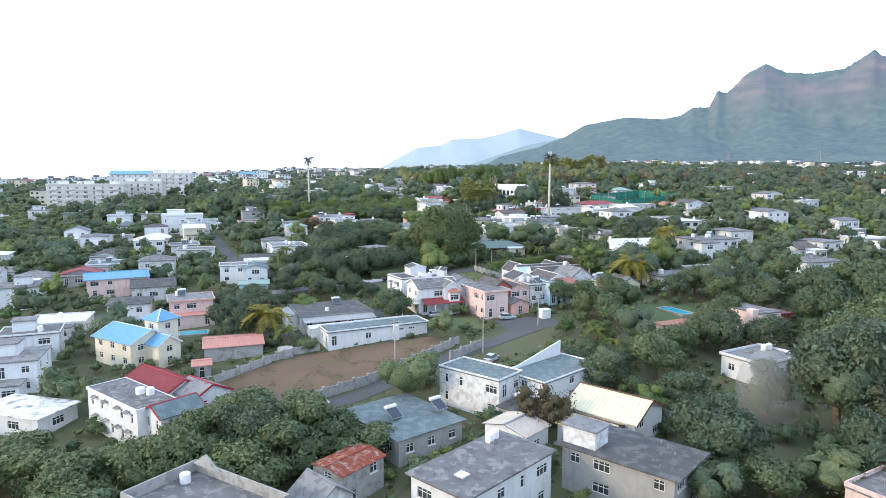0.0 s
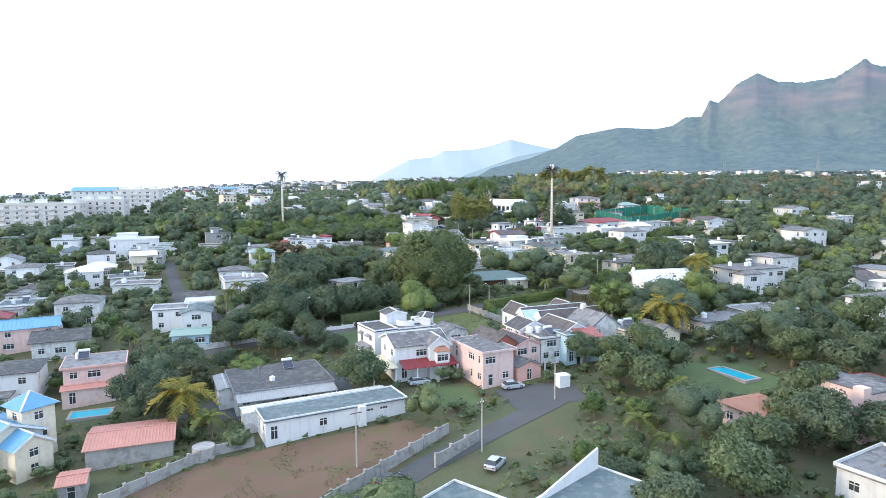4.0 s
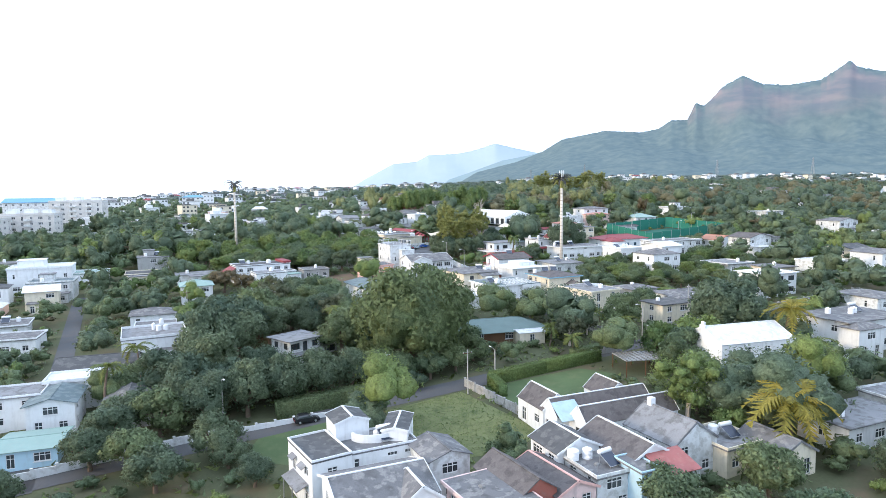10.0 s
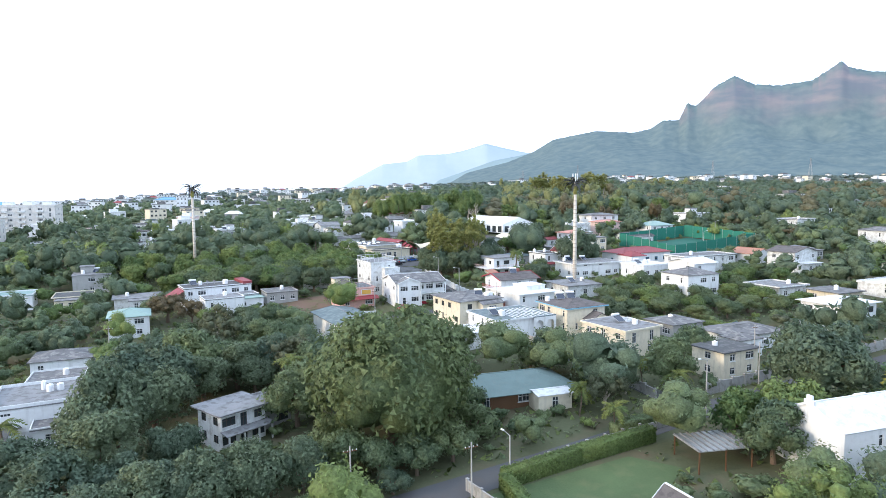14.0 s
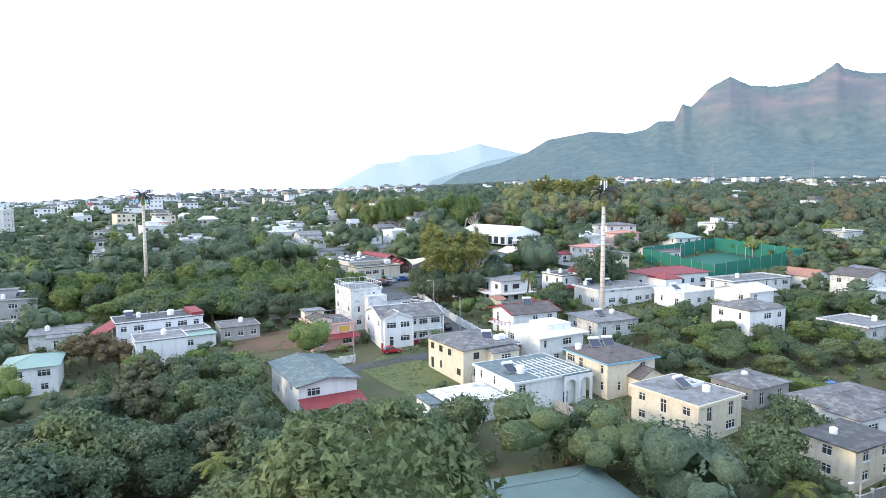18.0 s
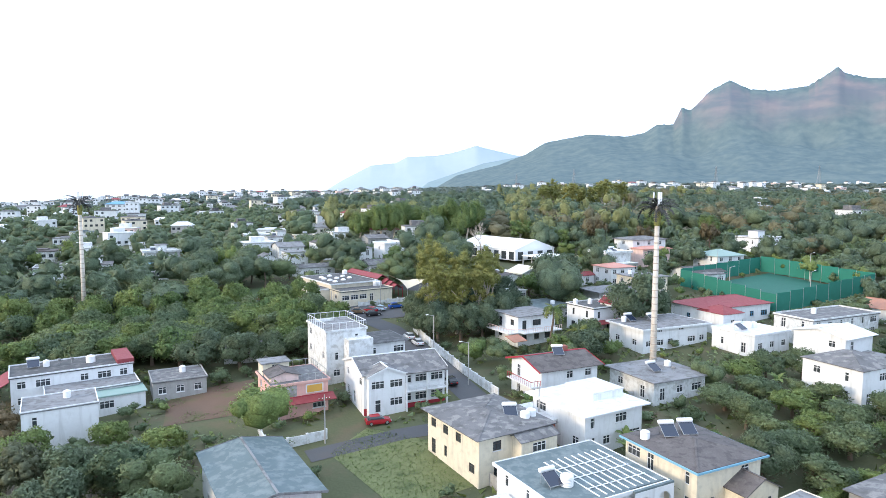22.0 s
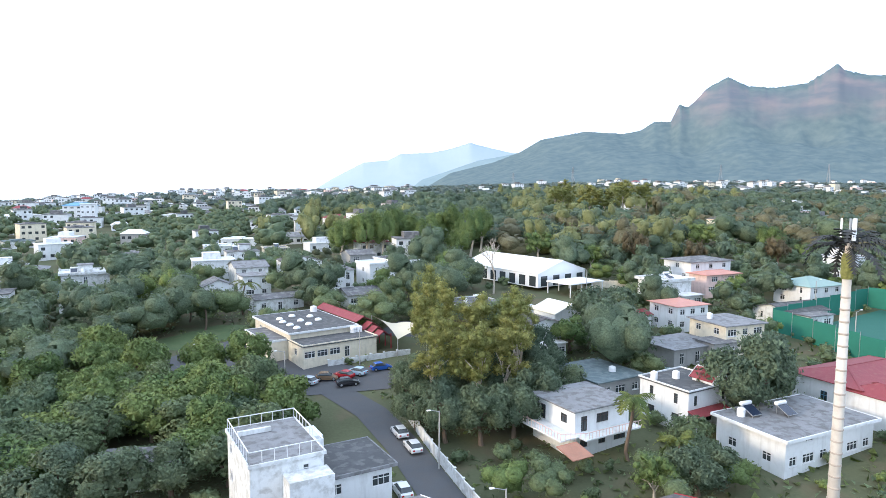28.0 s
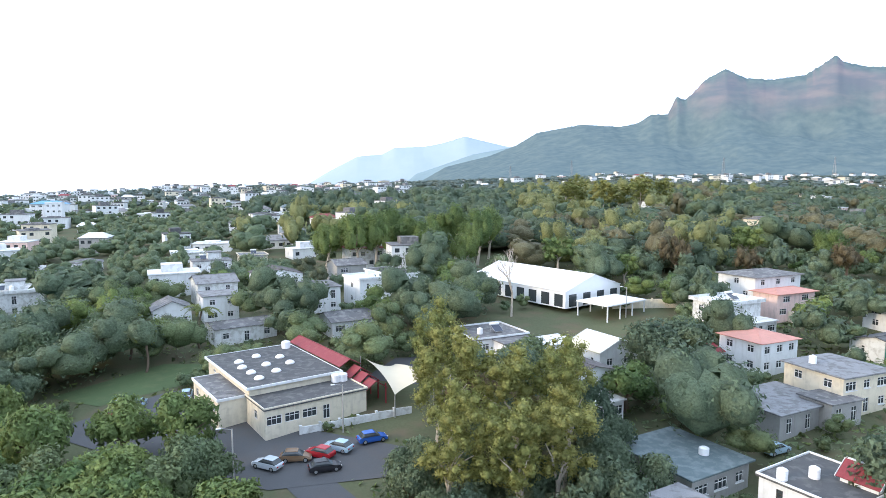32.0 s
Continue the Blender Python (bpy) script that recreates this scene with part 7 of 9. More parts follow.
part("lower_roof", mesh_of("lower_roof", *slope_slab([(-9.6, -9.5, 2.2), (-6.2, -9.5, 2.2), (-6.2, -6.2, 2.9), (-9.6, -6.2, 2.9)]), "tile_roof"), h)
h = house(51.2, 342, 9.5, 9, 26, 5.8, "white two-storey house with red gable dormer", "white", roofm="dark_roof", over=0.25, parapet=0.2, wins={"f": ["tall std std", "slim - slim"], "l": ["std std", "slim slim"], "r": ["std", "std"]}, frame="frame_dark", tanks=((-4, 2.5), (-0.8, 1)))
wing(h, 2.4, -2.5, 3.2, 3.6, 0.7, "white", "gable", "red_roof", z0=6.0, rise=1.2, ridge_along="y", trim="white")
part("porch_roof", mesh_of("porch_roof", *slope_slab([(-4.9, -6.2, 2.5), (3, -6.2, 2.5), (3, -4.5, 3.1), (-4.9, -4.5, 3.1)]), "red_roof"), h)
h = house(61.8, 331, 18, 10.5, 21, 4.2, "white house with broad pale grey flat roof", "white", roofm="concrete_light", storeys=2, over=0.6, rooftrim="white", wins={"f": ["std wide std - wide std", "- strip - strip - -"], "l": ["std std", "-"]}, heaters=((-1, 0.5), (-5.5, 2.5)), tanks=((-7, 3),))
h = house(41.5, 354.2, 10, 11, 25, 3.2, "low grey house with blue-grey flat roof", "grey_wall", roofm="grey_blue_roof", storeys=1, over=0.5, wins={"f": ["wide wide std"], "l": ["std std"]}, tanks=((1.5, -2, 0.6, 0.9),))
h = house(73.6, 371, 10, 9.5, 17, 5.6, "pale yellow two-storey house with tiled flat roof", "cream", roofm="concrete_light", over=0.5, wins={"f": ["wide tall std", "wide std wide"], "l": ["std std", "std std"]}, tanks=((-2.5, 2),))
wing(h, -6.5, -4, 6, 5, 2.9, "grey_wall", roofm="concrete", wins={"f": ["tall tall"]})
house(71, 387, 9, 8.5, 20, 5.4, "white house with faded pink hip roof", "white", "hip", "pink_roof", 2, rise=1.0, over=0.5, wins={"f": ["std std std", "std std std"], "l": ["std std", "std std"]})
h = house(93, 423, 15, 10, 20, 8.0, "large three-level house with grey roof and pale balconies", "white", "hip", "concrete", 3, rise=1.0, over=0.8, wins={"f": ["tall wide wide", "wide - wide", "std std std"], "l": ["std", "std std", "std"]})
wing(h, -2, -8, 12, 6, 5.2, "pale_pink", "hip", "pink_roof", 2, rise=0.8, over=0.7, wins={"f": ["wide tall wide", "wide wide"]})
house(112, 402, 12, 10, 20, 4.8, "white house with pale green hip roof", "white", "hip", "green_roof", 2, rise=1.8, over=0.6)
house(7.5, 453, 8, 15, 30, 6.5, "white two-storey block with dark flat roof", "white", roofm="dark_roof", over=0.2, rooftrim="white")
house(45, 392, 9, 8, 24, 3.8, "white house with cream gabled roof", "white", "gable", "cream_roof", 1, rise=1.8, over=0.4, ridge_along="y", trim="white")
house(37, 398, 8, 6, 24, 3.0, "long white outbuilding with flat roof", "white", roofm="white_roof", storeys=1)
h = house(83.5, 345.5, 21, 11, 21, 4.0, "long low building with dark red hip roof", "white", "hip", "red_roof", 1, rise=1.6, over=0.6, wins={"f": ["wide std wide std wide"], "l": ["tall"]}, frame="frame_blue")
wing(h, -8, -7, 6, 7, 3.6, "white", "hip", "red_roof", 1, rise=1.4, wins={"f": ["tall"]})
house(78.5, 323.5, 11, 10, 24, 3.8, "white low house with flat roof clutter", "white", roofm="white_roof", storeys=1, parapet=0.3, over=0.2, tanks=((1, 1), (2.5, 1)), heaters=((-3, 0),))
house(99, 329, 22, 9, 21, 4.8, "weathered pale house with cluttered grey roof", "white_old", roofm="concrete", over=0.2, parapet=0.3, tanks=((-3, 1),))


# ---- tennis court nets and lamps ----
def windbreak(pts, hgt):
    o = thing("court_fence", pts[0][0], pts[0][1], ground_z(*pts[0]), 0, "tall green windbreak netting round a tennis court", "fence")
    inv = o.matrix_basis.inverted()
    for (x0, y0), (x1, y1) in zip(pts, pts[1:]):
        L = math.hypot(x1 - x0, y1 - y0)
        n, ang = max(1, round(L / 5)), math.degrees(math.atan2(y1 - y0, x1 - x0))
        pmesh = mesh_of("net_panel", *box_data(0.06, L / n - 0.06, -0.02, 0.02, 0.3, hgt), "net_green")
        post = mesh_of("post", *tube(0.06, 0.06, -0.4, hgt + 0.2, 6), "metal")
        for i in range(n):
            x, y = x0 + (x1 - x0) * i / n, y0 + (y1 - y0) * i / n
            m = inv @ pose(x, y, ground_z(x, y), 0, 0, ang)
            part("net_panel", pmesh, o, m)
            part("post", post, o, m)


windbreak([(98, 346), (89, 380), (122, 394), (136, 362), (98, 346)], 5.2)
for x, y in ((95, 363), (112, 354), (105, 389), (128, 378)):
    street_pole(x, y, 8.5, True, 20)

# ---- masts ----
palm_mast(52.1, 310, 42.4, "tall banded mast disguised as a palm, antennas at its head")
palm_mast(-79, 371.5, 42.4, "tall slender mast disguised as a palm")

# ---- cars ----
for x, y, yaw, col in ((-21, 100.4, 35, "white"), (-4.4, 116.2, 45, "black"), (9.7, 119.5, 60, "silver"), (1.7, 296.3, 15, "red"), (7.4, 341.6, 108, "white"), (9.2, 336.8, 108, "white"), (7.5, 325.5, 108, "white"),
                       (14.5, 312, 108, "black"), (-0.3, 366.6, 150, "pale_blue"), (4.2, 368.5, 20, "blue"), (-5.6, 364.6, 0, "brown"), (-1.6, 361.6, 15, "black"), (-2.6, 365.2, 150, "red"), (-9.0, 363.2, 150, "silver"),
                       (-26.6, 388.4, 100, "pale_blue"), (-33.2, 385.8, 95, "pale_blue"), (-35.9, 386.2, 95, "white"), (-35.2, 380.2, 100, "red"), (15.5, 147.3, 20, "silver"), (-1.6, 151.2, 22, "silver"), (-46, 372, 20, "white"), (77, 262.5, 20, "blue"), (-16.5, 190.3, 24, "black"), (56, 358, 20, "pale_blue")):
    car(x, y, yaw, col)

# ---- pylons on the plain ----
def pylon(x, y, h):
    """A lattice power pylon: four tapered legs with bracing and three crossarms."""
    o = thing("pylon", x, y, land_z(x, y), 35, "grey lattice power pylon standing on the plain", "pylon", "pylons")

    def bar(p, q, r):
        p, q = Vector(p), Vector(q)
        return moved(tube(r, r, 0, (q - p).length, 4), Matrix.Translation(p) @ (q - p).to_track_quat("Z", "Y").to_matrix().to_4x4())
    w = [3.6 - 3.0 * min(1, k / 5) for k in range(7)]
    for sx, sy in ((-1, -1), (1, -1), (1, 1), (-1, 1)):
        part("leg", mesh_of("leg", *join(*[bar((sx * w[k], sy * w[k], h * k / 6 - 1), (sx * w[k + 1], sy * w[k + 1], h * (k + 1) / 6 - 1), 0.2) for k in range(6)]), "plastic_grey"), o)
    part("bracing", mesh_of("bracing", *join(*[bar((-s * w[k], t * w[k], h * k / 6 - 1), (s * w[k + 1], t * w[k + 1], h * (k + 1) / 6 - 1), 0.16) for k in range(6) for s in (-1, 1) for t in (-1, 1)]), "plastic_grey"), o)
    for k, L in ((0.68, 6.5), (0.8, 5.2), (0.92, 4.0)):
        part("crossarm", mesh_of("crossarm", *join(bar((-L, 0, h * k), (L, 0, h * k), 0.2), bar((-L, 0, h * k), (0, 0, h * (k + 0.05)), 0.18), bar((L, 0, h * k), (0, 0, h * (k + 0.05)), 0.18)), "plastic_grey"), o)


for a, d in ((10.0, 1620), (14.7, 1560), (25.5, 1480), (32.4, 1450)):
    pylon(d * math.sin(radians(a)) + 2.6, d * math.cos(radians(a)) + 98, 40)

# ---- poles ----
for x, y, hh, arm, yaw in ((8.2, 124, 8, False, 40), (-9.5, 121, 8.5, False, 30), (10.5, 198.5, 8, False, 24), (49, 219, 9, True, 200), (26, 289, 8, True, 110), (17.8, 311, 8, True, 190), (12.5, 331, 8, True, 200), (-6.0, 290.5, 7.5, False, 20),
                           (-30, 190.5, 8, True, 300), (-4, 199.5, 8, False, 24), (22, 141.5, 7, False, 30), (63, 229, 8, True, 30), (-12, 358, 8, True, 200), (0, 372, 7, True, 210), (66, 236, 9, False, 24), (16, 204, 6, True, 120), (-62, 264, 8, False, 20), (60, 420, 7, True, 200), (28, 376, 7, True, 160)):
    street_pole(x, y, hh, arm, yaw)


# ---- apartment block and other landmarks ----
def apartments(x, y, a, b, yaw, floors, label, roofm="white_roof"):
    h = house(x, y, a, b, yaw, floors * 3.0, label, "apartment", roofm=roofm, storeys=floors, over=0.2, parapet=0.8, name="apartment_building", cat="apartments", group="apartment buildings",
              plain=True,
              wins={s: [["std", "wide", "tall"] * max(1, int((a if s == "f" else b) / 12)) for k in range(floors)] for s in "fr"})
    for i in range(3):
        wing(h, -a / 2 + a * (i + 0.5) / 3, 0, 4.5, 6, 2.6, "white", roofm="white_roof", z0=floors * 3.0 + 0.2)
    for k in range(1, floors):
        for i in range(int(a / 9)):
            xx = -a / 2 + 9 * i + 4.5
            add_box(h, "balcony", xx - 1.8, xx + 1.8, -b / 2 - 1.3, -b / 2 - 0.02, 3.0 * k - 0.15, 3.0 * k + 0.9, "white_old")


apartments(-232, 415, 46, 16, 12, 5, "white five-storey apartment building with balconies")
apartments(-208, 440, 26, 14, 12, 5, "cream apartment building end with flat roof")
apartments(-214, 500, 30, 14, 12, 6, "pale apartment building behind others")
house(-255, 520, 30, 14, 12, 17, "apartment building with bright blue roof", "white_old", "gable", "blue_roof", 5, rise=2.5, over=0.6, wins={"f": [["std"] * 7] * 5})
house(-232, 758, 22, 12, 10, 9, "white three-storey building with bright blue roof", "white", "hip", "blue_roof", 3, rise=2.2, over=0.6, wins={"f": [["wide"] * 5] * 3})
h = house(-131, 316, 19, 13, 22, 8.4, "large white modern house with stacked terraces", "white", roofm="white_roof", over=0.2, parapet=0.5, wins={"f": ["wide tall wide tall", "slim - tall slim tall"], "r": ["std std", "std"], "l": ["std", "std"]})
wing(h, -3, 1, 8, 7, 2.4, "white", roofm="white_roof", z0=8.6)
wing(h, 15, 2, 11, 10, 5.4, "white", roofm="green_roof", storeys=2, parapet=0.4, wins={"f": ["std - -", "- -"]})
house(-195, 690, 9, 8, 15, 14, "tall white block above the trees", "white", roofm="white_roof", storeys=4, wins={"f": [["std"] * 3] * 4})

# ---- houses of the western blocks ----
house(-98, 186, 16, 11, 30, 5.4, "house with long bright blue sheet roof", "pale_pink", "gable", "blue_roof", 2, rise=1.2, over=0.7, ribs=0.8, wins={"f": ["tall wide - wide", "wide std - std"], "r": ["std", "std"]}, tanks=())
house(-84, 179.5, 11, 9.5, 24, 4.0, "house with dark shingle roof", "white_old", "gable", "dark_roof", 1, rise=1.5, over=0.6, wins={"f": ["std wide std"], "r": ["std std"]})
house(-63, 217.5, 14, 10.5, 16, 3.2, "low house with wide dark grey gable roof", "white_old", "gable", "dark_roof", 1, rise=1.7, over=0.6, wins={"f": ["std std std std"], "r": ["std std"]})
h = house(-59, 195, 7, 9, 18, 5.0, "white two-storey house with grey-green roof and awnings", "white", "gable", "grey_blue_roof", 2, rise=0.9, over=0.5, ridge_along="y", wins={"f": ["tall std", "wide"], "r": ["std std", "std std"]})
wing(h, -6.5, 4, 8, 7, 5.2, "white", roofm="concrete_light", storeys=2, parapet=0.3, wins={"f": ["std -", "std std"]})
wing(h, 1.5, 9, 9, 6, 5.6, "white", roofm="white_roof", storeys=2, parapet=0.4)
h = house(-47.5, 196, 7.5, 9.5, 18, 3.4, "small white house with grey gable roofs", "white", "gable", "concrete", 1, rise=1.4, over=0.4, ridge_along="y", wins={"f": ["wide std"], "r": ["std std"]})
house(-56, 183.5, 8, 8, 16, 2.7, "low house with pale blue-green sheet roof", "blue_wall", "gable", "green_roof", 1, rise=0.5, over=0.5, wins={"f": ["tall wide"]})
house(-95, 240, 13, 9, 16, 3.6, "low white house with roof tanks", "white", roofm="concrete", storeys=1, over=0.3, parapet=0.3, tanks=((-4, 1, 0.8, 1.3),), wins={"f": ["std wide std"]})
house(-67.5, 287, 9, 10, 22, 5.2, "white house with pale green hip roof", "white", "hip", "green_roof", 2, rise=1.4, over=0.5)
h = house(64.5, 175.5, 13.5, 7.5, 22, 3.2, "low white house with pale flat roof behind a wall", "white", roofm="concrete_light", storeys=1, over=0.4, wins={"f": ["std wide std"], "l": ["std"]}, tanks=((-3.5, 0, 0.8, 1.2),), dishes=((1, 1),))
house(78, 181.5, 13, 8, 18, 3.0, "low white house with stained flat roof behind a wall", "white_old", roofm="concrete_light", storeys=1, over=0.4, parapet=0.3, wins={"f": ["std wide std"], "l": ["std"]}, dishes=((1, 1),))
h = house(-47.5, 297.5, 10, 8, 28, 6.0, "big plain white house block with roof pipes", "white", roofm="concrete_light", storeys=2, over=0.1, parapet=0.15, wins={"f": ["tall -", "slim - -"], "r": ["std", "std"]}, tanks=((1, 1),))
h = house(-76, 430, 15, 11, 20, 3.6, "low white house with dark blue roof", "white", "gable", "blue_roof", 1, rise=1.4, over=0.6, wins={"f": ["wide std wide std"], "r": ["std"]})
house(-2, 422, 11, 8.5, 26, 3.2, "white bungalow with grey gable roof", "white", "gable", "concrete", 1, rise=1.3, over=0.5, wins={"f": ["wide std std"]})
h = house(1.4, 446, 9, 9, 30, 6.6, "tall white modern house with flat roof", "white", roofm="white_roof", storeys=2, parapet=0.4, wins={"f": ["tall -", "slim std"], "l": ["std", "std"]}, tanks=((1, 2),))
house(-43.5, 433, 8, 8, 24, 4.6, "white gabled house with grey roof", "white", "gable", "concrete", 1, rise=1.8, over=0.4, ridge_along="y")
house(-34, 438, 8, 8, 24, 6.0, "white two-storey house with flat roof", "white", roofm="concrete_light", storeys=2)
house(-25, 421, 13, 8, 30, 3.2, "low buildings with grey sheet roofs behind the school", "white_old", "gable", "concrete", 1, rise=0.8)
house(62, 389, 5, 4.5, 22, 2.8, "small white shed with red roof", "white", "gable", "red_roof", 1, rise=0.8)
house(62, 367, 12, 9, 22, 3.0, "low open-fronted house with pale flat roof", "grey_wall", roofm="concrete_light", storeys=1, over=0.6, wins={"f": ["tall tall tall"]})
bare_tree(35, 426, 15)
conifer(53.5, 379.5, 9)
conifer(-44, 193, 9)
conifer(4, 427, 8)
palm(55, 174.8, 6.6, 1.25)
palm(-52.5, 198, 8.5, 0.7)

# ---- houses that fill the blocks on the same street grid ----
FILL = random.Random(11)
WALLS = ["white"] * 7 + ["white_old"] * 4 + ["cream", "pale_pink", "grey_wall"]
ROOFS = ["concrete", "concrete", "concrete_light", "concrete_light", "dark_roof", "white_roof", "grey_blue_roof", "brown_shingle", "concrete"]
WORD = {"white": "white", "white_old": "weathered white", "cream": "cream", "pale_pink": "pale pink", "grey_wall": "grey rendered", "pale_yellow": "pale yellow", "pink": "pink"}
RWORD = {"concrete": "grey concrete roof", "concrete_light": "pale concrete roof", "dark_roof": "dark flat roof", "white_roof": "white flat roof", "grey_blue_roof": "grey-green roof", "brown_shingle": "brown shingle roof", "red_roof": "red sheet roof", "blue_roof": "blue sheet roof", "tile_roof": "terracotta roof"}


def inside(pts, x, y):
    c = False
    for i in range(len(pts)):
        (x0, y0), (x1, y1) = pts[i], pts[i - 1]
        if (y0 > y) != (y1 > y) and x < (x1 - x0) * (y - y0) / (y1 - y0) + x0:
            c = not c
    return c


def on_road(x, y, more=0.0):
    for x0, y0, x1, y1, w in ROADS:
        dx, dy = x1 - x0, y1 - y0
        t = max(0, min(1, ((x - x0) * dx + (y - y0) * dy) / (dx * dx + dy * dy)))
        if math.hypot(x - x0 - t * dx, y - y0 - t * dy) < w + more:
            return True
    return False


def in_foot(x, y, more):
    for fx, fy, a, b, c, s in FOOT:
        dx, dy = x - fx, y - fy
        if abs(dx) < 60 and abs(dy) < 60 and abs(dx * c + dy * s) < a + more and abs(-dx * s + dy * c) < b + more:
            return True
    return False


def free(x, y, more, ahead=0.0):
    return not (in_foot(x, y, more) or on_road(x, y, 0.6 + more * 0.5) or any(inside(p, x, y) or (ahead and any(inside(p, x * (1 + a / 120), y + a) for a in (4, 8, 12, 16))) for p in CLEAR) or (ahead and on_road(x, y + ahead * 0.6, 0)))


def fill_house(x, y, rng, small=False):
    a, b, st = rng.uniform(8.5, 13), rng.uniform(8, 11), rng.choice([1, 1, 2, 2, 2])
    wall, roofm = rng.choice(WALLS), rng.choice(ROOFS)
    kind = rng.choice(["flat", "flat", "flat", "gable", "hip"])
    if roofm in ("brown_shingle",) and kind == "flat":
        kind = "gable"
    if rng.random() < 0.06:
        roofm, kind = rng.choice(["red_roof", "blue_roof", "tile_roof"]), rng.choice(["gable", "hip"])
    lab = f"{WORD[wall]} {'two-storey' if st == 2 else 'single-storey'} house with {RWORD[roofm]}"
    hh = 3.0 * st
    n = max(2, int(a / 3.6))
    wins = {"f": [[rng.choice(["std", "wide", "-", "tall", "std"]) for _ in range(n)] for _ in range(st)]}
    side = "r" if x < 0 else "l"
    wins[side] = [[rng.choice(["std", "-", "slim"]) for _ in range(2)] for _ in range(st)]
    h = house(x, y, a, b, 22 + rng.uniform(-4, 4) + rng.choice([0, 0, 0, 180]) * 0, hh, lab, wall, kind, roofm, st, wins=wins, rise=rng.uniform(0.9, 1.9), over=rng.uniform(0.2, 0.7),
              parapet=rng.choice([0, 0.3, 0.5]) if kind == "flat" else 0, ridge_along=rng.choice("xy"), tanks=((rng.uniform(-3, 3), rng.uniform(-2, 2)),) if kind == "flat" and rng.random() < 0.7 else (),
              heaters=((rng.uniform(-3, 3), rng.uniform(-2, 2)),) if kind == "flat" and rng.random() < 0.3 else (), plain=True)
    if kind == "flat" and st == 2 and rng.random() < 0.5:
        wing(h, rng.uniform(-2, 2), 1, 4, 4, 2.2, wall, roofm="concrete_light", z0=hh + 0.2)
    if rng.random() < 0.5:
        wing(h, rng.uniform(-2, 2), -b / 2 - 2, a * 0.6, 4.2, 2.8, wall, roofm=rng.choice(["concrete_light", "white_roof", "concrete"]), wins={"f": ["tall wide"]}, plain=True)


def grid_fill(x0, x1, y0, y1, keep, sx=17, sy=19, seed=1):
    """House plots on the turned street grid inside a box."""
    rng = random.Random(seed)
    c, s = math.cos(radians(22)), math.sin(radians(22))
    for i in range(-60, 60):
        for j in range(-10, 70):
            u, v = i * sx + rng.uniform(-3, 3), j * sy + rng.uniform(-3, 3)
            x, y = u * c - v * s, u * s + v * c
            if x0 < x < x1 and y0 < y < y1 and rng.random() < keep and free(x, y, 7.5):
                fill_house(x, y, rng)


for fx, fy in ((-95, 207), (-118.7, 204), (-118.6, 326), (-100.6, 325), (-149, 269), (-118.6, 219), (-119, 253), (-106, 256), (112, 281), (131, 286), (145, 280), (126, 322), (89, 313)):
    if free(fx, fy, 3):
        fill_house(fx, fy, FILL)
grid_fill(-165, -68, 120, 205, 0.9, 15.5, 17, seed=2)
grid_fill(-175, -70, 205, 345, 0.72, 16, 18, seed=3)
grid_fill(-66, -38, 165, 262, 0.75, 15.5, 17, seed=4)
grid_fill(72, 165, 175, 300, 0.42, seed=5)
grid_fill(78, 190, 300, 460, 0.38, seed=6)
grid_fill(24, 78, 346, 410, 0.45, 16, 16, seed=7)
grid_fill(-130, -5, 400, 520, 0.5, seed=8)
grid_fill(-60, -25, 105, 122, 0.5, seed=9)
grid_fill(-120, -62, 85, 125, 0.45, seed=10)
grid_fill(-260, -165, 250, 520, 0.4, 20, 22, seed=12)


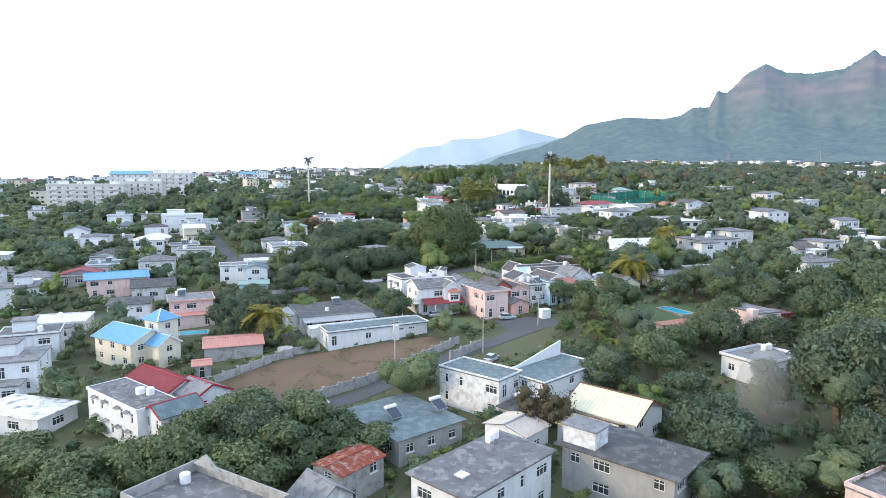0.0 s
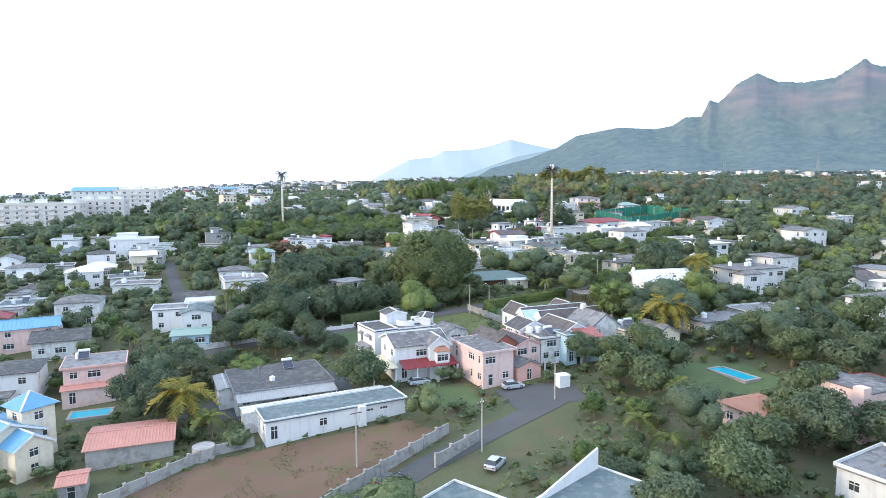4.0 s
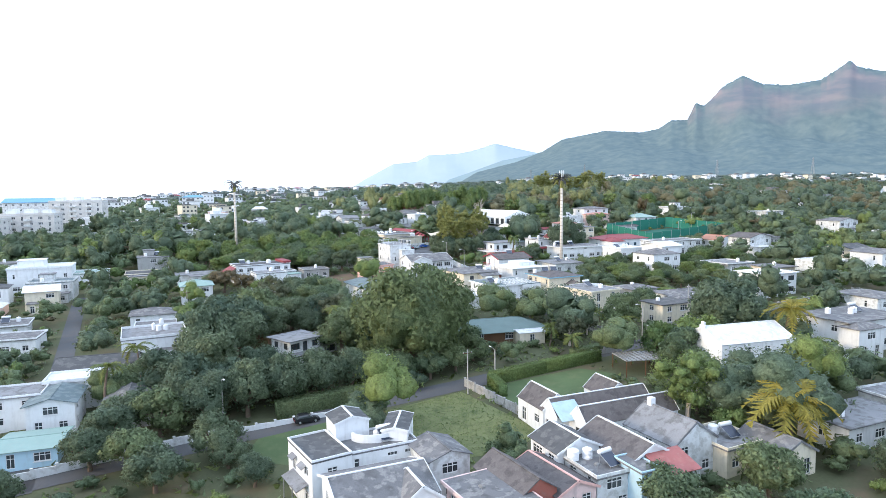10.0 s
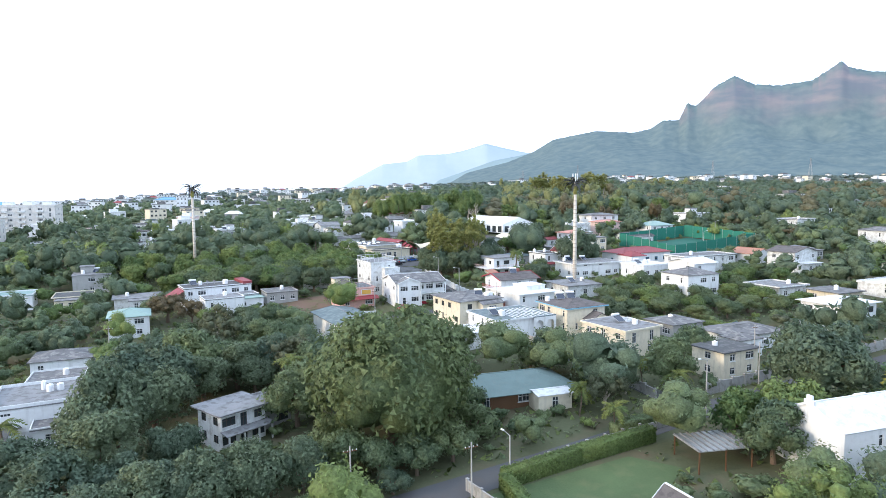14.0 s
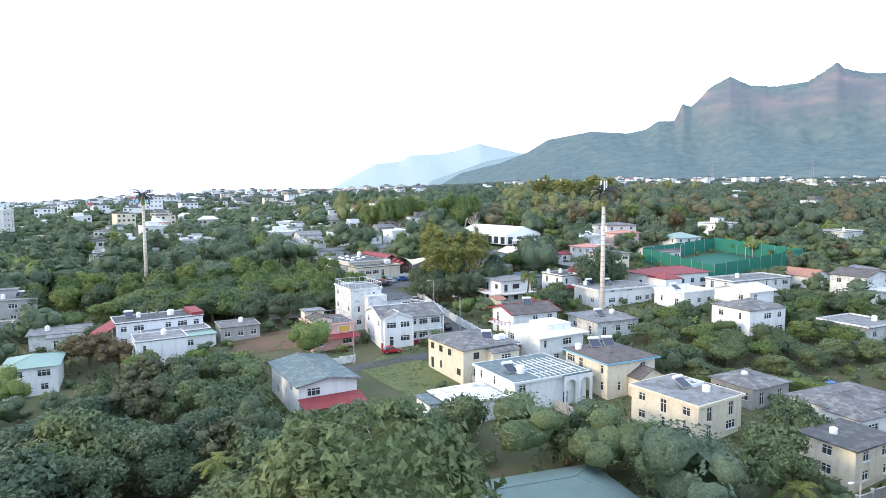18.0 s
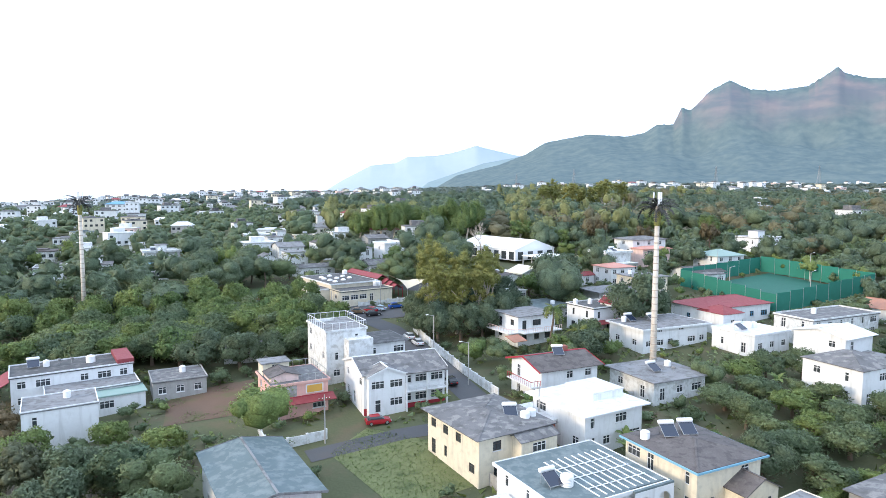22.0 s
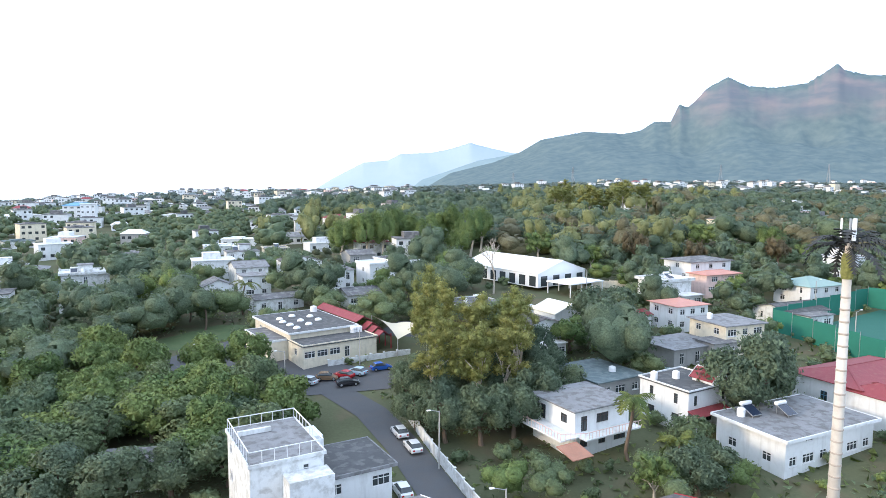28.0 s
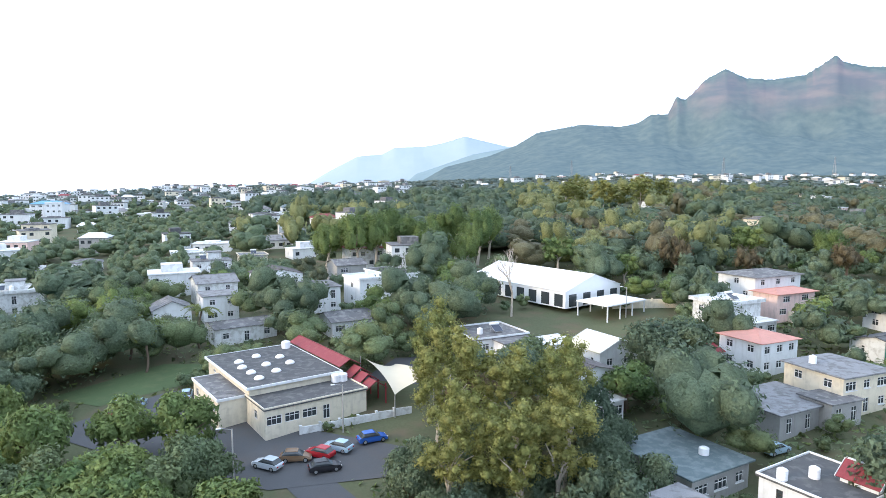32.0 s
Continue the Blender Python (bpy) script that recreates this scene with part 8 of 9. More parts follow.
# ---- far town: plain houses, told apart only by wall, roof and openings ----
@lru_cache(None)
def far_data(k):
    rng = random.Random(k)
    a, b, hh = rng.uniform(9, 15), rng.uniform(8, 11), rng.choice([3.2, 6.2, 6.2, 9])
    st = max(1, round(hh / 3))
    holes = [(-a / 2 + a * (i + 0.5) / 4, 0.9 + 3 * s, 1.5, 1.3) for s in range(st) for i in range(4) if rng.random() < 0.8]
    wall = join(facade(a, -2, hh, holes), *[moved(facade(w, -2, hh, []), pose(0, 0, 0, 0, 0, t)) for w, t in ()])
    wv = moved(wall, pose(0, -b / 2, 0))
    rest = join(moved(facade(b, -2, hh, [(0, 0.9 + 3 * (st - 1), 1.4, 1.3)]), pose(0, 0, 0, 0, 0, 90) @ pose(0, -a / 2, 0)), moved(facade(a, -2, hh, []), pose(0, 0, 0, 0, 0, 180) @ pose(0, -b / 2, 0)),
                moved(facade(b, -2, hh, [(0, 0.9 + 3 * (st - 1), 1.4, 1.3)]), pose(0, 0, 0, 0, 0, 270) @ pose(0, -a / 2, 0)))
    glass = join(*[moved(box_data(-w / 2, w / 2, 0.1, 0.16, 0, z2), pose(x, -b / 2, z)) for x, z, w, z2 in holes]) if holes else box_data(0, 0.1, 0, 0.1, 0, 0.1)
    wm = (WALLS + ["white"] * 8)[k % (len(WALLS) + 8)]
    rm = (ROOFS + ["white_roof", "white_roof"])[(k * 5) % (len(ROOFS) + 2)] if k != 9 else "red_roof"
    if k % 4 == 1:
        X, Y = a / 2 + 0.4, b / 2 + 0.4
        roof = join(slope_slab([(-X, -Y, hh), (X, -Y, hh), (X * 0.5, 0, hh + 2), (-X * 0.5, 0, hh + 2)]), slope_slab([(X, Y, hh), (-X, Y, hh), (-X * 0.5, 0, hh + 2), (X * 0.5, 0, hh + 2)]),
                    slope_slab([(X, -Y, hh), (X, Y, hh), (X * 0.5, 0, hh + 2)]), slope_slab([(-X, Y, hh), (-X, -Y, hh), (-X * 0.5, 0, hh + 2)]))
    else:
        roof = join(box_data(-a / 2 - 0.3, a / 2 + 0.3, -b / 2 - 0.3, b / 2 + 0.3, hh, hh + 0.3), box_data(-a / 4, a / 6, -b / 5, b / 3, hh + 0.3, hh + (2.4 if k % 3 == 0 else 0.9)))
    return (join(wv, rest), wm), (roof, rm), (glass, "glass")


FAR_DATA = {}


def far_house(x, y, k, yaw):
    m = pose(x, y, land_z(x, y) if y > 1500 else ground_z(x, y), 0, 0, yaw)
    for data, mat in far_data(k):
        FAR_DATA.setdefault(mat, []).append(moved(data, m))
    claim(x, y, 12, 12, yaw)


FAR = random.Random(5)
SPOTS = []
n = 0
while n < 520:
    d = 470 + 1050 * FAR.random() ** 0.9
    az = radians(FAR.uniform(-40, 1.5))
    x, y = d * math.sin(az) + 5, d * math.cos(az)
    if y < 430 or any(abs(x - q[0]) < 15 and abs(y - q[1]) < 15 for q in SPOTS) or in_foot(x, y, 8):
        continue
    SPOTS.append((x, y))
    far_house(x, y, FAR.randrange(26), 22 + FAR.uniform(-20, 20))
    n += 1
# groups of houses on the plain and at the mountain's foot: bearing, distance, spread across, spread in depth, number
for az0, d0, wa, wd, k in ((4.5, 1150, 2.5, 140, 6), (11, 1250, 3.5, 160, 12), (17, 1300, 2.5, 90, 14), (21.5, 1280, 3, 80, 16), (26, 1350, 3.5, 180, 10), (32, 1250, 4, 120, 24), (38, 1200, 4, 160, 20),
                           (19, 600, 6, 90, 10), (28, 640, 7, 150, 16), (36, 580, 6, 150, 14), (17.5, 2150, 1.2, 70, 8), (24.5, 2120, 1.6, 50, 9), (27.5, 2150, 1.5, 50, 9), (31, 2180, 3, 60, 8), (36, 2200, 3, 60, 6)):
    n = 0
    for tries in range(40 * k):
        az, d = radians(az0 + FAR.uniform(-wa, wa)), d0 + FAR.uniform(-wd, wd)
        x, y = d * math.sin(az) + 5, d * math.cos(az)
        if n < k and not any(abs(x - q[0]) < 14 and abs(y - q[1]) < 14 for q in SPOTS) and not in_foot(x, y, 6):
            SPOTS.append((x, y))
            far_house(x, y, FAR.randrange(26), 22 + FAR.uniform(-20, 20))
            n += 1
v, f, mats, idx = [], [], list(FAR_DATA), []
for i, mat in enumerate(mats):
    dv, df = join(*FAR_DATA[mat])
    k = len(v)
    v += dv
    f += [tuple(q + k for q in p) for p in df]
    idx += [i] * len(df)
ob = new("distant_houses", mesh_of("distant_houses", v, f, mats))
ob.data.polygons.foreach_set("material_index", idx)
tagged(ob, "many small white and grey distant houses among trees", "houses", "", "stuff")

# ---- trees of note ----
def big(kind, x, y, r, top, label=""):
    R, H, C = SPECIES[kind][:3]
    tree(kind, x, y, r / R, top / (C + H * 0.48), label)
    claim(x, y, r, r, 0)


big("giant", 0.6, 216, 12.8, 20.8, "very large spreading dark green tree with dense crown")
for x, y, r, t in ((13, 345, 4.0, 18.5), (18.5, 343.5, 4.0, 18), (24, 345, 4.0, 17.5), (13.5, 356, 4.4, 22), (20, 354, 4.8, 20), (26.5, 352.5, 4.2, 20), (13, 366, 4.2, 21.5), (29, 360, 3.8, 18)):
    big("eucalyptus", x, y, r, t, "tall eucalyptus with pale trunk and hanging yellow-green leaves")
for x, y, r, t in ((9.8, 343, 3.8, 8), (9, 350, 4.2, 9.5), (14, 338.5, 4.6, 10), (19, 337, 4.8, 10), (24, 338.5, 4.8, 10), (28.5, 343, 4.6, 10.5), (21, 347, 4.6, 9.5), (15, 349, 4.4, 9), (31, 350, 4.4, 9), (16, 362, 4.4, 8), (22, 362, 4.2, 9), (33, 357, 4, 8), (28, 366, 4, 8), (33, 364, 4.4, 9), (34, 347, 4, 8)):
    big("dark", x, y, r, t)
for i in range(11):
    big("fresh", -104 + 8.4 * i, 352 + 1.4 * i + (i % 2) * 2.5, 5.0, 9.2 + 0.8 * (i % 3), "broad yellow-green tree in a dense row")
    big("fresh" if i % 2 else "mango", -100 + 8.4 * i, 345 + 1.2 * i, 4.8, 8.6)
for i in range(10):
    for j in range(3):
        x, y = -72 + 6.4 * i + 2.2 * j, 330 + 6.5 * j + 1.6 * math.sin(i * 2.1 + j)
        if not (-35 < x < -19 and y < 341):
            big(("fresh", "mango", "mango", "fresh", "mango")[(i + 2 * j) % 5], x, y, 5.8, 7.6 + 0.7 * ((i + j) % 3), "broad yellow-green tree in a dense canopy")
for i in range(8):
    for j in range(2):
        if i < 6:
            big(("mango", "fresh", "fresh")[(i + j) % 3], -46 + 5.0 * i + 2 * j, 349 + 5.2 * j + 1.2 * math.sin(i * 1.7) - 0.25 * i, 5.0, 8.0 + 0.6 * ((i + j) % 3), "broad yellow-green tree in a dense canopy")
for x, y in ((-17.5, 344), (-18.5, 337.5)):
    big("fresh", x, y, 4.8, 9.6, "bright green dense round tree")
for x, y, r, t in ((-35, 326, 5.5, 9), (-27, 326, 5.5, 8.5), (-21, 328, 4.5, 7.5), (-27, 345, 5, 8), (-40, 330, 5, 8)):
    big("dark", x, y, r, t)
big("rust", -62, 297, 6.0, 7.5)
big("rust", -54, 292, 4.5, 6.5)
big("rust", 14.5, 86.5, 4.6, 8.0, "spreading tree with sparse brownish leaves")
big("dark", 54, 119, 5.5, 9.5)
big("mango", 44, 150, 5.0, 8.0)
big("mango", 35, 148, 5.2, 9.0)
big("mango", 38.5, 141, 4.6, 7.5)
big("dark", 63, 118, 5.6, 9.0)
big("mango", 60, 131, 5.2, 9.0)
for kind_of, x, y, r, t in (("mango", 31, 158, 4.6, 7.0), ("mango", 44, 161, 4.6, 7.6), ("dark", 62, 161, 4.8, 7.6),
                            ("mango", 69, 152, 4.8, 8.0), ("fresh", 27, 134, 2.6, 4.0), ("fresh", 33, 131, 2.8, 4.2), ("mango", 53, 124, 4.6, 7.5)):
    big(kind_of, x, y, r, t)
for x, y, t in ((-33, 76, 9.5), (-26, 82, 10.5), (-20, 78, 9), (-35, 84, 8), (-24, 72, 8.5), (-17, 84, 9), (-30, 90, 8.5), (-21, 88, 8), (-11, 82, 5.5), (-45, 71, 8), (-52, 75, 7.5), (-40, 66, 7), (-58, 82, 5.5), (-46, 78, 5.5), (-38, 76, 8), (-60, 71, 8)):
    big("dark" if t > 10.4 else "mango", x, y, 5.6, t, "broad dark evergreen tree in a dense canopy")
big("grey", 60, 78, 6.5, 10.5, "pale grey thin-leaved tree")
big("rust", 68, 84, 7, 10)
for x, y, r, t in ((39, 70, 4.5, 6), (38, 94, 5.0, 7.5), (38, 108, 5.5, 9), (44, 116, 5, 8), (66, 101, 5.5, 9), (75, 95, 6.5, 11), (72, 112, 6.5, 11), (85, 118, 7, 12), (82, 132, 7, 12), (90, 105, 7, 12), (80, 82, 6.5, 10), (62, 66, 5, 7), (74, 68, 6, 9), (34, 60, 4.5, 5), (42, 55, 4.5, 5), (94, 130, 7, 13), (88, 146, 7, 12), (98, 150, 7, 12), (79, 158, 6, 10), (90, 164, 6, 10.5), (76, 146, 5.5, 9), (104, 138, 7, 13)):
    big("mango" if (x + y) % 3 else "dark", x, y, r, t)
for x, y, hh in ((41, 135, 4.5), (63.5, 186, 8.5), (67, 189, 9), (-18, 234, 8), (33.5, 215, 4), (30, 222, 4.5), (-54, 214, 7), (38, 330, 9), (47.5, 227, 4), (44, 233, 4.2), (29, 241, 4.5), (27, 248, 4), (35, 240, 4.5), (-33, 131, 4), (31, 125, 3.5), (34, 119, 3.5), (-38, 402, 8), (-44, 410, 9), (-32, 415, 8), (30, 245, 3.5), (42, 324, 5), (-66, 174, 6)):
    palm(x, y, hh, 0.9 if hh > 6 else 0.75)
palm(52.0, 171.3, 7.8, 1.6, "large coconut palm with golden yellow drooping fronds", "palm_gold", 26)
palm(-38.5, 136, 6.5, 1.35, "coconut palm with golden yellow drooping fronds", "palm_gold", 22)
palm(72, 206, 10.3, 1.25, "tall coconut palm with golden yellow fronds", "palm_gold", 20)
for x, y in ((38, 268), (28, 277), (36, 279), (37, 282), (76, 280), (82, 284), (72, 288), (88, 278), (66, 293), (94, 290), (45, 120), (41, 126), (-36, 134), (2, 252), (12, 300), (26, 297), (64, 297), (70, 300), (78, 296)):
    banana(x, y, 1.2)
# tall grove beside the street, round the old grey house
for x, y, r, t in ((-45, 184.5, 5, 7.5), (-39, 188, 5, 8.5), (-33, 191, 5.2, 9.5), (-27, 194, 5.2, 10), (-21, 196.5, 5, 10), (-15.5, 199.5, 5, 9.5), (-10.5, 203, 4.8, 9), (-38, 197, 6, 11), (-31, 200, 5.5, 9), (-24.5, 203, 5, 7),
                   (-18, 206.5, 4, 5.2), (-12, 209, 3, 3.6), (-44, 204, 6, 10), (-37, 208, 6.5, 12), (-29, 211, 4.2, 8), (-42, 217, 7, 14.5), (-37, 224, 7, 13), (-40, 230, 8, 15), (-33, 236, 6, 10), (-25, 240, 5, 8), (-8, 226, 4.6, 9), (-12, 238, 5, 8),
                   (-46, 190, 5, 7), (-28, 180, 4.5, 7), (-38, 176, 5, 7.5), (-20, 171, 3, 4.6), (-45, 178, 4.5, 7), (-33, 171, 4.5, 7), (-25, 176.5, 3.3, 5), (-52, 168, 4.5, 6.5), (-58, 163, 4, 6), (-37, 241, 7.5, 12.5), (-29, 243, 6, 10), (-44, 246, 7, 11)):
    big("dark" if (x + t) % 2 < 1.2 else "mango", x, y, r, t)
for x, y, r, t in ((-6, 207, 4.0, 7.5), (-1, 205.8, 3.6, 6.5), (4, 206.8, 3.6, 6), (9, 210, 3.8, 6), (13, 216, 3.8, 6), (-8, 213, 3.6, 6.5), (12, 223, 3.6, 6), (-5, 200.5, 2.8, 4.2), (1, 202.5, 2.6, 3.6)):
    big("dark" if t < 5 else "mango", x, y, r, t, "dense bushy growth below a very large tree")
for i, (x, y) in enumerate([(-30 + 5.2 * i, 246 + 3.5 * math.sin(i * 1.7)) for i in range(9)] + [(-44 + 7 * i, 258 + 5 * math.sin(i)) for i in range(4)] + [(-34, 268), (-42, 276), (-30, 276)]):
    big(("mango", "dark", "grey", "mango")[i % 4], x, y, 5.2, 9.0)
# tall trees at the forest's edge
for i in range(11):
    big("willowy", -14 + 5.6 * i, 497 + 9 * math.sin(i * 1.9) + 0.4 * i, 6.4, 17 + 4 * math.sin(i * 2.6) ** 2, "tall feathery fresh green tree at the forest edge")
for i in range(8):
    big("eucalyptus", 100 + 7 * i, 604 + 9 * math.sin(i * 2.3), 6.5, 23 + 2.5 * math.sin(i * 1.3), "tall eucalyptus with tan leaves above the forest")
for x, y, r, t in ((86, 452, 5, 13), (70, 446, 4.5, 11), (118, 470, 6, 14), (138, 460, 6, 13), (104, 446, 4.5, 10), (128, 440, 5, 11), (58, 470, 6, 13), (30, 478, 6, 14)):
    big(("willowy", "yellow", "rust")[int(x) % 3], x, y, r, t)
for x, y, r, t in ((-38, 293, 3.2, 4.5), (-29, 290, 3.6, 4.5), (-47, 287, 4, 6.5)):
    big("fresh", x, y, r, t, "low bushy green tree beside a bare plot")
# orchard beyond the pale house
OR = random.Random(8)
for i in range(8):
    for j in range(6):
        x, y = 58 + 7.2 * i + OR.uniform(-1.5, 1.5), 268 + 6.8 * j + 1.5 * i + OR.uniform(-1.5, 1.5)
        if free(x, y, 2.0):
            big("mango" if OR.random() < 0.7 else "fresh", x, y, OR.uniform(3.4, 4.4), OR.uniform(4.2, 6.2))


# ---- hedges ----
def hedge(pts, w, hgt, mat, label, seed):
    rng = np.random.default_rng(seed)
    cs, ns, bv, bf = [], [], [], []
    for (x0, y0), (x1, y1) in zip(pts, pts[1:]):
        L = math.hypot(x1 - x0, y1 - y0)
        k = int(L * (2 * hgt + w) * 55)
        t, u = rng.uniform(0, 1, k), rng.uniform(0, 1, k) * (2 * hgt + w)
        off = np.where(u < hgt, -w / 2, np.where(u < 2 * hgt, w / 2, (u - 2 * hgt) - w / 2))
        z = np.where(u < hgt, u, np.where(u < 2 * hgt, u - hgt, hgt)) + rng.normal(0, 0.06, k)
        dx, dy = (x1 - x0) / L, (y1 - y0) / L
        xs, ys = x0 + (x1 - x0) * t - dy * off, y0 + (y1 - y0) * t + dx * off
        zs = np.array([ground_z(a, b) for a, b in zip(xs, ys)]) + np.maximum(z, 0.05)
        cs.append(np.stack([xs, ys, zs], 1))
        side = np.where(u < hgt, -1, np.where(u < 2 * hgt, 1, 0))
        ns.append(np.stack([-dy * side, dx * side, (side == 0) * 1.0], 1))
        m = pose(x0, y0, ground_z(x0, y0), 0, -math.degrees(math.atan2(ground_z(x1, y1) - ground_z(x0, y0), L)), math.degrees(math.atan2(dy, dx)))
        v, f = moved(box_data(0, L, -w / 2 + 0.08, w / 2 - 0.08, -0.2, hgt - 0.08), m)
        bf += [[i + len(bv) for i in q] for q in f]
        bv += v
        ROADS.append((x0, y0, x1, y1, w))
    ob = new("hedge", quads_mesh("hedge", leaf_cards(rng, np.concatenate(cs), np.concatenate(ns), 0.1, 3, 0.6), mat, np.array(bv), np.array(bf), 3))
    tagged(ob, label, "hedge", "hedges", "stuff")


hedge([(15, 202.5), (26, 207.5), (38, 212.5)], 1.8, 2.2, "leaf_light", "clipped fresh green hedge along the street", 1)
hedge([(15, 202), (16.5, 196)], 1.6, 2.2, "leaf_light", "clipped fresh green hedge at a lawn's end", 2)
hedge([(-2, 201), (-12, 197), (-22, 193)], 2.4, 2.6, "leaf", "tall rough green hedge along the street", 3)
hedge([(50, 262), (62, 270), (80, 256)], 1.6, 2.0, "leaf_light", "long clipped yellow-green hedge", 4)
hedge([(33, 214.5), (43, 218.5)], 2.0, 1.8, "leaf", "green hedge beside the street wall", 5)
hedge([(-8, 258), (2, 255), (9, 256)], 2.2, 2.2, "leaf", "rough green hedge before a house", 6)

# ---- planting that fills the gardens ----
PL = random.Random(21)
CELL = {}


def near_tree(x, y, r):
    for i in range(int(x // 6) - 1, int(x // 6) + 2):
        for j in range(int(y // 6) - 1, int(y // 6) + 2):
            for q in CELL.get((i, j), ()):
                if math.hypot(q[0] - x, q[1] - y) < r + q[2]:
                    return True
    return False


JOINED = {}
single = {"tree": 0, "shrub": 0}
for k in range(26000):
    y = PL.uniform(40, 470)
    half = min(215, 18 + 0.7 * y)
    x = PL.uniform(-half, half) + 5
    kind = pick_species(PL)
    r = 1.1 if kind == "shrub" else 2.1
    if near_tree(x, y, r) or not free(x, y, r * 0.7, 5.0 if kind != "shrub" else 0.0):
        continue
    s = PL.uniform(0.75, 1.1) if PL.random() < 0.4 else PL.uniform(1.1, 1.7)
    s *= 0.7 if x < -40 and y < 290 else 0.75 if x < -62 and y < 350 else 0.65 if 8 < x < 52 and 98 < y < 160 else 0.6 if 18 < x < 112 and 245 < y < 335 else 0.72 if x > 70 else 1.0
    # low planting close before a house, so that its front shows
    if kind != "shrub" and (in_foot(x, y + 7, 3.0) or (abs(x) < 45 and in_foot(x * (1 + 11 / 120), y + 11, 1.0))):
        kind, s = PL.choice(["shrub", "hedgebush", "shrub", "mango"]), PL.uniform(0.6, 1.0)
        s = s * 0.55 if kind == "mango" else s
    CELL.setdefault((int(x // 6), int(y // 6)), []).append((x, y, r))
    sort = "shrub" if kind in ("shrub", "hedgebush") else "tree"
    if abs(x - 5) < 62 and 60 < y < 400 and single[sort] < {"tree": 100, "shrub": 60}[sort]:
        single[sort] += 1
        tree(kind, x, y, s, s * PL.uniform(0.8, 1.15))
    else:
        JOINED.setdefault(kind, []).append((x, y, s, s * PL.uniform(0.8, 1.15)))
@lru_cache(None)
def plain_crown(i, n, k, leaf, lobes):
    """One of a few simpler crowns of unit size, for the trees that stand further off."""
    return dome_crown(np.random.default_rng(900 + i), n, (1, 1, 1), 6, 22, k, leaf, 0.9, lobes, 3, 0.6 if n > 250 else 0.45)


def grove(name, label, category, spots, mat, n, k, leaf, lobes=11, seed=77):
    """Many crowns as one sheet: each spot is x, y, radius, half height, height of the middle."""
    if not spots:
        return
    rng = np.random.default_rng(seed)
    out, lv, lf, base = [], [], [], 0
    for x, y, r, hh, c in spots:
        cards, body, bf = plain_crown(int(rng.integers(7)), n, k, leaf, lobes)
        a = rng.uniform(0, 2 * math.pi)
        turn = np.array(((math.cos(a), math.sin(a), 0), (-math.sin(a), math.cos(a), 0), (0, 0, 1)))
        scale, at = np.array((r * rng.uniform(0.85, 1.15), r * rng.uniform(0.85, 1.15), hh)), np.array((x, y, (land_z(x, y) if y > 1600 else ground_z(x, y)) + c))
        lean = rng.normal(0, 0.12, 2)
        for src, dst in ((cards, out), (body, lv)):
            q = (src[:, :3] * scale) @ turn
            q[:, :2] += q[:, 2:] * lean
            q = q + at
            q[:, 2] = np.maximum(q[:, 2], at[2] - c)
            if src is cards:
                up = (src[:, 3:] / scale * r) @ turn
                q = np.concatenate([q, up / np.linalg.norm(up, axis=1, keepdims=True)], 1)
            dst.append(q)
        lf.append(bf + base)
        base += len(body)
    ob = new(name, quads_mesh(name, np.concatenate(out), mat, np.concatenate(lv), np.concatenate(lf), 3))
    tagged(ob, label, category, "", "stuff")


for kind, spots_ in JOINED.items():
    R, H, C, n, leaf, lobes, mat, bark = SPECIES[kind]
    small = kind in ("shrub", "hedgebush")
    grove("garden_trees", "many " + LABELS[kind].replace("tree", "trees") + " between the houses", "trees",
          [(x, y, R * sr, H / 2 * sz, C * sz) for x, y, sr, sz in spots_ if abs(x - 5) < 70], mat, 150 if small else 1200, 2, 0.09 if small else 0.036, 2 if small else 5)
    grove("outer_trees", "many " + LABELS[kind].replace("tree", "trees") + " in the outer gardens", "trees",
          [(x, y, R * sr, H / 2 * sz, C * sz) for x, y, sr, sz in spots_ if abs(x - 5) >= 70], mat, 36 if small else 160, 2, 0.2 if small else 0.105, 1 if small else 3)


# ---- far woods ----
def woods(name, label, spots, mat, seed, n=90, k=2):
    grove(name, label, "woodland", [(x, y, r, h0 * 0.56, h0 * 0.46) for x, y, r, h0 in spots], mat, n, k, 0.075 if n > 200 else 0.1 if n > 20 else 0.24, 4 if n > 200 else 3 if n > 20 else 1, seed)


WR = random.Random(31)


def spots(n, azs, ds, rs, hs, keep=lambda x, y: True):
    out = []
    while len(out) < n:
        az, d = radians(WR.uniform(*azs)), WR.uniform(*ds)
        x, y = d * math.sin(az) + 5, d * math.cos(az)
        r = WR.uniform(*rs)
        if keep(x, y) and not in_foot(x, y, r * 0.75) and not any(inside(p, x, y) for p in CLEAR):
            out.append((x, y, r, WR.uniform(*hs)))
    return out


def stand(x, y):
    """Which kind of tree the forest has there, by bearing from the school's side."""
    a = math.degrees(math.atan2(x, y - 286)) + WR.uniform(-2.5, 2.5)
    if a < 0.5 and y < 660:
        return "yellow" if WR.random() < 0.7 else "middle"
    if a < 13:
        return "deep" if WR.random() < 0.85 else "middle"
    if a < 20 and y > 560:
        return WR.choice(["yellow", "yellow", "middle", "deep"])
    return WR.choice(["deep", "deep", "middle", "rust", "yellow"]) if a < 30 else WR.choice(["deep", "deep", "deep", "middle", "rust"])


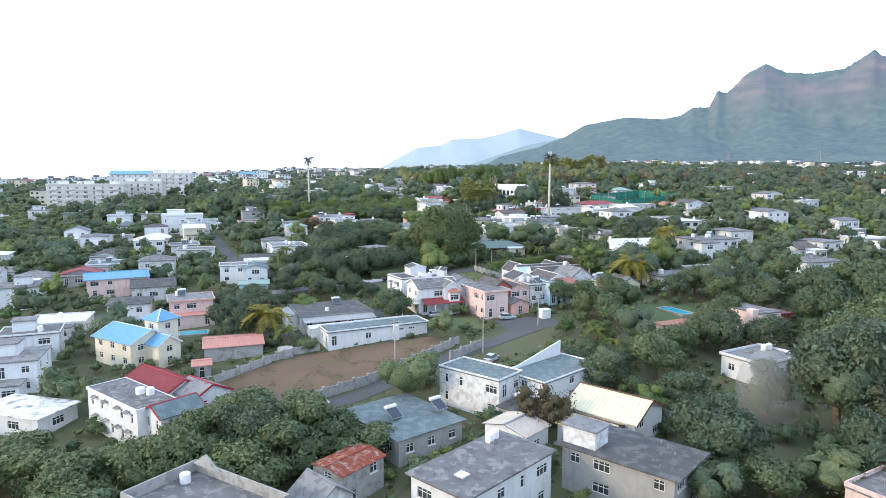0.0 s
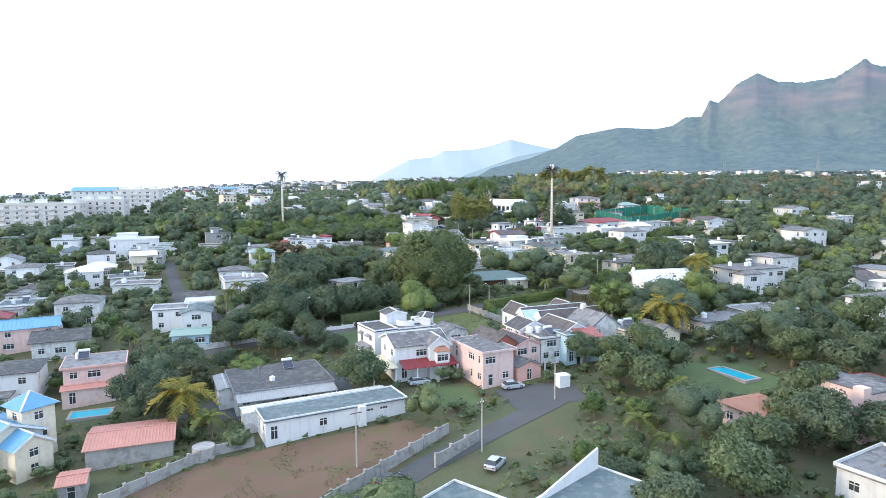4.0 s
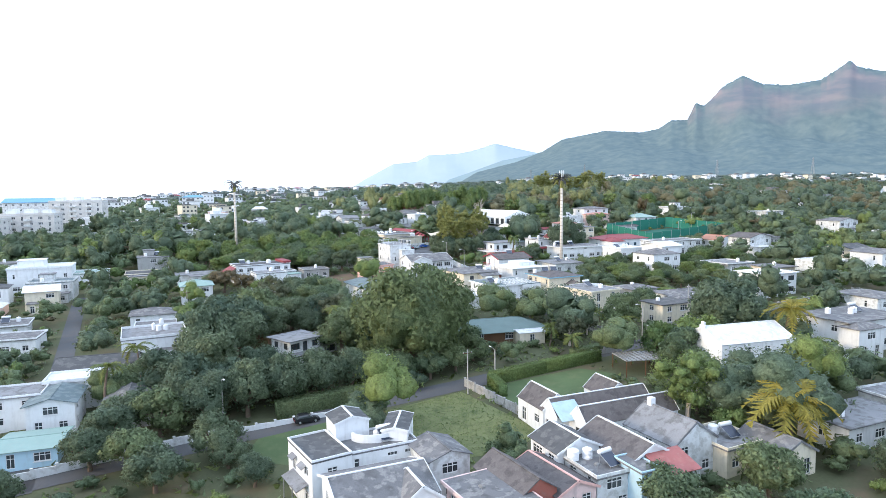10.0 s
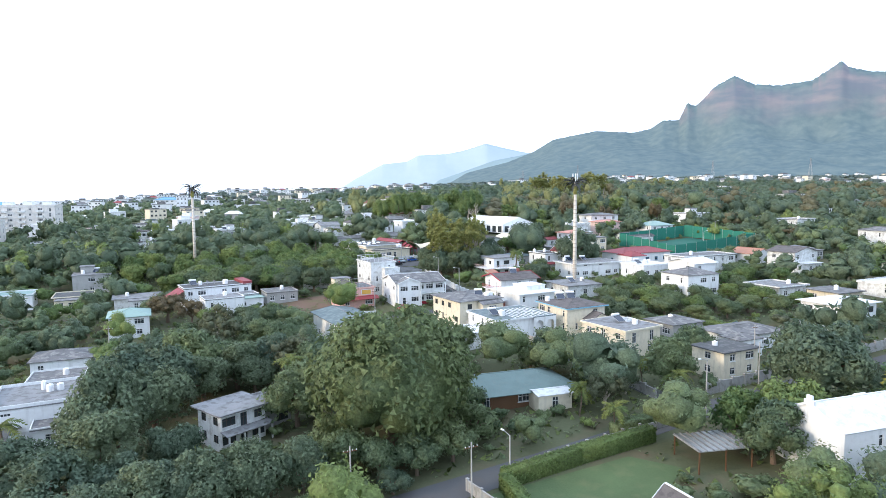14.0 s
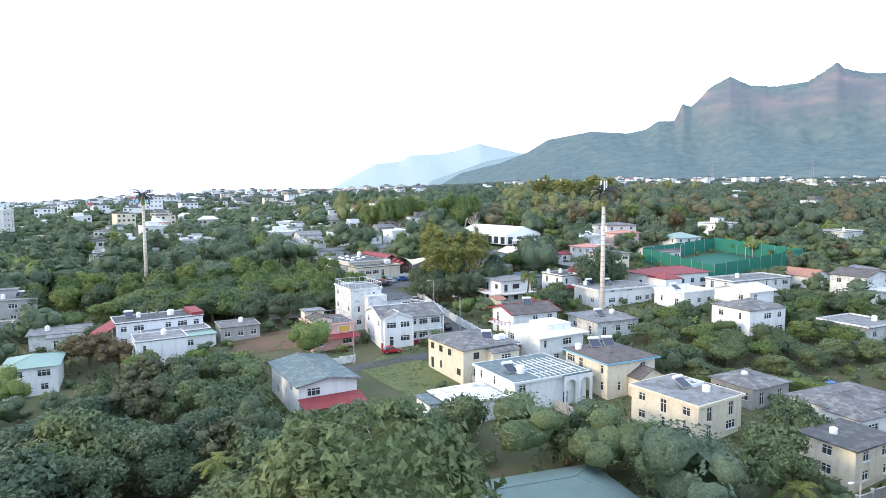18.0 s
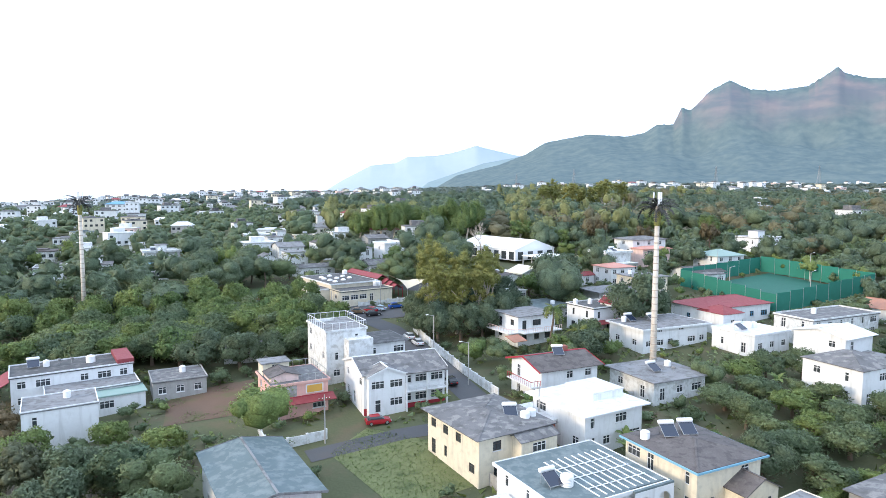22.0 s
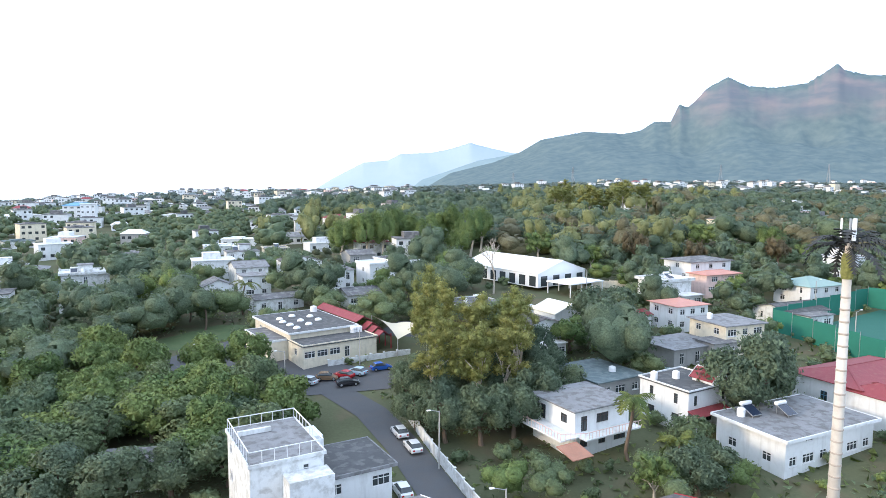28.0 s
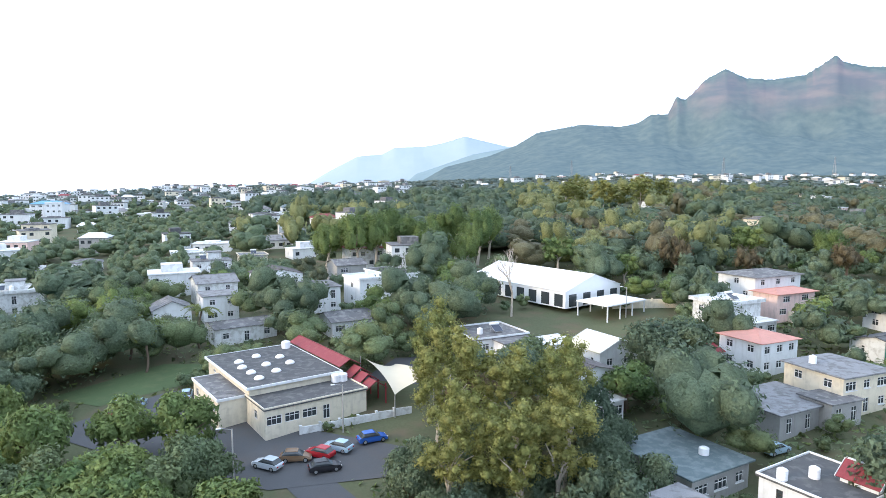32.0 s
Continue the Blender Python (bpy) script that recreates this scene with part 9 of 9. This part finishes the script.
woods("town_trees", "dark green trees between the distant houses", spots(1150, (-42, 2), (455, 900), (3.5, 7.5), (4.5, 10)), "leaf_far", 1, 80)
woods("town_trees_beyond", "far town trees in haze-greyed green", spots(1800, (-42, 4), (850, 1650), (5, 10), (5, 11.5)), "leaf_far_hazed", 2, 14)
FOREST = {}
for x, y, r, t in spots(760, (-7, 28), (470, 840), (7, 12), (10, 17)) + spots(620, (17, 44), (430, 900), (6, 10), (7, 14)):
    kind = stand(x, y)
    if x < -25 and y < 510:
        continue
    if kind == "yellow":
        r, t = r * 0.8, t * 1.15
    FOREST.setdefault(kind, []).append((x, y, r, t))
for kind, mat, label in (("deep", "leaf_far_deep", "dense dark green forest behind the houses"), ("middle", "leaf_far", "mixed green trees in the forest"),
                         ("yellow", "leaf_far_yellow", "yellow-green tall trees in the forest"), ("rust", "leaf_far_brown", "brownish trees in the forest")):
    woods("forest", label, FOREST[kind], mat, 3 + len(kind), 205)
woods("plain_trees", "trees over the plain in haze-greyed green", spots(1900, (2, 45), (800, 1850), (6, 13), (5, 10)), "leaf_far_hazed", 7, 14)
woods("side_trees", "dark green trees at the edge of the suburb", spots(420, (-44, 44), (240, 460), (3.5, 6.5), (5, 10), lambda x, y: abs(x) > 150), "leaf", 8, 130)


# ---- grass tufts on the open plots ----
GR = np.random.default_rng(12)
for pts, mat in GRASSY:
    if mat == "lawn":
        continue
    xs, ys = [p[0] for p in pts], [p[1] for p in pts]
    dense, blade = {"rough_grass": (16, 0.09), "dirt": (8, 0.1)}[mat]
    n = int((max(xs) - min(xs)) * (max(ys) - min(ys)) * dense)
    at = [(x, y) for x, y in zip(GR.uniform(min(xs), max(xs), n), GR.uniform(min(ys), max(ys), n)) if inside(pts, x, y) and not in_foot(x, y, 0.1) and (mat != "dirt" or noise.noise(Vector((x * 0.22, y * 0.22, 3))) > 0.12)]
    if at:
        c = np.array([(x, y, ground_z(x, y) + 0.05 + 0.6 * blade) for x, y in at])
        c[:, 2] += 0.14 * GR.uniform(0, 1, len(c)) * (np.sin(c[:, 0] * 0.9) + np.sin(c[:, 1] * 0.7 + c[:, 0] * 0.3) > 0.4)
        ob = new("grass_tufts", quads_mesh("grass_tufts", leaf_cards(GR, c, np.tile((0.0, 0.0, 0.6), (len(c), 1)), blade, 3, 0.8), "leaf_grass", corners=3))
        tagged(ob, "uneven tufts of green grass over an open plot", "grass", "", "stuff")

# ---- low growth between the trees ----
UG = np.random.default_rng(33)
px, py = UG.uniform(-95, 105, 42000), UG.uniform(45, 420, 42000)
keep = [(x, y) for x, y in zip(px, py) if abs(x - 5) < 22 + 0.3 * y and math.sin(x * 0.21 + 1.7 * math.sin(y * 0.11)) + math.sin(y * 0.17 + x * 0.05) > -0.9 and not in_foot(x, y, 0.2) and not on_road(x, y, 0.3) and not any(inside(p, x, y) for p in CLEAR)]
for i, (mat, label) in enumerate((("leaf_grass", "rough grass between the garden trees"), ("leaf", "low green undergrowth between the garden trees"))):
    c = np.array([(x, y, ground_z(x, y) + 0.15) for x, y in keep[i::2]])
    c[:, 2] += UG.uniform(0, 0.5, len(c)) * i
    ob = new("undergrowth", quads_mesh("undergrowth", leaf_cards(UG, c, np.tile((0.0, 0.0, 0.7), (len(c), 1)), 0.5 - 0.1 * i, 3, 0.7), mat, corners=3))
    tagged(ob, label, "undergrowth", "", "stuff")


# ---- tree under a protective net ----
nx, ny = 50.3, 92.9
o = thing("netted_tree", nx, ny, ground_z(nx, ny), 0, "garden tree wrapped in a pale grey bell-shaped bird net", "tree")
part("net", mesh_of("net", *lathe([(4.4, 0.0), (4.6, 2.4), (4.6, 4.8), (4.1, 7.0), (2.9, 8.8), (1.3, 9.9), (0.1, 10.2)], 22), "bird_net", True), o)
c, t = tree_meshes("mango", 1)
part("crown", c, o, Matrix.Diagonal((0.95, 0.95, 1.35, 1)))
part("trunk", t, o, Matrix.Diagonal((0.9, 0.9, 1.2, 1)))
